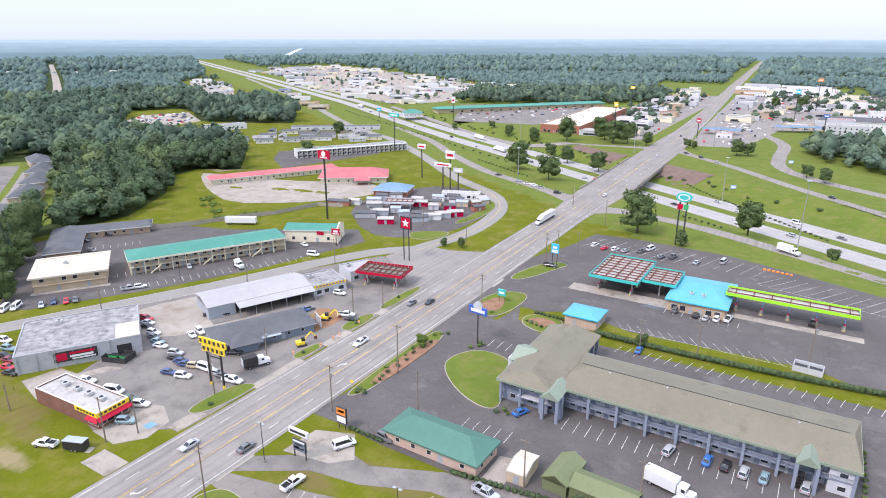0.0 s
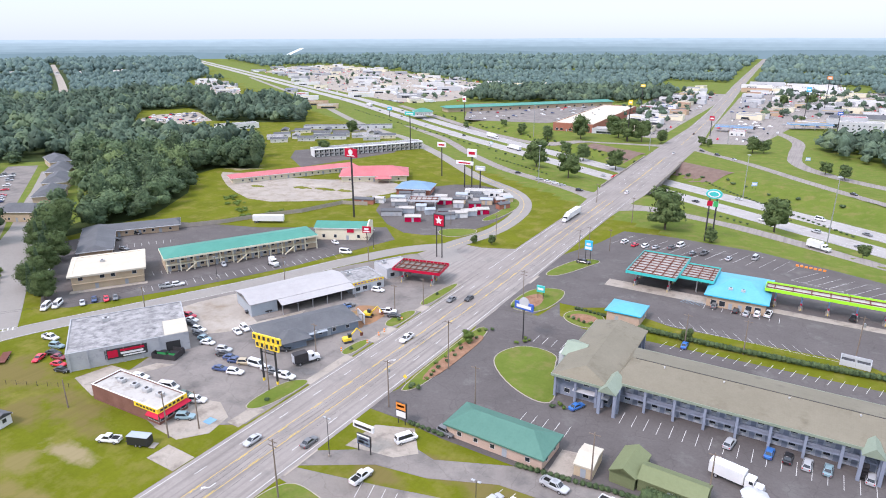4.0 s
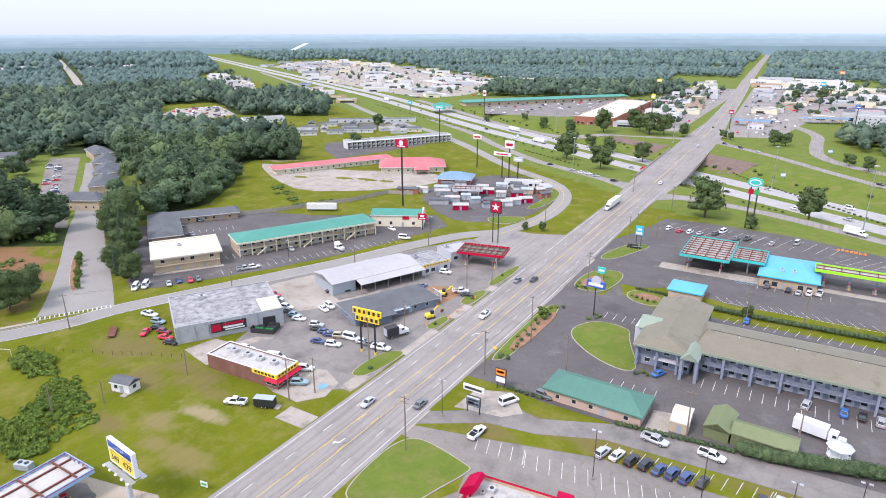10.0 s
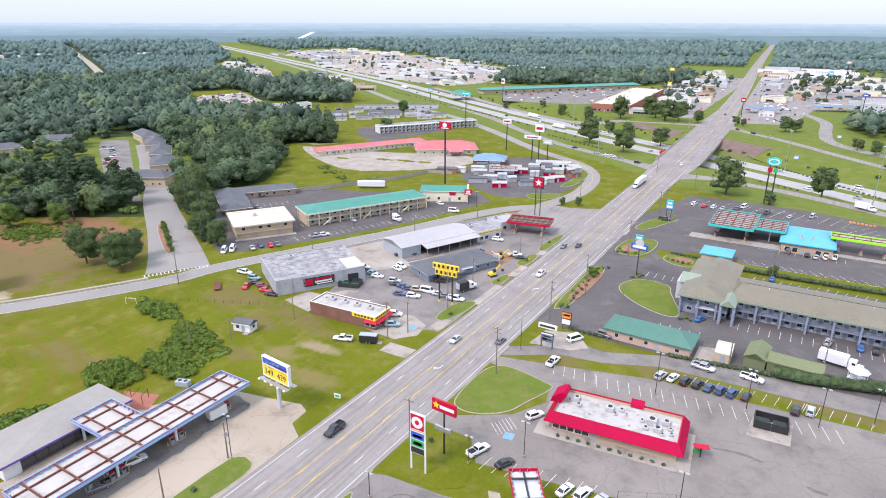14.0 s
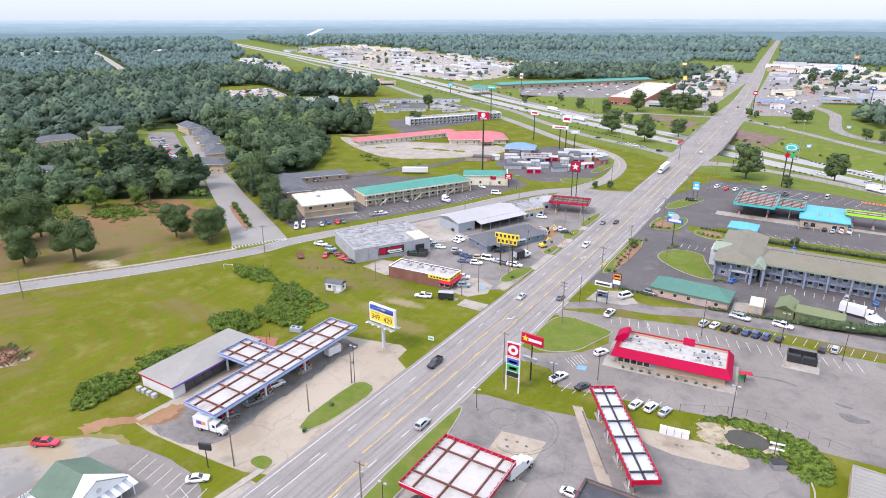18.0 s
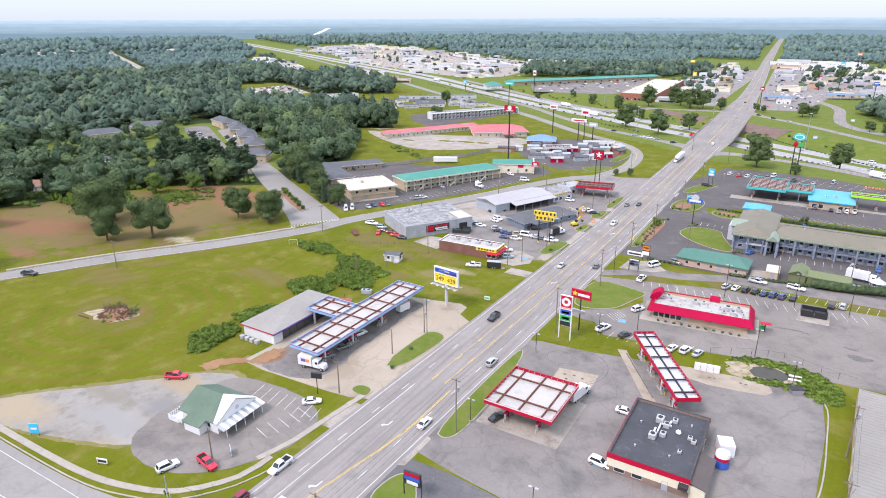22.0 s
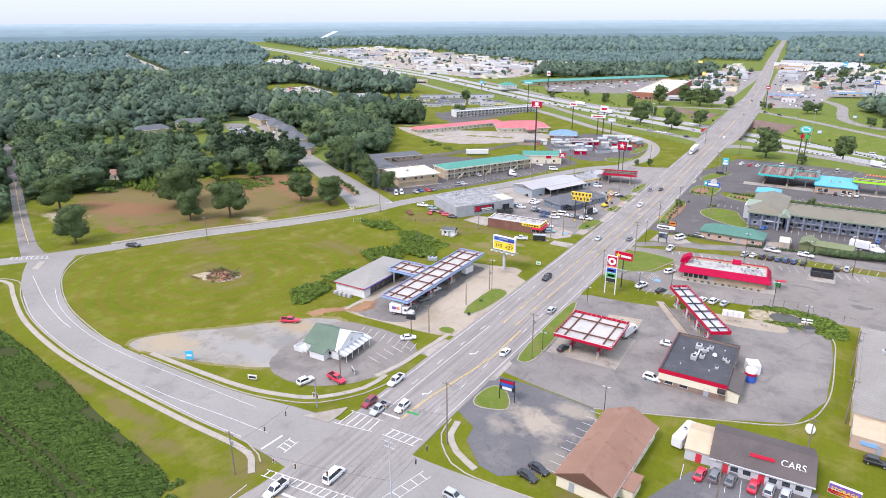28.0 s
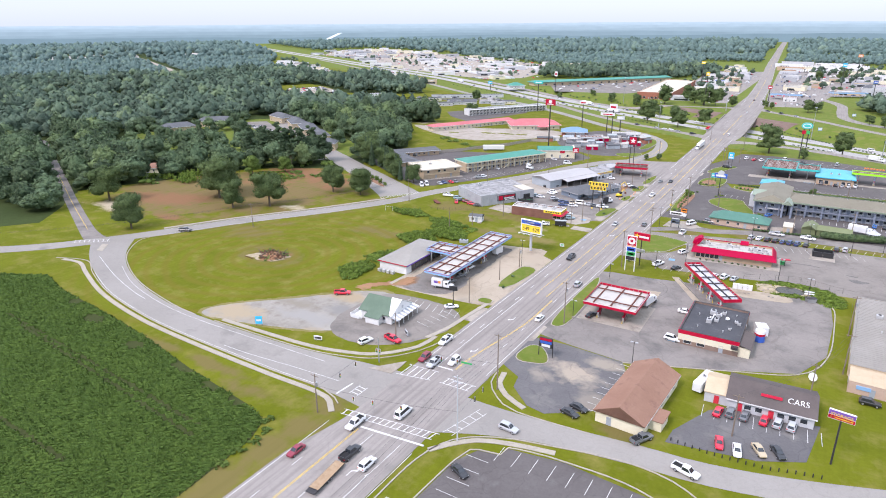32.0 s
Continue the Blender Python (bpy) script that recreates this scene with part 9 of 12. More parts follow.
for x, y, h, v in ((-246, 598, 8, 0), (-201, 599, 8, 1), (-167, 570, 11, 3), (-131, 549, 13, 0), (-100, 552, 21, 3), (-84, 597, 18, 0), (-47, 561, 19, 3), (-72, 575, 17, 1), (-60, 560, 20, 0), (44, 548, 13, 0), (52, 552, 11, 1), (2, 568, 8, 1), (9, 562, 7, 3), (68, 764, 9, 0), (67, 990, 16, 1), (36, 975, 14, 3), (96, 482, 9, 1), (107, 468, 10, 0), (-250, 372, 11, 1), (-262, 384, 9, 0), (-300, 470, 13, 3)):
    tree(x, y, h, "broad", v)
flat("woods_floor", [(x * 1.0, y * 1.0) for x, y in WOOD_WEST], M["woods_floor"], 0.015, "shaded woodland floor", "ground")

# thickets at the field's edge
def thicket(pts, r, h, label, seed, light=True, per=110):
    rng = np.random.default_rng(seed)
    t = thing("thicket", pts[0][0], pts[0][1], 0, 0, label, "bushes")
    lobes = []
    for x, y in pts:
        for _ in range(11):
            k = r * rng.uniform(.22, .50)
            lobes.append((x - pts[0][0] + rng.normal(0, r * .6), y - pts[0][1] + rng.normal(0, r * .6), h * rng.uniform(.1, .6), k, k, h * rng.uniform(.2, .45)))
    put("foliage", leafy_mesh("foliage", rng, lobes, int(per * 3.0) * len(pts), .11, 6, 3, .7), M["leaf_light"], t)
    return t


def scrub(poly, h, lobes_n, label, seed, leaves=46):
    """A tangled mass of bushes filling an outline, higher towards its middle."""
    rng = np.random.default_rng(seed)
    P = np.array(poly, float)
    c0, reach = P.mean(0), np.hypot(*(P - P.mean(0)).T).mean()
    t = thing("thicket", poly[0][0], poly[0][1], 0, 0, label, "bushes")
    lobes = []
    while len(lobes) < lobes_n:
        q = rng.uniform(P.min(0), P.max(0))
        if inside(poly, q[:1], q[1:])[0]:
            k = rng.uniform(.5, 1.35)
            top = h * (1.15 - .75 * min(1, np.hypot(*(q - c0)) / reach)) * rng.uniform(.6, 1.1)
            lobes.append((q[0] - poly[0][0], q[1] - poly[0][1], top * .45, k, k, top * .55))
    put("foliage", leafy_mesh("foliage", rng, lobes, leaves * lobes_n, .17, 6, 2, .72), M["leaf_scrub"], t)
    return t


scrub([(-76, 2), (-88, 9), (-82, 16), (-74, 15), (-69, 13), (-69, 7)], 3.6, 190, "dense mass of green bushes at the edge of the field", 1)
scrub([(-74, 16), (-81, 23), (-74, 27), (-66, 25), (-58, 22), (-62, 16)], 3.6, 190, "dense mass of green bushes at the edge of the field", 2)
scrub([(-80, 27), (-84, 34), (-92, 40), (-84, 44), (-75, 40), (-61, 35), (-60, 24), (-68, 24)], 1.3, 260, "low tangled vines and weeds in the grass", 3)
scrub([(-107, 37), (-115, 45), (-100, 46), (-90, 42), (-96, 37)], 2.2, 120, "bushy scrub beside the fence line", 4)
scrub([(-292, 12), (-270, 25), (-250, 22), (-235, 38), (-228, 46), (-246, 56), (-262, 44), (-290, 34)], 5.0, 150, "dense dark bushes along the edge of the woods", 14)
scrub([(-226, 52), (-242, 64), (-225, 78), (-204, 64), (-203, 52)], 1.6, 170, "tall green weeds in the clearing", 15)
scrub([(-74, -42), (-82, -36), (-82, -28), (-78, -22), (-72, -26), (-71.5, -40)], 2.4, 190, "overgrown vines behind the filling station", 5)
scrub([(-84, -19), (-80, -9), (-72, -2), (-71.5, -22), (-76, -22)], 1.2, 130, "low weeds along the station's back wall", 13)
thicket([(-116, -40), (-120, -34), (-113, -34)], 2.0, 1.2, "weeds over a heap of stumps", 6, True, 90)
scrub([(56.6, 33.2), (60, 36.6), (66, 37.6), (72, 36.4), (66, 34.6), (62, 34)], .7, 60, "low weeds on the bank of the ditch", 27, 40)
scrub([(60, 24.6), (66, 26.4), (72.6, 27.6), (74, 25), (68, 24.4)], .6, 50, "low weeds on the bank of the ditch", 28, 40)
scrub([(60, 34.5), (69, 38.5), (77, 36.5), (83, 31), (83, 23), (78, 22), (73, 26.5), (73.5, 31), (69, 34.5)], .9, 230, "reeds and scrub along the ditch", 7, 40)
thicket([(-205, 70), (-196, 78), (-214, 78)], 4.0, 2.0, "weeds and saplings in the clearing", 8, True, 200)
thicket([(-250, 78), (-240, 92), (-228, 98), (-212, 104)], 4.5, 4.5, "bushy edge of the woods", 9, False, 300)
thicket([(-158, 208), (-170, 216), (-184, 224), (-198, 232), (-152, 222)], 4.0, 2.2, "scrub along the board fence", 10, False, 220)
thicket([(-270, 12), (-268, 36), (-258, 60)], 5.0, 4.0, "bushy edge of the woods", 11, False, 300)

# ---- row crop field ----
FIELD = [(-34, -119), (-42, -116.5), (-70, -112.5), (-97, -107.5), (-119, -104.5), (-156, -100.5), (-173, -96), (-191, -105), (-330, -170), (-330, -260), (-40, -260), (-28, -200), (-29.5, -144), (-31, -126)]
flat("crop_field", FIELD, M["crop_soil"], 0.03, "dark soil between the crop rows", "field")
def crop():
    rng = np.random.default_rng(12)
    tuft = [leaf_cloud(rng, [(0, 0, .42, .30, .30, .32)], 4, .15) for _ in range(5)]
    u = np.array([-.72, -.69])              # along the rows
    v = np.array([-u[1], u[0]])
    A, B = np.meshgrid(np.arange(-120, 300, .62), np.arange(-190, 190, 1.1))
    shape = A.shape
    A = A + rng.uniform(-.24, .24, shape)
    X = -30 + A * u[0] + B * v[0]
    Y = -120 + A * u[1] + B * v[1]
    ok = inside(FIELD, X, Y) & (X > -235) & (Y > -195)
    for a, b in (((-138, -123), (-43, -132)), ((-150, -121), (-46, -128.5)), ((-190, -150), (-60, -152))):          # wheel tracks through the crop
        ok &= ~(near_line([a, b], .42, X, Y) & (rng.random(shape) < .8))
    for cx, cy, r in ((-122, -108.5, 2.6), (-95, -112.5, 2.2), (-71, -112.2, 3.0), (-57, -114.8, 2.4), (-45, -116, 2.0), (-140, -104, 2.0)):          # bare patches along the edge
        ok &= np.hypot((X - cx) / 1.6, Y - cy) > r * rng.uniform(.7, 1.1, shape)
    # each row is a bumpy ridge of leaves, five points across
    prof = []
    for off, z in ((-.44, .0), (-.30, .40), (.0, .64), (.30, .40), (.44, .0)):
        o = off * rng.uniform(.55, 1.2, shape) + rng.uniform(-.08, .08, shape)
        prof.append(np.stack([X + v[0] * o, Y + v[1] * o, z * rng.uniform(.5, 1.3, shape) + 0 * X], -1))
    both_ok = ok[:, :-1] & ok[:, 1:]
    out = [np.stack([p[:, :-1][both_ok], p[:, 1:][both_ok], q[:, 1:][both_ok], q[:, :-1][both_ok]], 1) for p, q in zip(prof, prof[1:])]
    X, Y = X[ok], Y[ok]
    k = rng.integers(0, 5, X.shape)
    for i, q in enumerate(tuft):
        s = np.where(k == i)[0]
        h = rng.uniform(.75, 1.25, len(s))[:, None, None, None]
        out.append((q[None] * h + np.stack([X[s], Y[s], 0 * X[s]], -1)[:, None, None, :]).reshape(-1, 4, 3))
    return tagged(put("crop_rows", quads_mesh("crop_rows", np.concatenate(out)), M["crop_leaf"]), "rows of knee-high green crop plants in a field", "crop", kind="stuff")


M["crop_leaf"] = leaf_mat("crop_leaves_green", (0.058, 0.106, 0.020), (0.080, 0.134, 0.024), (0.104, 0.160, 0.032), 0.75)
crop()
thicket([(-33, -118.5), (-30.5, -122), (-29.6, -126), (-29.6, -130), (-30, -135)], 1.3, .9, "bright green weeds at the corner of the crop field", 12, True, 160)

# ---- hedges and beds ----
hedge([(52, 178.5), (70, 178), (95, 179), (118, 181), (150, 185)], 2.0, 1.9, "long clipped green hedge between the parking lots", 4200)
hedge([(47, 97.2), (58, 98.4), (66, 99.6), (72, 100)], 1.4, 1.2, "low clipped hedge along the service lane", 900)
hedge([(74, 100.5), (80, 101), (90, 103.5), (99, 106), (112, 108)], 3.6, 3.4, "tall dense rounded hedge beside the service lane", 3600, False, .2)
hedge([(29, 183.4), (39, 182.8)], 1.3, 1.1, "low hedge on the island", 420)
hedge([(18, 98.5), (27, 98.3)], 1.2, 1.0, "low hedge beside the drive", 380)
rr = random.Random(77)
for i in range(14):
    shrub(9.2 + rr.uniform(-1.5, 1.8), 118 + i * 2.2, .55 + rr.random() * .35, .7 + rr.random() * .5, i % 2 == 0, z=.18, variant=i % 3)
for x, y in ((9, 112), (8.4, 113.5), (11, 112.6), (12, 154), (10, 153), (8.6, 151), (9.5, 174), (11, 175), (13, 174.4), (16, 176), (9, 178), (24, 152), (22, 150), (25, 153.5), (23.5, 154), (46, 124.5), (44.5, 123), (47.5, 123.4), (29, 176), (31, 175.4), (33, 174.6), (35, 174.2), (37, 174.4)):
    shrub(x, y, .6 + rr.random() * .35, .7 + rr.random() * .5, rr.random() < .5, z=.18, variant=int(rr.random() * 3))
for i in range(11):
    shrub(33.5 + i * 2.3, 46.6 + i * .22, .55, .65, z=.1, variant=i % 3, label="small clipped shrub along the restaurant wall", group="shrubs along the restaurant")
for i in range(9):
    shrub(122.6, 134 + i * 2.2, .7, .8, i % 2 == 0, variant=i % 3, label="small shrub along the hotel's end wall", group="shrubs by the hotel wall")
for x, y in ((-22, -8), (-20.5, -19), (-18.5, 121), (-18, 145), (-18.6, 170), (10, 30), (-19, 88)):
    shrub(x, y, .8, .9, z=.18, variant=1, label="lone shrub on a grass island")
# rows of low shrubs on the motorway banks
for a, b, n in (((28, 442), (112, 352), 34), ((-122, 424), (-66, 388), 14), ((-140, 528), (-70, 498), 16), ((46, 338), (66, 328), 7)):
    for i in range(n):
        u = i / (n - 1)
        shrub(a[0] + (b[0] - a[0]) * u, a[1] + (b[1] - a[1]) * u, 1.0, 1.0, variant=i % 3, label="low dark shrub in a row on the grass bank", group="shrub rows on the banks")
for i in range(60):
    s = 120 + i * 9.0 + rr.uniform(-2, 2)
    x, y = along(394 + rr.uniform(-3, 3), s)
    if rr.random() < .7:
        shrub(x, y, 1.1 + rr.random(), 1.2 + rr.random(), variant=i % 3, label="bush beside the motorway", group="bushes beside the motorway")
for i in range(30):
    s = 300 + i * 14
    x, y = along(312 + rr.uniform(-2, 2), s)
    shrub(x, y, 1.3, 1.3, variant=i % 3, label="bush along the frontage road", group="bushes along the frontage road")

# ---- the bridge ----
def bridge():
    t = thing("bridge", 0, 0, 0, 0, "concrete road bridge over the motorway with pale parapets", "bridge", kind="structure")
    ys = list(range(370, 491, 10))
    g = Geo()
    vs = []
    for y in ys:
        a, b = mid(y) - half_width(y) - .5, mid(y) + half_width(y) + .5
        vs += [(a, y, .05), (b, y, .05), (b, y, -1.3), (a, y, -1.3)]
    fs = [(0, 1, 2, 3), tuple(4 * len(ys) - 4 + k for k in (3, 2, 1, 0))]
    for i in range(len(ys) - 1):
        fs += [(4 * i + k, 4 * i + (k + 1) % 4, 4 * i + 4 + (k + 1) % 4, 4 * i + 4 + k) for k in range(4)]
    part("deck", g.add(vs, fs), M["asphalt"], t)
    for s in (-1, 1):
        g = Geo()
        vs = []
        for y in ys:
            c = mid(y) + s * (half_width(y) + .25)
            vs += [(c - .22, y, -1.4), (c + .22, y, -1.4), (c + .22, y, .95), (c - .22, y, .95)]
        part("parapet", g.add(vs, fs), M["concrete"], t)
        for i in range(12):
            y = 375 + i * 10
            c = mid(y) + s * (half_width(y) + .25)
            part("parapet_post", Geo().box(c - .28, y - .25, .95, c + .28, y + .25, 1.15), M["concrete"], t)
    for n in (335.5, 358, 380.5):
        for k in (-12, -4, 4, 12):
            y = (n - NX * (mid(420) + k)) / NY
            part("pier", Geo().cyl(mid(y) + k, y, -7.0, -2.0, .55, n=10), M["concrete"], t)
        a, b = mid(420) - 14, mid(420) + 14
        ya, yb = (n - NX * a) / NY, (n - NX * b) / NY
        part("pier_cap", Geo().prism([(a, ya - .8), (b, yb - .8), (b, yb + .8), (a, ya + .8)], -2.0, -1.3), M["concrete"], t)
    for off in (-7.4, -3.7, 3.7, 7.4):
        mark("lane_dashes", off, .16, 372, 488, M["white_line"], t, (3.05, 12.19), .075)
    for off in (-.15, .15):
        mark("median_line", off, .13, 360, 495, M["yellow_line"], t)
    return t


bridge()
for n0, n1, s0, s1 in ((384.5, 411, 206, 226), (388, 411, 226, 252), (388, 411, 290, 312), (398, 409, 312, 350)):
    g = Geo()
    N1, N2 = 10, 14
    for j in range(N2 + 1):
        for i in range(N1 + 1):
            x, y = along(n0 + (n1 - n0) * i / N1, s0 + (s1 - s0) * j / N2)
            g.v.append((x, y, lie(x, y) + .12))
    g.f = [(j * (N1 + 1) + i, j * (N1 + 1) + i + 1, (j + 1) * (N1 + 1) + i + 1, (j + 1) * (N1 + 1) + i) for j in range(N2) for i in range(N1)]
    tagged(part("slope_paving", g, M["slope_brick"]), "brownish block paving on the bank under the bridge", "paving", kind="structure")

# ---- signs ----
def text_mesh(s, size, depth=.02):
    cu = bpy.data.curves.new("text", "FONT")
    cu.body, cu.size, cu.extrude, cu.align_x, cu.align_y = s, size, depth, "CENTER", "CENTER"
    ob = bpy.data.objects.new("text", cu)
    scene.collection.objects.link(ob)
    me = bpy.data.meshes.new_from_object(ob.evaluated_get(bpy.context.evaluated_depsgraph_get()))
    bpy.data.objects.remove(ob)
    return me


def sign(name, x, y, rot, legs, z0, w, h, panels=(), label="", board="white", leg_mat="dark_steel", leg_r=.18, depth=.5, trim=None, texts=(), category="sign"):
    """A board on legs (offsets along its width); panels (x0, z0, x1, z1, material) on both faces, z from the board's foot."""
    t = thing(name, x, y, 0, rot, label, category)
    for k in legs:
        part("post", Geo().cyl(k, 0, -.1, z0 + h * .5, leg_r, leg_r * .9, n=10), M[leg_mat], t)
    b = part("board", Geo().bevel_box(-w / 2, -depth / 2, z0, w / 2, depth / 2, z0 + h, .06), M[board], t)
    for p0, q0, p1, q1, mt in panels:
        for s in (-1, 1):
            u0, u1 = (p0, p1) if s < 0 else (-p1, -p0)
            part("panel", Geo().box(u0, s * (depth / 2 + .02) - .02, z0 + q0, u1, s * (depth / 2 + .02) + .02, z0 + q1), M[mt], b)
    for txt, px, pz, size, mt in texts:
        for s in (-1, 1):
            put("lettering", text_mesh(txt, size), M[mt], b, m=pose(px if s < 0 else -px, s * (depth / 2 + .06), z0 + pz, 90, 0, 0 if s < 0 else 180))
    return t


def disc(parent, x, z, r, mt, depth, n=24):
    for s in (-1, 1):
        part("emblem", Geo().cyl(0, 0, -.02, .02, r, n=n), M[mt], parent, m=pose(x * (-s), s * (depth / 2 + .06), z, 90, 0, 0))


def star(parent, x, z, r, mt, depth):
    for s in (-1, 1):
        pts = [((r if i % 2 == 0 else r * .42) * math.sin(i * math.pi / 5), (r if i % 2 == 0 else r * .42) * math.cos(i * math.pi / 5)) for i in range(10)]
        part("emblem", Geo().prism(pts, -.02, .02), M[mt], parent, m=pose(x * (-s), s * (depth / 2 + .06), z, 90, 0, 0))


# price board on its gantry
t = sign("billboard", -28.5, 22.3, -6, (0,), 7.7, 9.6, 5.4, [(-4.4, 3.6, 4.4, 5.1, "blue"), (-.2, 3.6, 4.4, 4.4, "purple"), (-4.4, .35, 4.4, 3.3, "yellow"), (-3.6, 4.15, 1.6, 4.75, "white"), (-3.9, 2.85, -.4, 3.1, "green"), (.8, 2.85, 4.0, 3.1, "green")],
         "white fuel price board with yellow price panels on a post", leg_mat="pale_wall", leg_r=.55, depth=.9, texts=(("349", -2.3, 1.55, 2.2, "black"), ("429", 2.3, 1.55, 2.2, "black")), category="billboard")
part("catwalk", Geo().box(-5.2, -1.7, 7.2, 5.2, -.6, 7.3).box(-5.2, .6, 7.2, 5.2, 1.7, 7.3), M["steel"], t)
for i in range(5):
    part("bracket", Geo().box(-4.6 + i * 2.3 - .06, -1.7, 7.05, -4.6 + i * 2.3 + .06, 1.7, 7.2), M["steel"], t)
    part("floodlight", Geo().bevel_box(-4.6 + i * 2.3 - .3, -2.1, 7.2, -4.6 + i * 2.3 + .3, -1.7, 7.5, .04), M["white"], t)
# corner station totem
t = sign("totem_sign", 12.9, 20.6, 0, (-1.75, 1.75), 4.4, 3.6, 9.7, [(-1.6, 5.9, 1.6, 9.4, "red"), (-1.6, 5.5, 1.6, 5.75, "orange"), (-1.6, 3.6, 1.6, 5.2, "blue"), (-1.1, 4.0, 1.1, 4.6, "red"), (-1.6, 1.7, 1.6, 3.4, "green"), (-1.0, 2.1, 1.1, 2.9, "lime"), (-1.6, .1, 1.6, 1.5, "black")],
         "tall white totem sign with red, blue and green panels", leg_mat="white", leg_r=.2, depth=.4, category="sign")
disc(t, 0, 4.4 + 7.65, 1.35, "white", .44)
disc(t, 0, 4.4 + 7.65, .55, "red", .52)
t = sign("restaurant_sign", 14.6, 28.2, -4, (0,), 10.4, 6.2, 2.8, [(-1.0, .9, 2.7, 1.7, "white")], "dark red restaurant sign with a yellow star on a black post", board="red", leg_r=.22, depth=.5)
star(t, -1.9, 10.4 + 1.5, 1.0, "yellow", .54)
part("reader_board", Geo().bevel_box(-2.4, -.25, 5.6, 1.6, .25, 6.7, .05), M["steel"], t)
# diner letters on two posts
t = thing("diner_sign", -25.2, 95.3, 0, 4, "sign of yellow letter squares on two black posts", "sign")
for k in (-2.4, 2.4):
    part("post", Geo().box(k - .2, -.2, 0, k + .2, .2, 11.5), M["black"], t)
    part("post_guard", Geo().cyl(k, 0, 0, .8, .35, n=8), M["yellow"], t)
part("crossbar", Geo().box(-2.4, -.08, 8.6, 2.4, .08, 8.9), M["black"], t)
for row, n in ((12.0, 6), (9.9, 5)):
    for i in range(n):
        x = (i - (n - 1) / 2) * 1.62
        b = part("letter_panel", Geo().bevel_box(x - .74, -.25, row, x + .74, .25, row + 1.9, .05), M["yellow"], t)
        for s in (-1, 1):
            part("lettering_bar", Geo().box(x - .4, s * .27 - .02, row + .4, x + .4, s * .27 + .02, row + 1.5), M["black"], b)
# station star sign on twin poles
t = sign("station_sign", -39.4, 205.5, 0, (-1.3, 1.3), 13.6, 5.4, 5.4, [(-2.3, .4, 2.3, 5.0, "red")], "black and red square sign with a white star on two poles", board="black", leg_r=.24, depth=.6)
star(t, 0, 16.3, 1.9, "white", .64)
t = sign("motel_sign", -110.4, 236.5, 0, (0,), 31.4, 7.6, 4.2, [(-2.4, .5, 2.5, 1.0, "white")], "tall red motel sign high on a dark pole", board="red", leg_r=.5, depth=.8)
disc(t, 0, 31 + 2.9, 1.4, "white", .84)
sign("motel_sign", -77.5, 205, 20, (0,), 5.0, 4.0, 3.0, [(-1.5, .4, 1.5, .9, "white"), (-1.0, 1.3, 1.0, 2.3, "white")], "red motel sign on a low pole", board="red", leg_r=.2, depth=.6)
t = thing("truck_stop_sign", 54.2, 286.5, 0, 0, "green oval truck-stop sign on twin dark poles", "sign")
for k in (-1.5, 1.5):
    part("post", Geo().cyl(k, 0, 0, 20, .32, n=10), M["dark_steel"], t)
part("board", Geo().cyl(0, 0, -.5, .5, 1, n=28), M["teal"], t, m=pose(0, 0, 22.2, 90, 0, 0) @ Matrix.Diagonal((3.4, 2.1, 1, 1)))
part("oval", Geo().cyl(0, 0, -.56, .56, 1, n=28), M["white"], t, m=pose(0, 0, 22.2, 90, 0, 0) @ Matrix.Diagonal((2.6, 1.5, 1, 1)))
part("oval", Geo().cyl(0, 0, -.6, .6, 1, n=28), M["teal"], t, m=pose(0, 0, 22.2, 90, 0, 0) @ Matrix.Diagonal((2.0, 1.0, 1, 1)))
part("panel", Geo().box(-2.4, -.4, 16.6, -.2, .4, 19.0), M["red"], t)
part("panel", Geo().box(.2, -.4, 16.6, 2.2, .4, 19.0), M["green"], t)
t = sign("hotel_sign", 22.6, 153.7, -6, (0,), 9.9, 6.4, 2.4, [(-2.5, .6, 2.5, 1.6, "white")], "blue hotel sign with a pale half-sun on a pole", board="blue", leg_r=.2, depth=.5)
disc(t, 0, 12.3, 1.6, "pale_wall", .4)
sign("station_sign", 17, 230, 0, (-1, 1), 6.0, 3.2, 4.0, [(-1.3, .3, 1.3, 1.4, "white"), (-.9, 2.0, .9, 3.0, "white")], "light blue filling-station sign on two posts", board="cyan", leg_r=.14)
sign("shop_sign", 14.8, 186, 0, (-1, 1), 2.6, 3.0, 2.4, [(-1.1, .8, 1.1, 1.6, "white")], "small teal sign in a planted bed", board="teal", leg_r=.1)
t = sign("shop_sign", 16.2, 97.6, 0, (-1.0, 1.0), 1.8, 3.0, 4.2, [(-1.35, 2.2, 1.35, 4.0, "orange"), (-1.0, 2.9, 1.0, 3.5, "black"), (-1.35, .2, 1.35, 1.8, "white")], "orange and white pole sign beside the drive", board="black", leg_r=.12)
t = sign("digital_sign", 15.4, 84.2, 0, (-1.7, 1.7), 2.0, 3.8, 2.7, [(-1.75, .15, 1.75, 2.1, "slate_wall"), (-1.5, .4, .2, 1.2, "pink_wall"), (.5, .5, 1.5, 1.0, "white"), (-1.3, 1.45, 1.3, 1.85, "purple"), (-1.75, 2.2, 1.75, 2.6, "white")], "wide teal and blue screen sign on black posts", board="black", leg_r=.16)
part("header", Geo().bevel_box(-2.8, -.3, 6.1, 2.8, .3, 7.5, .05), M["white"], t)
part("lettering_bar", Geo().box(-2.3, -.34, 6.5, 2.3, .34, 7.1), M["dark_steel"], t)
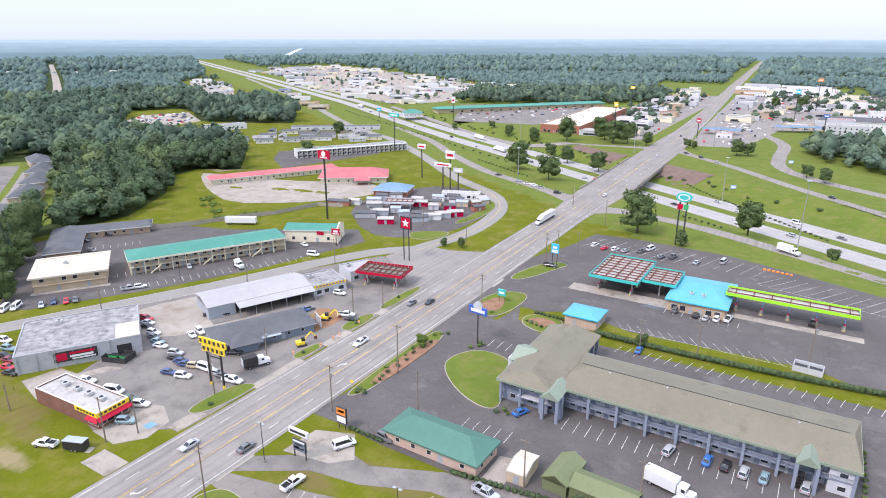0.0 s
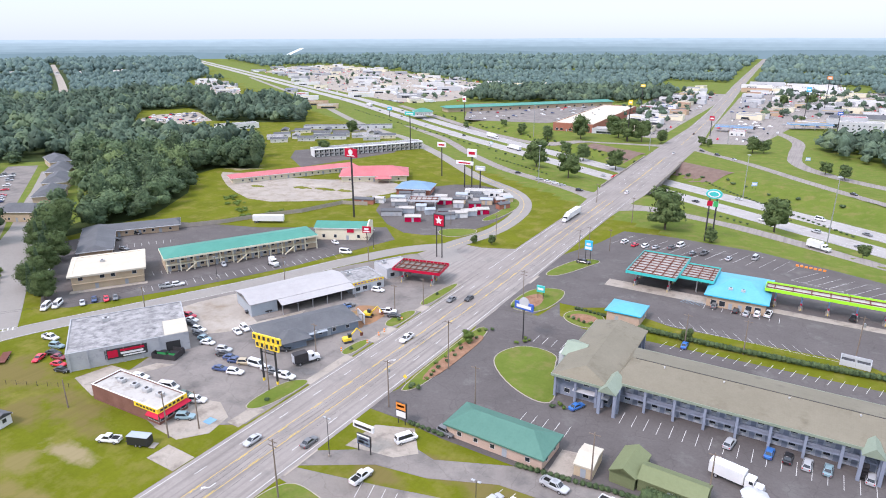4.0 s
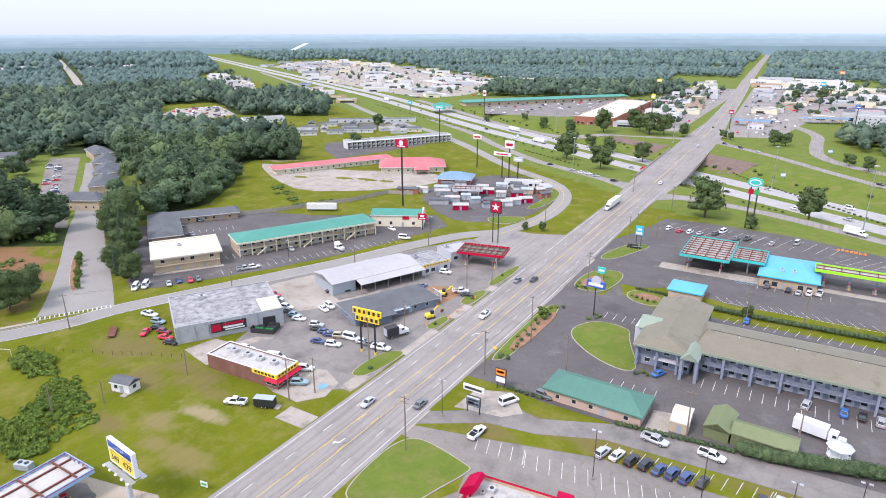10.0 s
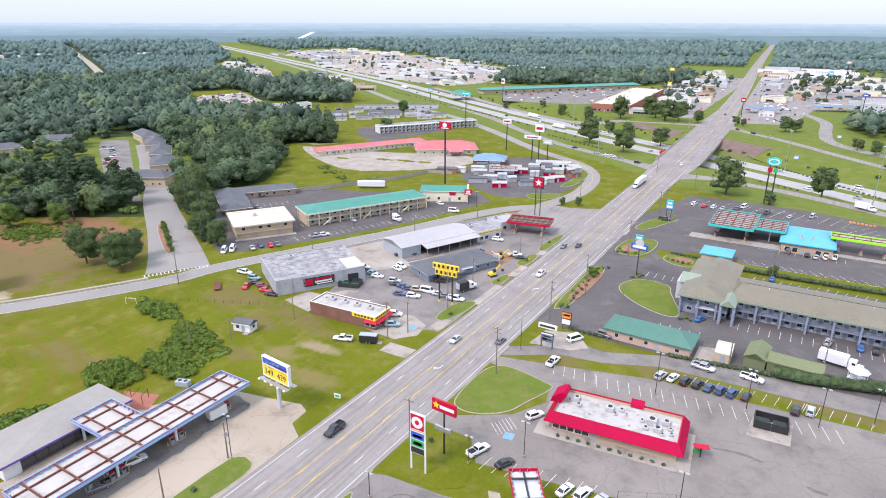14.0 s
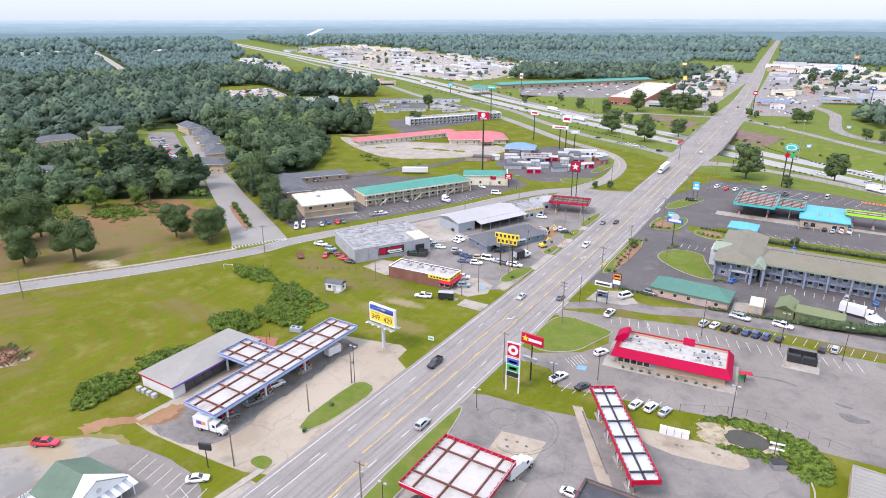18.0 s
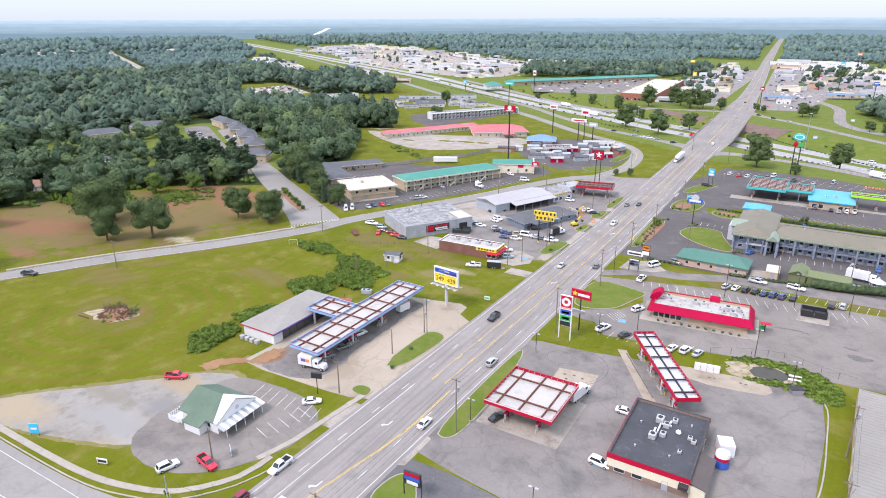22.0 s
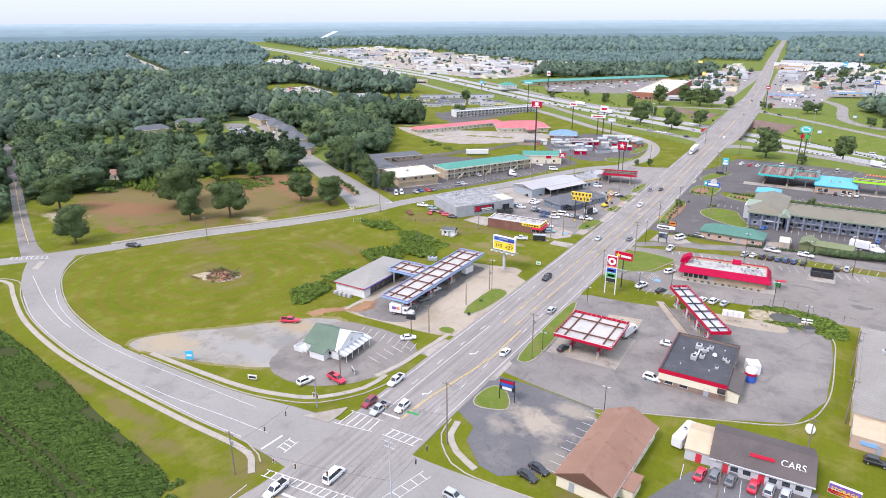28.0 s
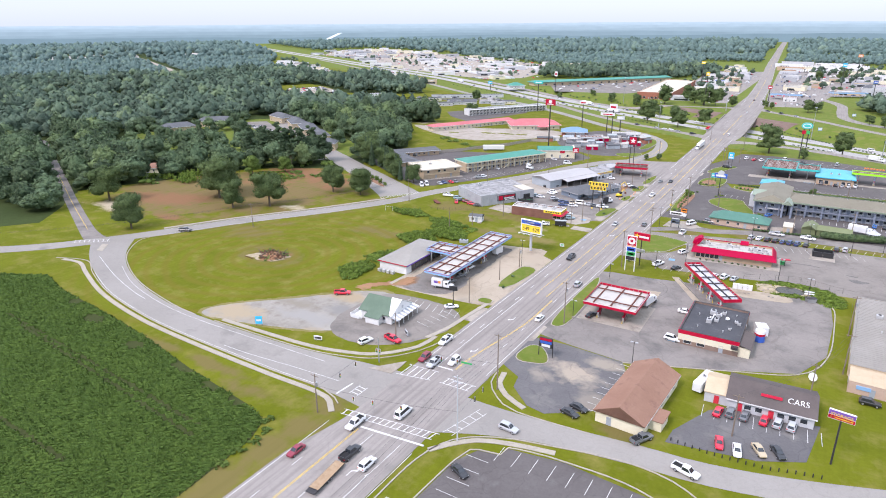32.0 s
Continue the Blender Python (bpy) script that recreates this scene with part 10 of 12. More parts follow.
t = sign("shop_sign", 11.4, -56.2, 4, (-2.0, 2.0), 3.0, 3.8, 3.0, [(-1.7, 2.1, 1.7, 2.8, "red"), (-1.7, 1.2, 1.7, 2.0, "blue"), (-1.2, .2, 1.3, 1.0, "white")], "black board sign with red and blue panels on two posts", board="black", leg_r=.13)
t = sign("shop_sign", -29.4, -38.6, 20, (0,), 4.6, 2.8, 1.6, [], "small black box sign on a post", board="black", leg_r=.12)
_st = sign("storage_sign", 81.4, -67.4, -8, (0,), 10.9, 4.9, 2.1, [(-2.4, 1.0, 2.4, 2.0, "purple"), (-2.4, .1, 2.4, .9, "red"), (-2.1, .3, 2.1, .6, "yellow")], "purple and pink storage sign on a dark pole", board="white", leg_r=.2)
put("lettering", text_mesh("STORAGE", .95, .02), M["yellow"], _st, m=pose(0, -.33, 12.05, 90, 0, 0))
sign("sales_sign", -50, -82.5, 20, (-1.0, 1.0), .5, 2.6, 1.3, [(-1.0, .3, 1.0, .9, "dark_steel")], "low white lettered board in the grass", leg_r=.05, depth=.12)
sign("sales_sign", -72.6, -84.6, 30, (-.9, .9), .8, 2.2, 2.6, [(-.7, .9, .7, 1.5, "white")], "light blue square board in the grass", board="cyan", leg_r=.05, depth=.12)
sign("sales_sign", -29.5, -66, -35, (-1.0, 1.0), .4, 2.6, 1.4, [(-1.0, .3, 1.0, 1.0, "dark_steel")], "low grey board on the grass verge", board="pale_wall", leg_r=.05, depth=.2)
sign("sales_sign", -18.6, 32, 10, (-.6, .6), .6, 1.8, 1.3, [(-.6, .4, .6, .9, "green")], "small white board in the grass", leg_r=.04, depth=.08)
for x, y, z0, w, h, mt, what in ((-124.3, 347, 19.6, 8, 3.8, "white", "tall white hotel sign on a pole"), (-91, 328, 19, 8, 6, "white", "tall white and red restaurant sign on poles"), (-95, 326, 14.2, 15, 2.8, "white", "wide white sign on tall poles"), (-83, 324, 12, 8, 3.4, "pale_wall", "pale shop sign on a tall pole"),
                                 (-201, 423, 28.3, 12, 3.4, "teal", "tall green hotel sign on a dark pole"), (-1, 629, 14.5, 7, 6.5, "red", "tall red restaurant sign on a pole"), (-58, 555, 32.5, 6, 6.5, "yellow", "very tall yellow sign on a pole"), (-100, 760, 33, 9, 5, "yellow", "tall yellow arched sign on a pole"),
                                 (-262, 622, 20, 7, 10, "white", "white shopping-centre sign on a pole"), (68, 820, 30, 8, 8, "cyan", "tall pale blue sign on a pole"), (85, 930, 38, 10, 6, "orange", "tall orange sign on a pole"), (-350, 600, 8, 10, 6, "cyan", "light blue motorway sign board"), (100, 640, 24, 7, 5, "blue", "tall blue sign on a pole")):
    k = .6 if y > 500 else .8
    w, h = w * k, h * k
    t = sign("tall_sign", x, y, 0, (0,), z0, w, h, [(-w * .35, h * .3, w * .35, h * .65, "white" if mt != "white" else "red")], what, board=mt, leg_r=.4, depth=.8)
for x, y, rot in ((84, 520, 20), (-150, 470, -30), (60, 410, 30)):
    sign("road_sign", x, y, rot, (-1, 1), 2.2, 3.4, 2.4, [(-1.4, .5, 1.4, 1.9, "white")], "blue motorway services sign on two posts", board="sky_blue", leg_r=.07, depth=.06)
t = thing("warning_sign", 7.0, 112.5, 0, 0, "yellow diamond warning sign on a thin post", "road sign")
part("post", Geo().cyl(0, 0, 0, 3.2, .05, n=6), M["steel"], t)
part("plate", Geo().box(-.5, -.02, -.5, .5, .02, .5), M["yellow"], t, m=pose(0, 0, 2.7, 0, 45, 0))

# ---- poles and wires ----
def utility_pole(x, y, h, rot=0.0, arms=1, transformer=False, mt="wood_pole", label="weathered wooden utility pole with crossarms"):
    t = thing("utility_pole", x, y, 0, rot, label, "utility pole", "utility poles along the roads")
    part("mast", Geo().cyl(0, 0, -.3, h, .19, .12, n=8), M[mt], t)
    for i in range(arms):
        z = h - .6 - i * 1.1
        part("crossarm", Geo().box(-1.2, -.06, z, 1.2, .06, z + .14), M[mt], t)
    if transformer:
        part("transformer", Geo().cyl(.42, 0, h - 3.2, h - 2.1, .28, n=10), M["steel"], t)
    return t


def wires(posts, label="slack overhead wires between the poles", offs=((-1.1, -.3), (0, -.3), (1.1, -.3), (0, -3.4))):
    t = thing("overhead_wires", posts[0][0], posts[0][1], 0, 0, label, "cables")
    for dx, dz in offs:
        cu = Geo()
        for (xa, ya, ha), (xb, yb, hb) in zip(posts, posts[1:]):
            last = None
            sag = math.hypot(xb - xa, yb - ya) * .022
            for i in range(9):
                u = i / 8
                p = (xa + (xb - xa) * u + dx - posts[0][0], ya + (yb - ya) * u - posts[0][1], ha + (hb - ha) * u + dz - 4 * sag * u * (1 - u))
                if last:
                    cu.rod(last, p, .022, n=4)
                last = p
        part("wire", cu, M["black"], t)
    return t


EAST_POLES = [(9.5, -170, 15), (9.5, -102, 17), (8.2, -34, 14.2), (9.2, 23, 15), (9.5, 63.5, 14), (9.2, 102, 13.2), (12.4, 126, 15), (14.2, 172, 15.2), (12, 233, 13), (16, 300, 13)]
for i, (x, y, h) in enumerate(EAST_POLES):
    utility_pole(x, y, h, 0, 1 + (i % 3 == 1), i % 3 == 2, "pale_wall" if i == 1 else "wood_pole", "tall grey utility pole at the crossing" if i == 1 else "weathered wooden utility pole with crossarms")
wires(EAST_POLES)
WEST_POLES = [(-25, -35.5, 9.3), (-25.2, -12.5, 7.6), (-24.4, 2.7, 9)]
BACK_POLES = [(-236, -118, 11), (-152.6, -14, 11.2), (-114.8, 59, 12.2), (-92, 104, 11), (-74, 150, 11), (-62, 186, 11)]
for i, (x, y, h) in enumerate(WEST_POLES + BACK_POLES + [(-24, 71, 10.3), (-27.2, 65, 12), (-22.5, 92, 13), (-24, 112, 11), (-23, 150, 10), (-18, 160, 10), (7.5, -78.4, 16), (-30.5, -70, 9), (-25.2, -110, 10.7), (66, 176, 10), (82, 178, 11), (29, 111, 13), (84, 108, 11), (110, 190, 14), (62, 101, 12), (-73, 31, 8), (-66, 40, 7), (-60, 60, 8), (84, 2, 13), (83, -24, 12), (76, -44, 11), (62, -68, 11), (12, 246, 11), (-12, 330, 11), (20, 250, 10), (-30, 240, 12), (-60, 250, 11)]):
    utility_pole(x, y, h, 28 if x < -50 else 0, 1 if h > 9 else 0, i % 5 == 2)
wires(BACK_POLES, "wires along the back road", ((-.8, -.3), (.8, -.3)))
wires([(84, 2, 12.5), (83, -24, 11.5), (76, -44, 10.5), (62, -68, 10.5)], "wires beside the warehouse", ((-.8, -.3), (0, -.3), (.8, -.3)))


def lamp_post(x, y, h, heads=2, mast=False):
    t = thing("street_lamp", x, y, lie(x, y), 0, "tall steel high-mast lamp beside the motorway" if mast else "slim steel lot lamp with boxy heads", "street lamp", "lamps of the lots and motorway")
    part("pole", Geo().cyl(0, 0, 0, h, .28 if mast else .1, .12 if mast else .07, n=8), M["steel" if mast else "dark_steel"], t)
    part("base", Geo().cyl(0, 0, 0, .6, .5 if mast else .28, n=10), M["concrete"], t)
    if mast:
        part("lamp_ring", Geo().cyl(0, 0, h - .3, h, 1.1, 1.0, n=12), M["steel"], t)
    else:
        for i in range(heads):
            k = (i - (heads - 1) / 2) * 1.3
            part("lamp_head", Geo().bevel_box(k - .35, -.25, h - .1, k + .35, .25, h + .06, .04), M["steel"], t)
    return t


for x, y, h in ((100.5, 306, 32), (54.5, 412, 27), (-30, 520, 30), (-150, 560, 30), (20, 590, 28), (-60, 360, 24)):
    lamp_post(x, y, h, mast=True)
for x, y, h in ((-23.6, 3, 11), (9.2, -29, 6.3), (48.3, 75.5, 12), (68.8, 79.5, 11.5), (84, 80, 11), (62, 37, 9), (9.6, 79, 10), (30, 36, 9), (20.8, 28, 7), (34, -50, 8), (72, 27, 7), (95, 88, 10), (-70, 200, 9), (-100, 140, 9), (-140, 100, 9), (9, 9, 6), (13, -132, 8), (108, 60, 10)):
    lamp_post(x, y, h)

# ---- traffic lights ----
def signal_head(x, y, z, rot, group="traffic lights at the crossing"):
    t = thing("traffic_light", x, y, z, rot, "black traffic light head hanging over the crossing", "traffic light", group)
    b = part("housing", Geo().bevel_box(-.18, -.14, -1.1, .18, .14, 0, .03), M["black"], t)
    for i, mt in enumerate(("door_red", "yellow", "green")):
        part("lens", Geo().cyl(0, 0, 0, .05, .11, n=10), M[mt], b, m=pose(0, -.14, -.2 - i * .34, 90, 0, 0))
    part("backplate", Geo().box(-.3, -.02, -1.2, .3, .0, .1), M["white"], t)
    part("hanger", Geo().cyl(0, 0, 0, .5, .03, n=5), M["steel"], t)
    return t


for a, b, heads in (((-25.2, -110, 7.6), (9.5, -102, 7.8), (.28, .42, .62)), ((-27, -83, 6.8), (7.5, -78.4, 7.6), (.55, .68)), ((7.5, -78.4, 7.2), (9.5, -102, 7.2), (.4, .6)), ((-25.2, -110, 7.2), (-27, -83, 6.6), (.35, .6))):
    t = thing("span_wire", a[0], a[1], 0, 0, "span wire carrying traffic lights", "cables")
    g = Geo()
    P = [Vector(a) + (Vector(b) - Vector(a)) * i / 8 - Vector((0, 0, 3.2 * (i / 8) * (1 - i / 8))) for i in range(9)]
    for p, q in zip(P, P[1:]):
        g.rod(tuple(p - Vector((a[0], a[1], 0))), tuple(q - Vector((a[0], a[1], 0))), .03, n=4)
    part("wire", g, M["black"], t)
    for u in heads:
        p = Vector(a) + (Vector(b) - Vector(a)) * u
        rot = math.degrees(math.atan2(b[1] - a[1], b[0] - a[0]))
        signal_head(p.x, p.y, p.z - 3.2 * u * (1 - u) - .5, rot)
utility_pole(-27, -83, 7.6, 0, 0, False, "steel", "steel signal post on the corner island")
for k in (-.5, .5):
    signal_head(-27 + k, -83.2, 4.2, 30)
t = thing("street_sign", -1.0, -79.4, 5.4, 8, "green street name plate on the span wire", "road sign")
part("plate", Geo().box(-1.5, -.03, 0, 1.5, .03, .5), M["green"], t)
part("hanger", Geo().box(-1.2, -.02, .5, -1.1, .02, 1.4).box(1.1, -.02, .5, 1.2, .02, 1.4), M["steel"], t)

# ---- parking bays ----
bays(34.5, 71.5, 6, 20, 2.75, 5.2, yard_hard, -1.2)
bays(46.5, 84.6, 2.5, 12, 2.8, 4.6, lane_e, 1.0)
bays(80.5, 86, 1, 8, 2.8, 4.8, lane_e, 1.0)
bays(23.5, 27.4, 8, 8, 2.8, 5.0, yard_hard, 1.4)
bays(22, 40, 62, 5, 1.0, 4.6, yard_hard, 1.2)
bays(22.6, 71.5, 4, 4, 2.8, 5.0, yard_hard, -1.2)
bays(61, 124.6, .5, 20, 2.9, 5.4, yard_hotel)
bays(60, 170.2, .5, 33, 2.9, 4.6, yard_hotel, 1.2)
bays(26, 153.6, 0, 4, 3.0, 5.0, yard_hotel)
bays(40, 112.5, 0, 4, 2.9, 5.0, yard_hotel)
bays(57.5, 187, 0, 15, 3.3, 4.4, yard_ne, -3.0, head=True)
bays(17.5, 262, -3, 8, 5.0, 16.5, yard_ne, 5)
bays(58, 262, -4, 6, 5.0, 15, yard_ne, 4)
bays(90, 252, -14, 15, 4.2, 15, yard_ne, 5, head=True)
bays(66, 206.6, 0, 8, 2.9, 4.8, yard_ne)
bays(58, 208.4, 0, 8, .9, 4, yard_ne, 1.6, material="blue_line")
bays(11, 213, 70, 6, 2.8, 5.0, yard_ne)
bays(-112, 117, 62, 26, 3.0, 5.2, yard_motel)
bays(-124, 129.5, 61.5, 20, 3.0, 5.2, yard_motel)
bays(-175, 130, 57, 12, 3.0, 5.0, yard_motel)
bays(13.6, -105, -90, 8, 4.2, 5.3, yard_south)
bays(19.6, -103.7, 0, 7, 4.06, 5.2, yard_south)
bays(34, -75, 86, 9, 2.8, 5.0, yard_dark)
bays(54.5, -63.5, 4, 9, 2.8, 5.4, yard_cars)
bays(-44, -42.6, -1, 7, 2.8, -5.2, yard_diner, 1.2)
bays(-24.2, -47, -105, 4, 2.8, -5.0, yard_diner)
bays(-48.5, 141, 65, 5, 2.8, 5.0, yard_w)
for x, y in ((29, 48), (24, 41)):
    part("accessible_bay", Geo().box(-1.2, -1.2, 0, 1.2, 1.2, .012), M["blue_line"], yard_hard, m=pose(x, y, .05, 0, 0, 8))
part("accessible_bay", Geo().box(-1.2, -1.2, 0, 1.2, 1.2, .012), M["blue_line"], yard_ck, m=pose(39.5, -27.5, .05))
part("accessible_bay", Geo().box(-1.2, -1.2, 0, 1.2, 1.2, .012), M["blue_line"], yard_w, m=pose(-24.5, 74.5, .05))

# ---- small buildings and loose things ----
def garden_shed(x, y, rot, w, d, h, wall, roof, label, group="", rise=.9):
    return pitched("shed", x, y, rot, w, d, h, rise, wall, roof, label, "shed", .2, 0, (0, 0, 0, 0), ((0, 0),), group=group, trim=roof)


t = pitched("shed", -67.6, 47, 12, 6.0, 3.6, 2.6, .9, "white_wall", "grey_shingle", "small white cottage shed with a porch on the grass", "shed", .3, 0, (2, 1, 0, 1), ((0, .5),))
part("porch", Geo().box(1.2, -3.4, 0, 3.0, -1.8, .3), M["wood_fence"], t)
flat("pavement", [(-62, 1.5), (-67.5, 7), (-58.5, 10.5), (-55, 5)], M["red_brick"], .05, "small patio of worn red bricks")
t = thing("pergola", -61, 6, 0, 30, "low rusty steel frame over the brick patio", "frame")
for px_, py_ in ((-2.2, -1.6), (2.2, -1.6), (-2.2, 1.6), (2.2, 1.6)):
    part("post", Geo().box(px_ - .06, py_ - .06, 0, px_ + .06, py_ + .06, 2.3), M["rust"], t)
for px_ in (-2.2, 0, 2.2):
    part("bar", Geo().box(px_ - .05, -1.8, 2.3, px_ + .05, 1.8, 2.4), M["rust"], t)
t = thing("cooling_unit", -57, 16.5, 0, 20, "grey metal cooling unit on the grass", "machine")
part("body", Geo().bevel_box(-1.8, -.9, .1, 1.8, .9, 1.5, .06), M["shed_wall"], t)
part("fan", Geo().cyl(-.8, 0, 1.5, 1.6, .5, n=12).cyl(.8, 0, 1.5, 1.6, .5, n=12), M["dark_steel"], t)
garden_shed(60, 105, 2, 4.0, 7.6, 2.8, "tan_wall", "cream_roof", "tan storage container shed")
garden_shed(68.2, 107.6, 86, 9.6, 5.4, 2.8, "olive_roof", "olive_roof", "olive green gabled metal shed", rise=1.5)
garden_shed(77.6, 106, -3, 13, 6.2, 2.8, "olive_roof", "olive_roof", "long olive green metal shed", rise=1.4)
t = thing("gazebo", 92, 110.4, 0, 0, "small white gazebo with a shingle cap", "gazebo")
part("floor", Geo().cyl(0, 0, 0, .3, 2.4, n=8), M["white"], t)
part("roof", Geo().cyl(0, 0, 2.6, 4.0, 2.8, .3, n=8), M["pale_wall"], t)
part("cupola", Geo().cyl(0, 0, 4.0, 4.6, .5, .1, n=8), M["pale_wall"], t)
for i in range(8):
    a = i * math.pi / 4
    part("post", Geo().cyl(2.2 * math.cos(a), 2.2 * math.sin(a), .3, 2.6, .08, n=6), M["white"], t)
t = flat("pavement", [(53, 99), (53, 108), (58, 109), (58, 99.5)], M["concrete"], .05, "pale concrete pad beside the shop")

truck(90, 115.5, -12, "white", box=7.2, label="white box truck in the hotel parking lot")
truck(27.2, -5.5, 78, "white", box=4.6, label="white delivery truck beside the fuel canopy")
tr = thing("trailer", -141, 206.5, 0, 29, "long white box trailer parked on the grass", "trailer")
make_trailer(tr, 15.5)
truck(-13.0, 285, -90, "white", trailer=15.5, label="white lorry hauling a box trailer on the road")
t = truck(-38.4, -29.6, 10, "white", box=4.4, label="white step van with purple and orange marks")
for sy in (-1, 1):
    part("emblem_bar", Geo().box(-3.6, sy * 1.262 - .012, 2.1, -2.1, sy * 1.262 + .012, 3.0), M["purple"], t)
    part("emblem_bar", Geo().box(-2.0, sy * 1.262 - .012, 2.1, -1.0, sy * 1.262 + .012, 3.0), M["orange"], t)
t = thing("box_van_body", -38.4, 11.6, 0, 80, "white refrigerated box under the canopy", "trailer")
part("box", Geo().bevel_box(-2.2, -1.1, .6, 2.2, 1.1, 3.0, .05), M["white"], t)
for k in (-1.4, 1.4):
    for sy in (-1, 1):
        put("wheel", wheel_mesh(.36), None, t, m=pose(k, sy * .95, .36))
t = thing("cargo_trailer", -30.4, 60.0, 0, 22, "black enclosed cargo trailer on the grass", "trailer")
part("box", Geo().bevel_box(-2.6, -1.1, .5, 2.6, 1.1, 2.6, .05), M["black"], t)
part("roof", Geo().box(-2.62, -1.12, 2.6, 2.62, 1.12, 2.68), M["shed_wall"], t)
part("ramp", Geo().box(2.6, -1.0, .1, 4.0, 1.0, .22), M["wood_fence"], t, "lowered wooden ramp")
part("drawbar", Geo().rod((-2.6, 0, .5), (-3.8, 0, .45), .07), M["dark_steel"], t)
for k in (-.5, .5):
    for sy in (-1, 1):
        put("wheel", wheel_mesh(.36), None, t, m=pose(k, sy * 1.0, .36))
t = thing("flatbed_trailer", -101, 64.5, 0, -40, "rusty flatbed trailer in the grass", "trailer")
part("bed", Geo().box(-3.5, -1.1, .6, 3.5, 1.1, .8), M["rust"], t)
for k in (-.5, .5):
    for sy in (-1, 1):
        put("wheel", wheel_mesh(.36), None, t, m=pose(k, sy * 1.0, .36))
t = thing("travel_trailer", 52.3, -49.8, 0, 78, "white camping trailer parked on the grass", "trailer")
part("body", Geo().bevel_box(-4.2, -1.2, .6, 4.2, 1.2, 3.1, .25), M["white"], t)
for k in (-2.2, .2, 2.4):
    window_at(t, k, -1.2, 1.7, 180, 1.1, .7)
unit_at(t, 0, 0, 3.05, 0, 1.0, .8, .4)
for k in (-.5, .5):
    for sy in (-1, 1):
        put("wheel", wheel_mesh(.36), None, t, m=pose(k, sy * 1.05, .36))
t = thing("storage_tank", 61.6, -15, 0, 0, "upright tank in red, white and blue", "tank")
part("tank", Geo().cyl(0, 0, .1, 2.0, 1.5, n=20), M["blue"], t)
part("band", Geo().cyl(0, 0, 2.0, 2.7, 1.51, n=20), M["red"], t)
part("top", Geo().cyl(0, 0, 2.7, 3.5, 1.5, 1.35, n=20), M["white"], t)
t = thing("storage_box", 61.5, -9.6, 0, 20, "white ribbed storage box beside the store", "container")
part("box", Geo().bevel_box(-1.6, -1.8, 0, 1.6, 1.8, 2.8, .08), M["white"], t)
t = thing("propane_cage", 52, 23.5, 0, 8, "white walled enclosure beside the ditch", "enclosure")
for i in range(4):
    part("panel", Geo().bevel_box(-3.2 + i * 1.6, -.5, 0, -1.7 + i * 1.6, .5, 1.9, .05), M["white"], t)
t = thing("waste_skip", 73, 23.6, 0, 30, "dark metal waste skip at the edge of the lot", "skip")
part("body", Geo().side([(-1.2, .1), (1.2, .1), (1.6, 1.5), (-1.6, 1.5)], -1.0, 1.0), M["steel"], t)
part("lid", Geo().box(-1.6, -1.05, 1.5, 1.6, 1.05, 1.58), M["dark_steel"], t)


def enclosure(x, y, rot, w, d, h, mt, label):
    t = thing("bin_enclosure", x, y, 0, rot, label, "enclosure")
    part("wall", Geo().box(-w / 2, -d / 2, 0, -w / 2 + .2, d / 2, h).box(w / 2 - .2, -d / 2, 0, w / 2, d / 2, h).box(-w / 2 + .2, d / 2 - .2, 0, w / 2 - .2, d / 2, h), M[mt], t)
    part("gate", Geo().box(-w / 2 + .2, -d / 2, .1, -.02, -d / 2 + .1, h - .1), M[mt], t)
    part("gate", Geo().box(.02, -d / 2, .1, w / 2 - .2, -d / 2 + .1, h - .1), M[mt], t)
    for k in (-w / 4, w / 4):
        b = thing("waste_bin", *(pose(x, y, 0, 0, 0, rot) @ Vector((k, .2, 0))).xy, 0, rot, "dark green waste bin inside the enclosure", "bin")
        part("body", Geo().side([(-w * .16, .15), (w * .16, .15), (w * .2, 1.3), (-w * .2, 1.3)], -.7, .7), M["green"], b)
        part("lid", Geo().box(-w * .21, -.75, 1.3, w * .21, .75, 1.38), M["black"], b)
    return t


enclosure(74.5, 76, 4, 7.2, 4.4, 2.2, "black", "black panelled waste enclosure in the parking lot")
flat("pavement", [(70, 69.5), (70.5, 78), (79, 79), (79, 70)], M["concrete"], .04, "pale concrete pad by the waste enclosure")
enclosure(110, 187, -4, 7.5, 4.0, 2.0, "pale_wall", "pale block waste enclosure beside the hedge")
enclosure(-62, 90.5, 20, 7.5, 5.0, 1.8, "dark_steel", "dark metal scrap enclosure beside the warehouse")
flat("pavement", [(-61, 86), (-56, 88), (-60, 80), (-64, 79)], M["concrete"], .05, "pale concrete slab")
t = thing("drive_through_board", 62.5, 56, 0, 20, "green bin and red menu canopy by the drive-through lane", "menu board")
part("canopy", Geo().box(-1.6, -.8, 2.6, 1.6, .8, 2.75), M["red"], t)
part("post", Geo().box(-.1, -.1, 0, .1, .1, 2.6), M["black"], t)
part("cabinet", Geo().bevel_box(-1.0, 1.2, 0, .6, 2.2, 1.4, .05), M["green"], t)
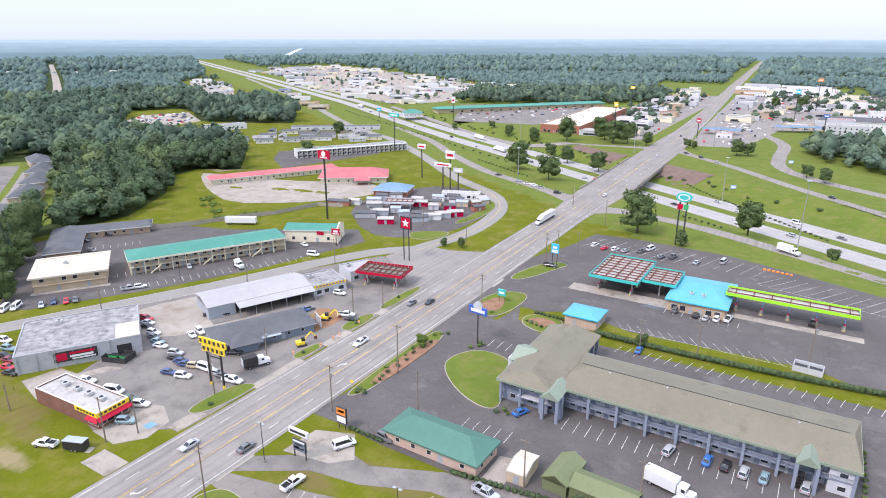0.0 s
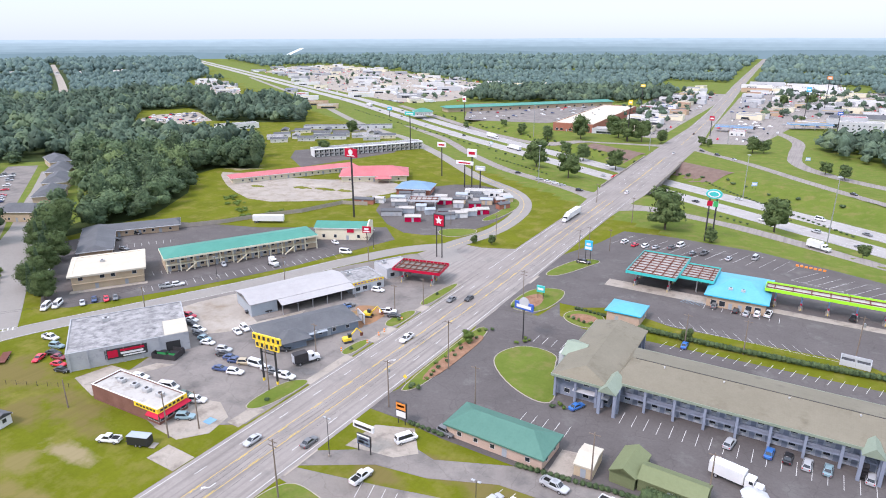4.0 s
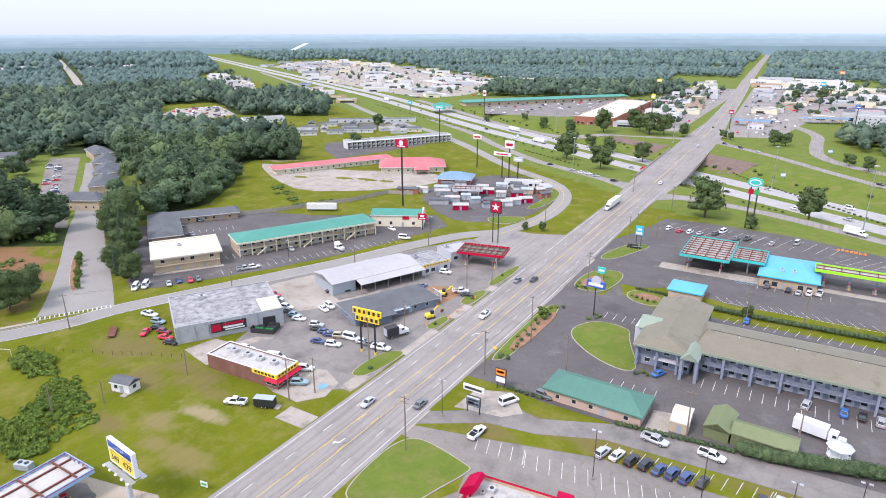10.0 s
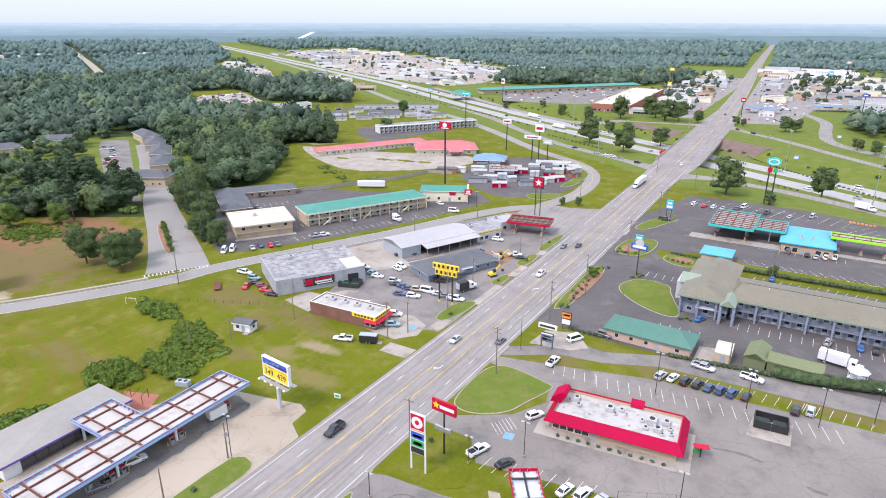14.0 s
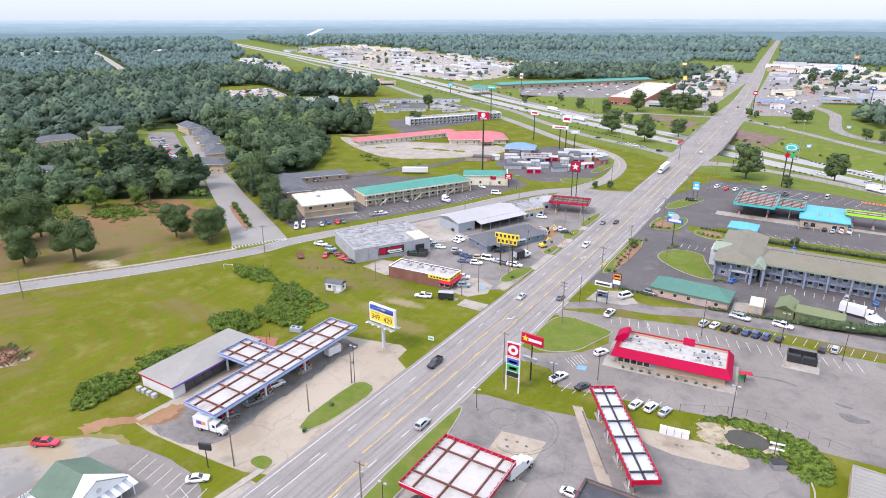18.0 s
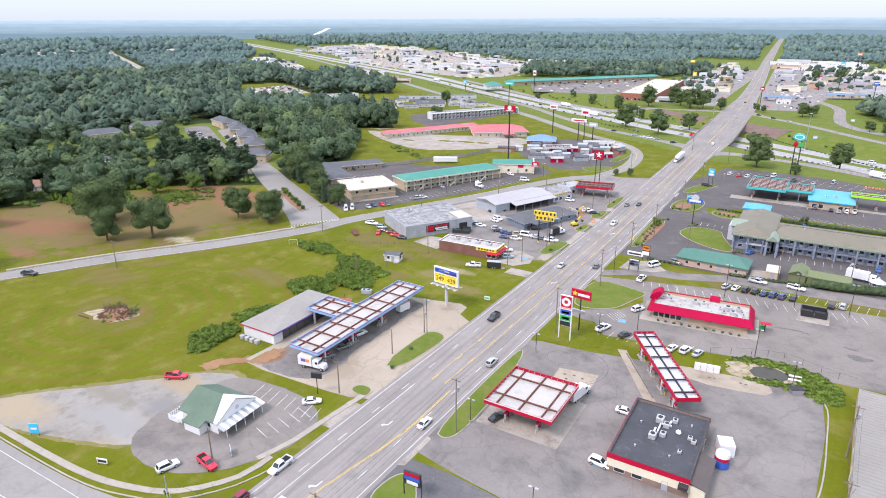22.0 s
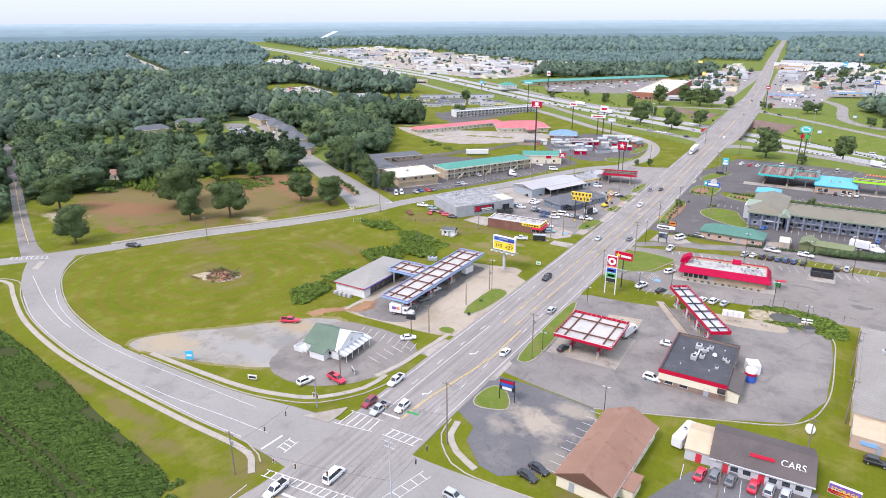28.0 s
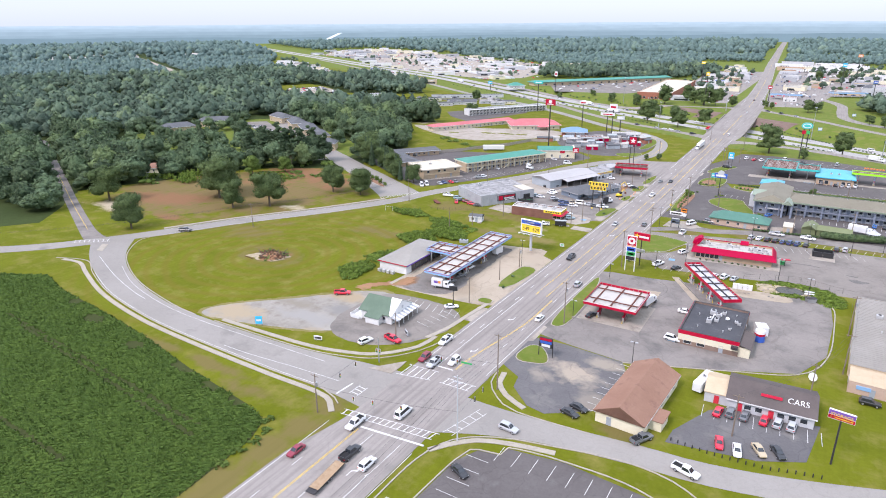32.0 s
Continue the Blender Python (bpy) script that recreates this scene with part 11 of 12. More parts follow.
# digger and loader
for x, y, rot, what in ((-22.5, 124.5, 60, "yellow excavator with raised arm on the building site"), (-28.5, 142.5, 20, "rusty yellow wheel loader on the building site")):
    t = thing("excavator", x, y, 0, rot, what, "excavator")
    for sy in (-1, 1):
        part("track", Geo().bevel_box(-1.5, sy * .9 - .25, 0, 1.5, sy * .9 + .25, .7, .15), M["dark_steel"], t)
    part("body", Geo().bevel_box(-1.6, -1.0, .75, .9, 1.0, 1.7, .12), M["yellow"], t)
    part("cab", Geo().bevel_box(-.1, -.9, 1.7, 1.0, .1, 2.9, .08), M["car_glass"], t)
    part("arm", Geo().rod((.9, .4, 1.5), (3.2, .4, 3.8), .2, 8).rod((3.2, .4, 3.8), (4.6, .4, 2.0), .16, 8), M["yellow"], t)
    part("bucket", Geo().side([(4.2, 1.0), (5.0, 1.0), (5.1, 1.9), (4.4, 2.1)], .0, .8), M["rust"], t)
t = thing("timber_frame", -30.5, 135, 0, 60, "open timber frame of a shed under construction", "frame")
for i in range(4):
    for k in (0, 1):
        part("stud", Geo().box(-4 + i * 2.6, -2 + k * 4, 0, -3.8 + i * 2.6, -1.8 + k * 4, 3.2), M["wood_fence"], t)
part("top_rail", Geo().box(-4, -2, 3.2, 4, -1.8, 3.4).box(-4, 1.9, 3.2, 4, 2.1, 3.4), M["wood_fence"], t)
part("rear_wall", Geo().box(4.0, -3, 0, 4.3, 3, 3.4), M["pale_wall"], t)
for i, (x, y) in enumerate(((-17, 127), (-17.2, 133), (-17.2, 136), (-17.4, 146), (-20.5, 119))):
    t = thing("traffic_barrel", x, y, .05, 0, "orange and white traffic barrel", "barrel", "barrels at the roadworks")
    part("drum", Geo().cyl(0, 0, 0, 1.0, .3, .24, n=10), M["orange"], t)
    part("band", Geo().cyl(0, 0, .45, .65, .29, .28, n=10), M["white"], t)
for i in range(7):
    t = thing("traffic_barrel", 91 + i * 1.6, 270.4 - i * .25, .05, 0, "orange barrier block at the edge of the lot", "barrier", "barrier blocks by the truck park")
    part("block", Geo().bevel_box(-.55, -.2, 0, .55, .2, .75, .06), M["orange"], t)
for i in range(20):
    t = thing("bollard", 50.5 + i * 1.55, -76.8 - math.sin(i * .3) * .6 + max(0, i - 13) * .45, 0, 0, "short dark wooden bollard at the lot's edge", "bollard", "bollards of the car lot")
    part("post", Geo().cyl(0, 0, 0, .9, .12, n=8), M["dark_steel"], t)

# roof lettering of the car dealer
d_sign = thing("roof_sign", 70.2, -53.6, 4.45, 3, "white roof sign letters on the car sales office", "sign")
put("lettering", text_mesh("CARS", 1.9, .06), M["white"], d_sign, m=pose(3.6, 0, 0, 62, 0, 0))
part("lettering_bar", Geo().box(-4.4, -.3, -.3, .2, -.1, .4), M["red"], d_sign, "pinkish script lettering too small to read", m=pose(0, 0, 0, -28, 0, 0))
part("lettering_bar", Geo().box(1.6, -.3, -1.5, 5.4, -.1, -1.2), M["white"], d_sign, m=pose(0, 0, 0, -28, 0, 0))
part("frame", Geo().box(-5.2, .1, -.7, 5.6, .2, -.6), M["dark_steel"], d_sign)

# board fence behind the motels
def board_fence(pts, h, label, pitch=2.4):
    t = thing("fence", pts[0][0], pts[0][1], 0, 0, label, "fence")
    for (xa, ya), (xb, yb) in zip(pts, pts[1:]):
        n = max(1, int(math.hypot(xb - xa, yb - ya) / pitch))
        ang = math.degrees(math.atan2(yb - ya, xb - xa))
        L = math.hypot(xb - xa, yb - ya) / n
        for i in range(n):
            px, py = xa + (xb - xa) * i / n - pts[0][0], ya + (yb - ya) * i / n - pts[0][1]
            put("panel", shared(("fp", round(L, 2), h), lambda: Geo().box(.06, -.03, .08, L - .06, .03, h).mesh("panel")), M["wood_fence"], t, m=pose(px, py, 0, 0, 0, ang))
            put("post", shared(("fpost", h), lambda: Geo().box(-.07, -.07, 0, .07, .07, h + .1).mesh("post")), M["wood_fence"], t, m=pose(px, py, 0, 0, 0, ang))
    return t


board_fence([(-178, 168), (-160, 193), (-151, 212), (-140, 229), (-133, 254), (-119, 259)], 2.2, "weathered grey board fence behind the motels", 4.2)
g = Geo()
fence_t = thing("wire_fence", -110, 46, 0, 0, "thin wire fence on posts across the grass", "fence")
for i in range(16):
    part("post", Geo().cyl(i * 2.7, i * 1.3, 0, 1.3, .05, n=6), M["dark_steel"], fence_t)
for z in (.4, .8, 1.2):
    part("wire", Geo().rod((0, 0, z), (40.5, 19.5, z), .006, 4), M["dark_steel"], fence_t)

t = thing("goal_frame", -114, 40, 0, 25, "white pipe goal frame in the grass", "goal")
for k in (-1.8, 1.8):
    part("post", Geo().cyl(k, 0, 0, 2.2, .06, n=6), M["white"], t)
part("crossbar", Geo().rod((-1.8, 0, 2.2), (1.8, 0, 2.2), .06), M["white"], t)
# heap of stumps in the field
M["stump_wood"] = surf("reddish_stump_wood", (0.115, 0.055, 0.035), (0.19, 0.10, 0.065), 0.95, 0, 0.6, 5.0, 0.5)
rr = random.Random(5)
t = thing("stump_heap", -116, -38, 0, 0, "heap of grubbed-up stumps and brush in the field", "heap")
flat("bare_ground", frayed([(-126, -44), (-124, -38), (-117, -33), (-110, -34), (-109, -39), (-114, -43)], .9, 41), M["sand"], 0.03, "bare pale soil round the stump heap", "ground")
for i in range(110):
    a = Vector((rr.gauss(0, 2.9), rr.gauss(0, 2.0), .3))
    b = a + Vector((rr.uniform(-2.4, 2.4), rr.uniform(-2.4, 2.4), rr.uniform(.2, 1.6)))
    part("log", Geo().rod(tuple(a), tuple(b), rr.uniform(.06, .24), 6), M["stump_wood"] if i % 3 else M["bark"], t)
part("earth", Geo().cyl(0, 0, 0, .9, 5.2, 2.4, n=11), M["soil"], t)

# ditch pool behind the forecourt
flat("water", frayed([(61.4, 30.4), (64.1, 33.4), (69.8, 34), (71.6, 31.2), (70.5, 28), (66.7, 26.8), (62.7, 27)], .3, 16, .8), M["water"], .07, "small muddy pool in the ditch", "water")
flat("bare_ground", frayed([(55.4, 30.6), (58, 34.2), (62.6, 33.4), (64, 36), (71, 36), (75, 33), (73, 26.4), (66, 24.8), (59, 24.6), (56.4, 26.4)], .7, 15, 1.0), M["sand"], .055, "rough sandy bank of the ditch with weeds", "ground")
rr = random.Random(77)
for i in range(16):
    x, y, r = rr.uniform(55.5, 61), rr.uniform(25.5, 33), rr.uniform(.15, .45)
    t = thing("rock", x, y, .03, rr.uniform(0, 90), "pale rough stone on the sandy bank of the ditch", "rock", "stones on the ditch bank")
    part("stone", Geo().cyl(0, 0, 0, r * .8, r, r * .55, n=6), M["concrete"], t)
for y in (31.7, 29.5):
    t = thing("drain_pipe", 72.3, y, .15, 6, "white plastic drain pipe lying by the pool", "pipe")
    part("pipe", Geo().rod((-1.5, 0, .3), (1.5, 0, .3), .28, 10), M["white"], t)
ditch_fence = thing("wire_fence", 51, 34.5, 0, 0, "thin chain-link fence on grey posts along the ditch", "fence")
_fp = [(51, 34), (56, 36.6), (61, 39), (65, 40.2), (69, 41), (73.5, 39.8), (78, 38), (82, 37), (86, 36)]
for (xa, ya), (xb, yb) in zip(_fp, _fp[1:]):
    part("post", Geo().cyl(xa - 51, ya - 34.5, 0, 1.9, .045, n=6), M["dark_steel"], ditch_fence)
    part("mesh_wire", Geo().rod((xa - 51, ya - 34.5, 1.85), (xb - 51, yb - 34.5, 1.85), .02, 4).rod((xa - 51, ya - 34.5, 1.0), (xb - 51, yb - 34.5, 1.0), .008, 4).rod((xa - 51, ya - 34.5, .2), (xb - 51, yb - 34.5, .2), .008, 4), M["dark_steel"], ditch_fence)
t = thing("satellite_dish", 76, -33, 0, 30, "large white dish aerial on a post in the grass", "dish")
part("post", Geo().cyl(0, 0, 0, 1.6, .06, n=6), M["steel"], t)
part("bowl", Geo().cyl(0, 0, 0, .3, .35, 1.15, n=18), M["white"], t, m=pose(0, -.1, 1.7, 55, 0, 0))

# ---- sheds for sale beside the frontage road ----
rr = random.Random(9)
cols = ("white_wall", "red_brick", "shed_wall", "tan_wall", "white_wall", "pale_wall", "crimson", "grey_wall")
for x, y, rot, w in ((-104, 268, 30, 6), (-98, 262, 30, 5), (-92, 258, 30, 6), (-88, 266, 30, 4), (-94, 274, 30, 4), (-100, 280, 20, 5), (-80, 262, 40, 4), (-72, 264, 30, 5), (-68, 258, 40, 7), (-64, 264, 40, 7), (-61, 270, 40, 6), (-57, 276, 40, 6), (-70, 300, 20, 6), (-64, 296, 20, 5), (-58, 300, 50, 4), (-56, 306, 50, 4), (-60, 310, 50, 5), (-76, 306, 20, 5), (-82, 300, 20, 5),
                     (-110, 276, 25, 6), (-112, 286, 25, 5), (-106, 292, 25, 5), (-84, 284, 25, 6), (-90, 290, 25, 5), (-78, 290, 25, 5), (-74, 282, 25, 4), (-124, 262, 20, 9), (-118, 268, 20, 5), (-96, 250, 30, 8), (-80, 246, 30, 6), (-66, 286, 30, 5), (-52, 292, 60, 5)):
    c = rr.choice(cols)
    garden_shed(x, y, rot, w * 1.35, 4.0, 2.7, c, rr.choice(("white_roof", "grey_shingle", "white_roof", "shed_wall")), {"white_wall": "white", "red_brick": "brick-red", "shed_wall": "blue-grey", "tan_wall": "tan", "pale_wall": "pale grey", "crimson": "bright red", "grey_wall": "grey"}[c] + " garden shed for sale on the asphalt", "sheds for sale")
canopy("old_fuel_canopy", -90, 272, 25, 17, 10, 4.4, "pale_wall", "old flat canopy with a rusty roof frame", [(-6, 0), (6, 0)], (6, 2), pumps=False)
flat_roofed("shop_building", -74, 312, 20, 22, 6, 3.4, "white_wall", "white_roof", "long low white sales hut", parapet=.2, wins=(6, 0, 4, 0), doors=((0, 0),))

# ---- white motel, small houses and yards near the motorway ----
def row_motel(x, y, rot, w, d, h, label):
    t = flat_roofed("motel", x, y, rot, w, d, h, "white_wall", "weathered_roof", label, "motel", .5, 2, coping="white")
    part("gallery_floor", Geo().box(-w / 2, -d / 2 - 1.6, 2.8, w / 2, -d / 2, 3.0), M["concrete"], t)
    part("gallery_roof", Geo().box(-w / 2, -d / 2 - 1.8, h - .1, w / 2, -d / 2, h + .15), M["white"], t)
    n = int(w / 4)
    for i in range(n + 1):
        u = -w / 2 + i * w / n
        part("column", Geo().box(u - .12, -d / 2 - 1.6, 0, u + .12, -d / 2 - 1.4, h - .1), M["white"], t)
    for fl in (0.05, 3.0):
        for i in range(n):
            u = -w / 2 + (i + .5) * w / n
            door_at(t, u - .9, -d / 2, fl, 180, "black")
            window_at(t, u + .6, -d / 2, fl + .9, 180, 1.5, 1.2)
    return t


row_motel(-226, 398, 57, 92, 11, 5.8, "long white two-storey motel with open galleries")
rr = random.Random(31)
for i, (x, y) in enumerate(((-351, 392), (-340, 408), (-326, 398), (-346, 422), (-330, 424), (-310, 416), (-306, 432), (-292, 438), (-318, 446), (-299, 452), (-280, 456), (-262, 450), (-270, 470), (-256, 466), (-365, 445), (-348, 452), (-330, 468), (-284, 478), (-300, 486))):
    pitched("house", x, y, 40 + rr.choice((0, 90)) + rr.uniform(-8, 8), 15, 6.5, 2.9, 1.6, rr.choice(("white_wall", "white_wall", "cream_wall", "pale_wall")), rr.choice(("grey_shingle", "grey_shingle", "weathered_roof")), "small white single-storey house with a grey roof", "house", .4, 0, (2, 0, 0, 0), (), group="small houses near the motorway")
flat_roofed("warehouse", -428, 440, 62, 42, 14, 5, "white_wall", "weathered_roof", "white warehouse at the edge of the woods", "warehouse", .3, 1, (6, 0, 0, 0), coping="white")
flat_roofed("warehouse", -330, 500, 35, 90, 10, 3.5, "pale_wall", "grey_shingle", "long low storage building", "warehouse", .1, 0, (10, 0, 0, 0), coping="grey_wall")
# apartments among the trees
for x, y, rot, w, d in ((-418, 143, 70, 28, 13), (-420, 186, 45, 30, 13), (-385, 235, -20, 28, 13), (-348, 217, -38, 28, 13), (-316, 198, -38, 28, 13), (-284, 176, -38, 26, 13), (-255, 147, 30, 22, 12)):
    pitched("apartment_house", x, y, rot, w, d, 5.2, 3.2, "tan_wall", "grey_shingle", "apartment house with a grey shingle hip roof among trees", "house", .7, .8, (5, 2, 5, 2), ((0, 0),), group="apartment houses in the woods")
pitched("house", -300, 34, 30, 16, 9, 3, 2.4, "cream_wall", "brown_roof", "house half hidden among trees", "house", .5, 0, (3, 1, 3, 1), ((0, 1),))
pitched("house", -330, 90, 30, 14, 9, 3, 2.4, "red_brick", "grey_shingle", "brick house half hidden among trees", "house", .5, 0, (3, 1, 3, 1), ((0, 1),))

rr = random.Random(61)
for row, off in ((0, 3.2), (1, 13.5)):
    for i in range(26):
        if rr.random() < .3:
            u = .12 + i / 30
            car(-275 - 113 * u - off * .5, 133 + 65 * u + off * .87, 60 + 180 * rr.choice((0, 1)), rr.choice(("sedan", "suv")), rr.choice(("white", "silver", "grey", "navy", "white", "red")))

# ---- beyond the motorway ----
t = flat_roofed("superstore", -128, 690, 3, 40, 195, 7.5, "red_brick", "cream_roof", "large store with a pale roof and a red brick front", "shop", .6, 4, (8, 0, 0, 0), ((0, -6), (0, 6)), (3.0, 2.4, .6), "cream_wall")
t = pitched("shopping_arcade", -248, 775, 51, 240, 20, 5.2, 2.2, "tan_wall", "motel_green", "long shopping arcade with a green roof", "shop", 2.0, .3, (16, 0, 0, 0), ((0, -80), (0, 0), (0, 80)), (3.0, 2.2, .6), trim="motel_green")
pitched("shop_building", -330, 640, 40, 22, 18, 4, 4, "white_wall", "motel_green", "small shop with a green hip roof", "shop", 1, 1, (4, 2, 2, 2), ((0, 0),))


def town_hotel(x, y, rot, w, d, h, wall, roof, label, red=False):
    t = flat_roofed("hotel", x, y, rot, w, d, h, wall, roof, label, "hotel", .8, 2, coping="white")
    fl = int(h / 3.1)
    for k in range(fl):
        for side in (0, 3, 1):
            span = w if side == 0 else d
            n = int(span / 4)
            for i in range(n):
                u = -span / 2 + (i + .5) * span / n
                px, py, r = ((u, -d / 2, 180), (w / 2, u, -90), None, (-w / 2, u, 90))[side]
                window_at(t, px, py, 1.0 + k * 3.1, r, 1.5, 1.4)
    if red:
        part("sign_panel", Geo().box(-1.5, -d / 2 - .3, h * .3, 1.5, -d / 2 - .05, h + .5), M["red"], t)
    return t


town_hotel(118, 690, 5, 34, 16, 13, "pale_wall", "white_roof", "pale four-storey hotel with a flat roof")
town_hotel(112, 715, 5, 22, 14, 15, "pale_wall", "red_roof", "hotel tower with a red pyramid roof")
town_hotel(152, 810, 5, 30, 16, 15, "white_wall", "white_roof", "white hotel with a red sign panel", True)
pitched("hotel", 122, 770, 5, 60, 16, 9, 4, "white_wall", "grey_shingle", "pale hotel with a grey hip roof", "hotel", .6, .8, (14, 3, 0, 3), ((0, 0),), (1.4, 1.4, 4.0))
canopy("fuel_canopy", 77, 724, 20, 40, 12, 5, "sky_blue", "long fuel canopy with a blue fascia among the far shops", [(-14, 0), (-5, 0), (5, 0), (14, 0)], (6, 2), beam="steel", pumps=False)
for x, y, w in ((150, 700, 40),):
    t = flat_roofed("motel", x, y, 3, w, 12, 6, "white_wall", "white_roof", "low white motel with a blue roof band", "motel", .4, 0, (12, 0, 0, 2), ((0, 0),), coping="cyan")
    part("blue_band", Geo().box(-w / 2 - .1, -6.2, 5.0, w / 2 + .1, -6.02, 6.4), M["sky_blue"], t)
canopy("fuel_canopy", 14, 668, 5, 34, 10, 5, "sky_blue", "long fuel canopy with a dark deck and a blue fascia", [(-12, 0), (-4, 0), (4, 0), (12, 0)], (6, 2), beam="steel", deck="slate_wall")
flat_roofed("shop_building", 20, 646, 5, 14, 9, 4, "white_wall", "white_roof", "white filling-station shop with red stripes", parapet=.5, units=2, wins=(3, 0, 0, 2), doors=((0, 0),), coping="red")
TOWN_SHOPS = []
rr = random.Random(101)
palette = (("white_wall", "white_roof"), ("tan_wall", "weathered_roof"), ("red_brick", "white_roof"), ("pale_wall", "white_roof"), ("buff_brick", "brown_roof"), ("cream_wall", "grey_metal_roof"), ("grey_wall", "weathered_roof"), ("white_wall", "bright_metal"))


def small_shop(x, y, rot, w, d, h):
    wl_, rf = rr.choice(palette if y < 720 else palette[:1] + palette[3:4] + palette[5:] if x < -300 else palette[1:2] + palette[3:])
    word = {"white_wall": "white", "tan_wall": "tan", "red_brick": "red brick", "pale_wall": "pale grey", "buff_brick": "buff brick", "cream_wall": "cream", "grey_wall": "grey"}[wl_]
    t = thing("shop_building", x, y, 0, rot, "distant low %s commercial building" % word, "building", "far commercial buildings")
    part("wall", walls_box(w, d, h + .4), M[wl_], t)
    part("roof", Geo().box(-w / 2 + .25, -d / 2 + .25, h - .2, w / 2 - .25, d / 2 - .25, h), M[rf], t)
    part("shop_front", Geo().box(-w * .3, -d / 2 - .06, .3, w * (.4 if y < 720 else .0), -d / 2 + .02, h * .5), M["glass"], t)
    if y < 900:
        part("sign_band", Geo().box(-w * .42, -d / 2 - .1, h * .80, w * .30, -d / 2 + .02, h * .98), M[rr.choice(("red", "white", "pale_wall", "tan_wall", "grey_wall", "blue", "cream_wall", "grey_wall"))], t)


for i in range(46):
    y = 590 + i * 14 + rr.uniform(-4, 4)
    side = -1 if i % 2 else 1
    if side > 0 and y < 740:
        continue
    small_shop(mid(y) + side * rr.uniform(30, 80 if side < 0 else 110), y, rr.uniform(-8, 8), rr.uniform(14, 30), rr.uniform(12, 20), rr.uniform(4, 6))
for i in range(16):
    y = 760 + i * 26
    small_shop(mid(y) + rr.uniform(110, 180), y, rr.uniform(-8, 8), rr.uniform(20, 40), rr.uniform(14, 22), rr.uniform(4, 8))
for i in range(330):
    x, y = rr.uniform(-1440, -400), rr.uniform(760, 1720)
    if inside(TOWN, np.array([x]), np.array([y]))[0] and all(math.hypot(x - a, y - b) > 58 for a, b in TOWN_SHOPS):
        TOWN_SHOPS.append((x, y))
        small_shop(x, y, 35 + rr.uniform(-9, 9), rr.uniform(18, 48), rr.uniform(16, 26), rr.uniform(4, 6.5))
for x, y in ((-480, 640), (-520, 664), (-590, 722), (-640, 762), (-720, 820), (-800, 745), (-838, 790), (-880, 800), (-905, 850), (-950, 838), (-985, 890), (-1030, 905), (-1080, 930)):
    small_shop(x, y, 35, rr.uniform(16, 34), 14, 5)
for x, y, w in ((-20, 1190, 46), (40, 1240, 60), (-30, 1290, 50), (60, 1330, 70), (-20, 1370, 60), (96, 1200, 44), (-420, 1120, 30), (-385, 1150, 44), (-330, 1130, 36), (-300, 1190, 40)):
    small_shop(x, y, 4, w, 16, 6)


def hamlet():
    """Pale houses far off in the woods."""
    g, r = Geo(), Geo()
    q = random.Random(66)
    for cx, cy, rx, ry, n in ((-1700, 800, 60, 130, 34), (-1560, 1010, 45, 75, 16), (-2050, 860, 45, 90, 14)):
        for _ in range(n):
            m = Matrix.Translation((cx + q.uniform(-rx, rx), cy + q.uniform(-ry, ry), 0)) @ Matrix.Rotation(q.uniform(0, 3.1), 4, "Z")
            g.box(-8, -5, 0, 8, 5, 5, m)
            r.add([tuple(m @ Vector(p)) for p in ((-8.5, -5.5, 5), (8.5, -5.5, 5), (8.5, 5.5, 5), (-8.5, 5.5, 5), (-8.5, 0, 8), (8.5, 0, 8))], [(0, 1, 5, 4), (2, 3, 4, 5), (0, 4, 3), (1, 2, 5), (3, 2, 1, 0)])
    t = thing("hamlet", -1700, 800, 0, 0, "pale houses of a far hamlet among the woods", "houses", kind="stuff")
    for name, geo, mt in (("walls", g, "white_wall"), ("roofs", r, "white_roof")):
        geo.v = [(x + 1700, y - 800, z) for x, y, z in geo.v]
        part(name, geo, M[mt], t)["kind"] = "stuff"


hamlet()


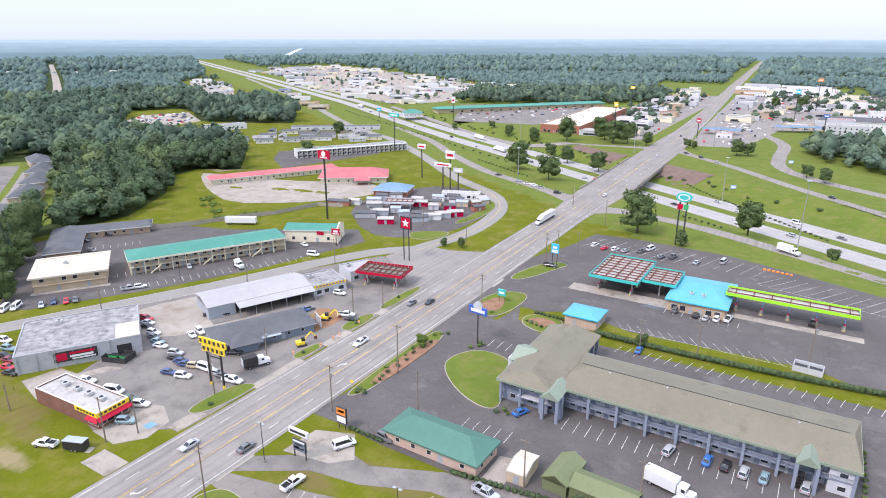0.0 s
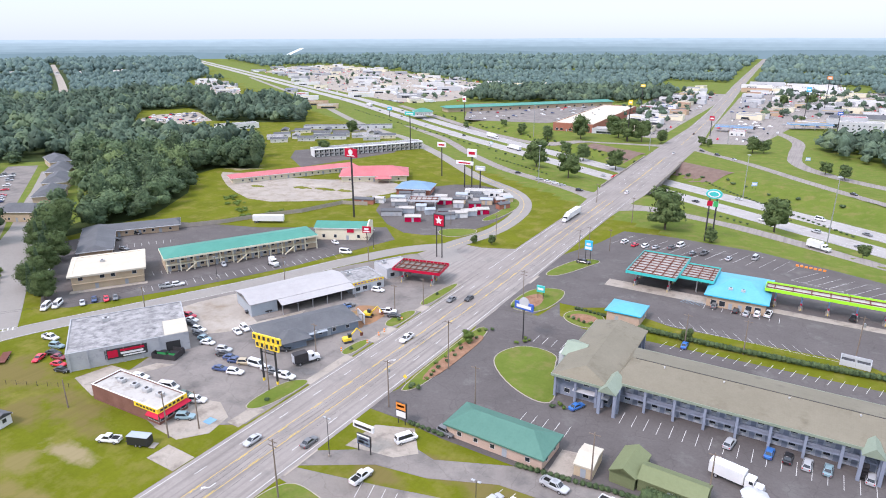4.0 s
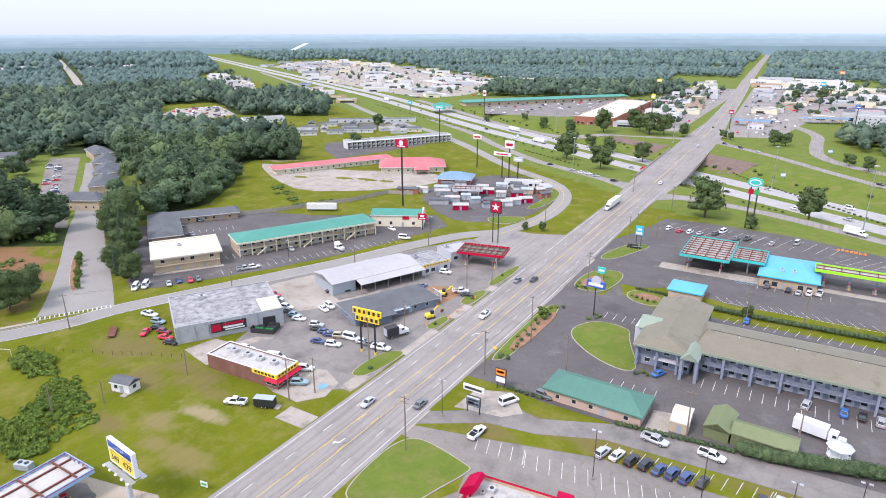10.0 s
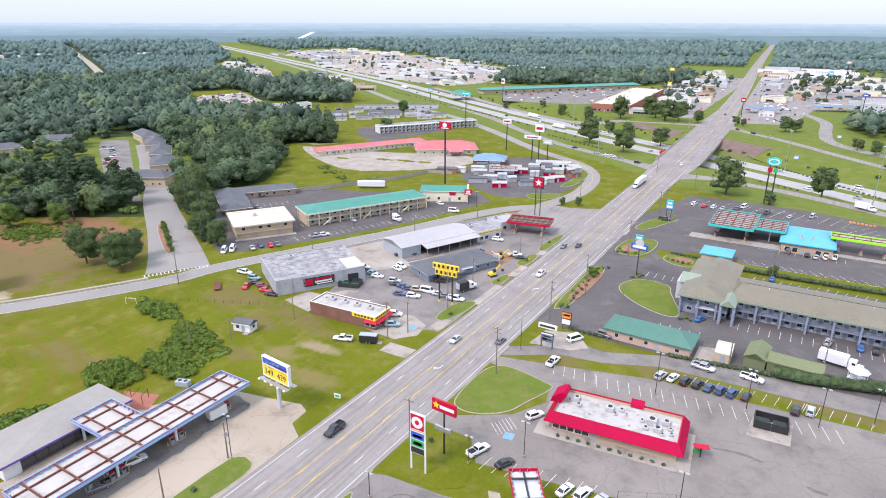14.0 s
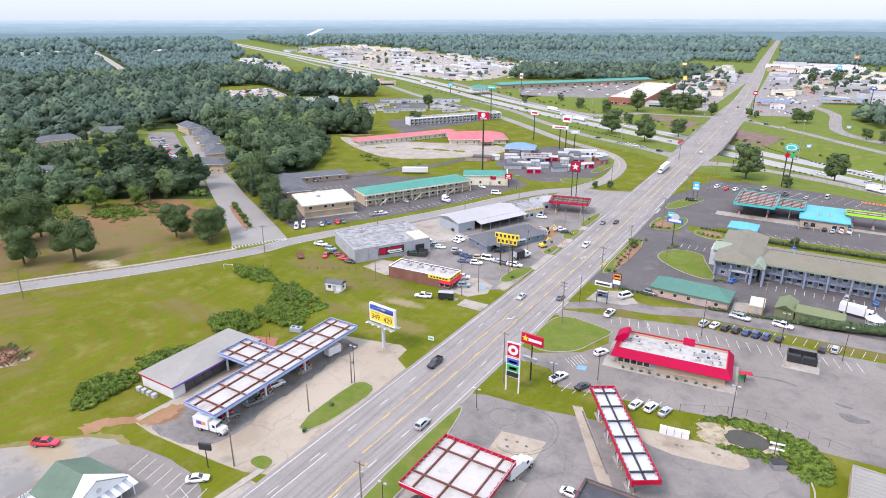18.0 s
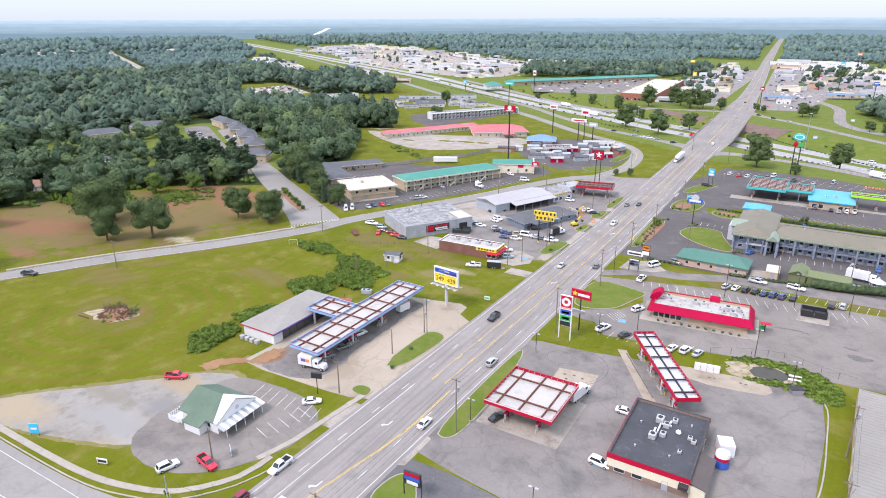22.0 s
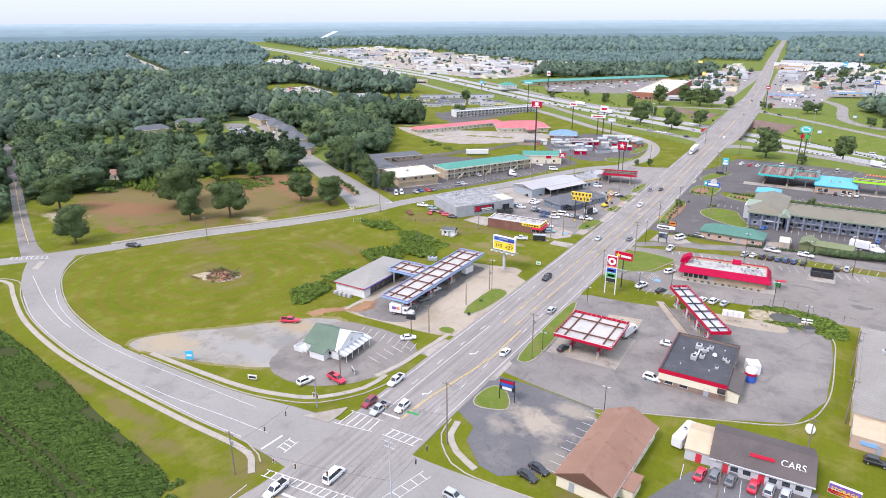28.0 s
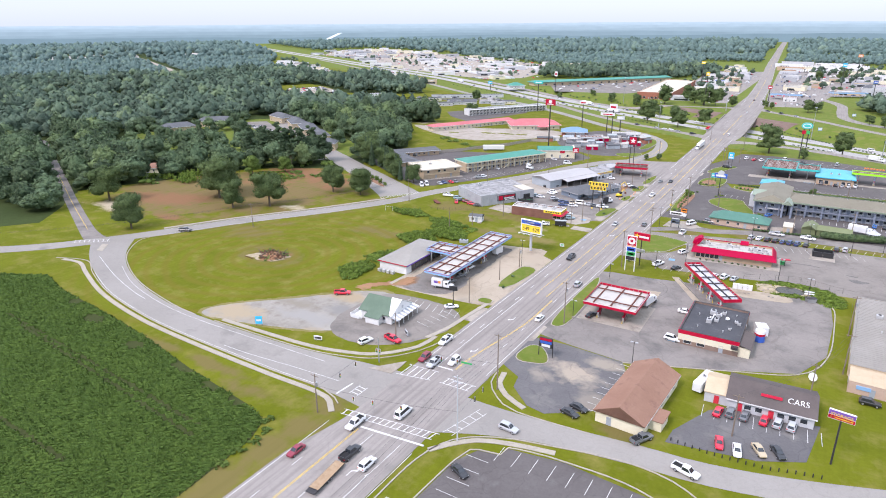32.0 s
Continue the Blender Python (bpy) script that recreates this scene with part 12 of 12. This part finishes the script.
# distant parked cars
def far_cars():
    rng = np.random.default_rng(3)
    spots_ = []
    for poly, n, ang in (([(-340, 780), (-200, 895), (-140, 720), (-175, 650), (-262, 630)], 120, .9), (TOWN, 1500, .6), ([(2, 590), (-10, 720), (-35, 1150), (170, 1260), (170, 800), (60, 730), (40, 600)], 420, 0.1), ([(-40, 600), (-60, 1120), (-145, 1100), (-115, 780), (-60, 600)], 200, .1),
                         ([(-608, 470), (-590, 515), (-510, 470), (-510, 435), (-575, 432)], 90, .4), ([(-240, 132), (-300, 170), (-372, 228), (-300, 182)], 40, .6), ([(-232, 452), (-260, 372), (-212, 412)], 20, .9)):
        P = np.array(poly, float)
        k = 0
        while k < n:
            q = rng.uniform(P.min(0), P.max(0))
            k += 1
            if inside(poly, q[:1], q[1:])[0] and abs(q[0] - mid(q[1])) > 16:
                spots_.append((q[0], q[1], ang + rng.choice([0, 1.57])))
    # dealers' rows of caravans and cars
    rows_ = []
    for poly, n, ang in ((TOWN, 150, 2.58), ([(-28, 1150), (-56, 1390), (98, 1480), (116, 1185), (45, 1140)], 34, .05), ([(-750, 733), (-775, 700), (-930, 788), (-1060, 885), (-1130, 985), (-936, 890)], 26, 2.58)):
        P = np.array(poly, float)
        for _ in range(n):
            q, k = rng.uniform(P.min(0), P.max(0)), rng.integers(8, 26)
            rv = rng.random() < .45
            gap = 4.2 if rv else 3.0
            for i in range(k):
                x, y = q[0] + math.cos(ang) * gap * i, q[1] + math.sin(ang) * gap * i
                if inside(poly, np.array([x]), np.array([y]))[0] and all(math.hypot(x - a, y - b) > 17 for a, b in TOWN_SHOPS):
                    rows_.append((x, y, ang + 1.57, rv))
    by = {}
    for x, y, a in spots_:
        by.setdefault(rng.choice(["white", "silver", "grey", "black", "navy", "red", "white"]), []).append((x, y, a, False))
    for x, y, a, rv in rows_:
        by.setdefault("white" if rv else rng.choice(["white", "silver", "white", "silver", "grey", "black", "red"]), []).append((x, y, a, rv))
    for col, rows in sorted(by.items()):
        g = Geo()
        for x, y, a, rv in rows:
            m = Matrix.Translation((x, y, .05)) @ Matrix.Rotation(a, 4, "Z")
            if rv:
                g.box(-4, -1.2, .5, 4, 1.2, 3.3, m)
            else:
                g.box(-2.3, -.9, .3, 2.3, .9, .95, m).box(-1.5, -.75, .95, .9, .75, 1.5, m)
        me = bpy.data.meshes.new("parked_cars")
        me.from_pydata(g.v, [], g.f)
        tagged(put("parked_cars", me, PAINTS[col]), "distant %s cars and caravans parked in the yards" % {"navy": "dark blue"}.get(col, col), "cars", kind="stuff")


# ---- blue distance: haze put into glowing backdrop rings ----
def ridge(r, z0, top, wob, colour, glow, seed):
    g = Geo()
    n = 360
    rr_ = random.Random(seed)
    ph = [rr_.uniform(0, 6.28) for _ in range(6)]
    vs = []
    for i in range(n):
        a = 6.2832 * i / n
        h = top + wob * sum(math.sin(a * k * 5 + p) / (k * .7 + .6) for k, p in zip((1, 2, 3, 5, 8, 13), ph))
        vs += [(r * math.sin(a), r * math.cos(a), z0), (r * math.sin(a), r * math.cos(a), h)]
    g.add(vs, [(2 * i, 2 * ((i + 1) % n), 2 * ((i + 1) % n) + 1, 2 * i + 1) for i in range(n)])
    m = bpy.data.materials.new("far_ridge_haze_glow")
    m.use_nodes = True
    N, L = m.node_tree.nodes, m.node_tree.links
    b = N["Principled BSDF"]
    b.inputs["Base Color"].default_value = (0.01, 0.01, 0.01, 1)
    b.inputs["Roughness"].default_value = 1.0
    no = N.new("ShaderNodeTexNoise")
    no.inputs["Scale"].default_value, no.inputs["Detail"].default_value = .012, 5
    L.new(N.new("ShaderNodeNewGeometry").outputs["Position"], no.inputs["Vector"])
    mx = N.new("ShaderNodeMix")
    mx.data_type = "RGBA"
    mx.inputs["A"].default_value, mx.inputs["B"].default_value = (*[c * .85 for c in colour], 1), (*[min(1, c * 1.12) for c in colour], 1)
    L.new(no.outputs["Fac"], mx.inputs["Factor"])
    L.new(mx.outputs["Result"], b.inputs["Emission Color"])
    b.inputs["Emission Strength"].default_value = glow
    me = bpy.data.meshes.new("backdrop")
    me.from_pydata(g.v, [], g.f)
    return tagged(put("backdrop", me, m), "glowing backdrop of a far wooded ridge, haze in its colour", "backdrop", kind="structure")


# eight rings, each farther one paler and bluer: haze as their own glow
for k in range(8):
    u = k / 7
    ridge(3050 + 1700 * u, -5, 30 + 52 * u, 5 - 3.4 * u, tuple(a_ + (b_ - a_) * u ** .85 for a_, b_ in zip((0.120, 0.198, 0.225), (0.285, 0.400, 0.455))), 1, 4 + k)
# far road strip on the backdrop, its hazy paleness given as glow
me = bpy.data.meshes.new("far_road")
me.from_pydata([(-2012, 2099, 13), (-1998, 2112, 12), (-1943, 2166, 46), (-1957, 2152, 46)], [], [(0, 1, 2, 3)])
_pale = bpy.data.materials.new("far_road_glow")
_pale.use_nodes = True
_pale.node_tree.nodes["Principled BSDF"].inputs["Emission Color"].default_value = (.22, .29, .32, 1)
_pale.node_tree.nodes["Principled BSDF"].inputs["Emission Strength"].default_value = 1
tagged(put("backdrop", me, _pale), "glowing pale strip for a motorway climbing a far blue hillside", "backdrop", kind="structure")
far_cars()
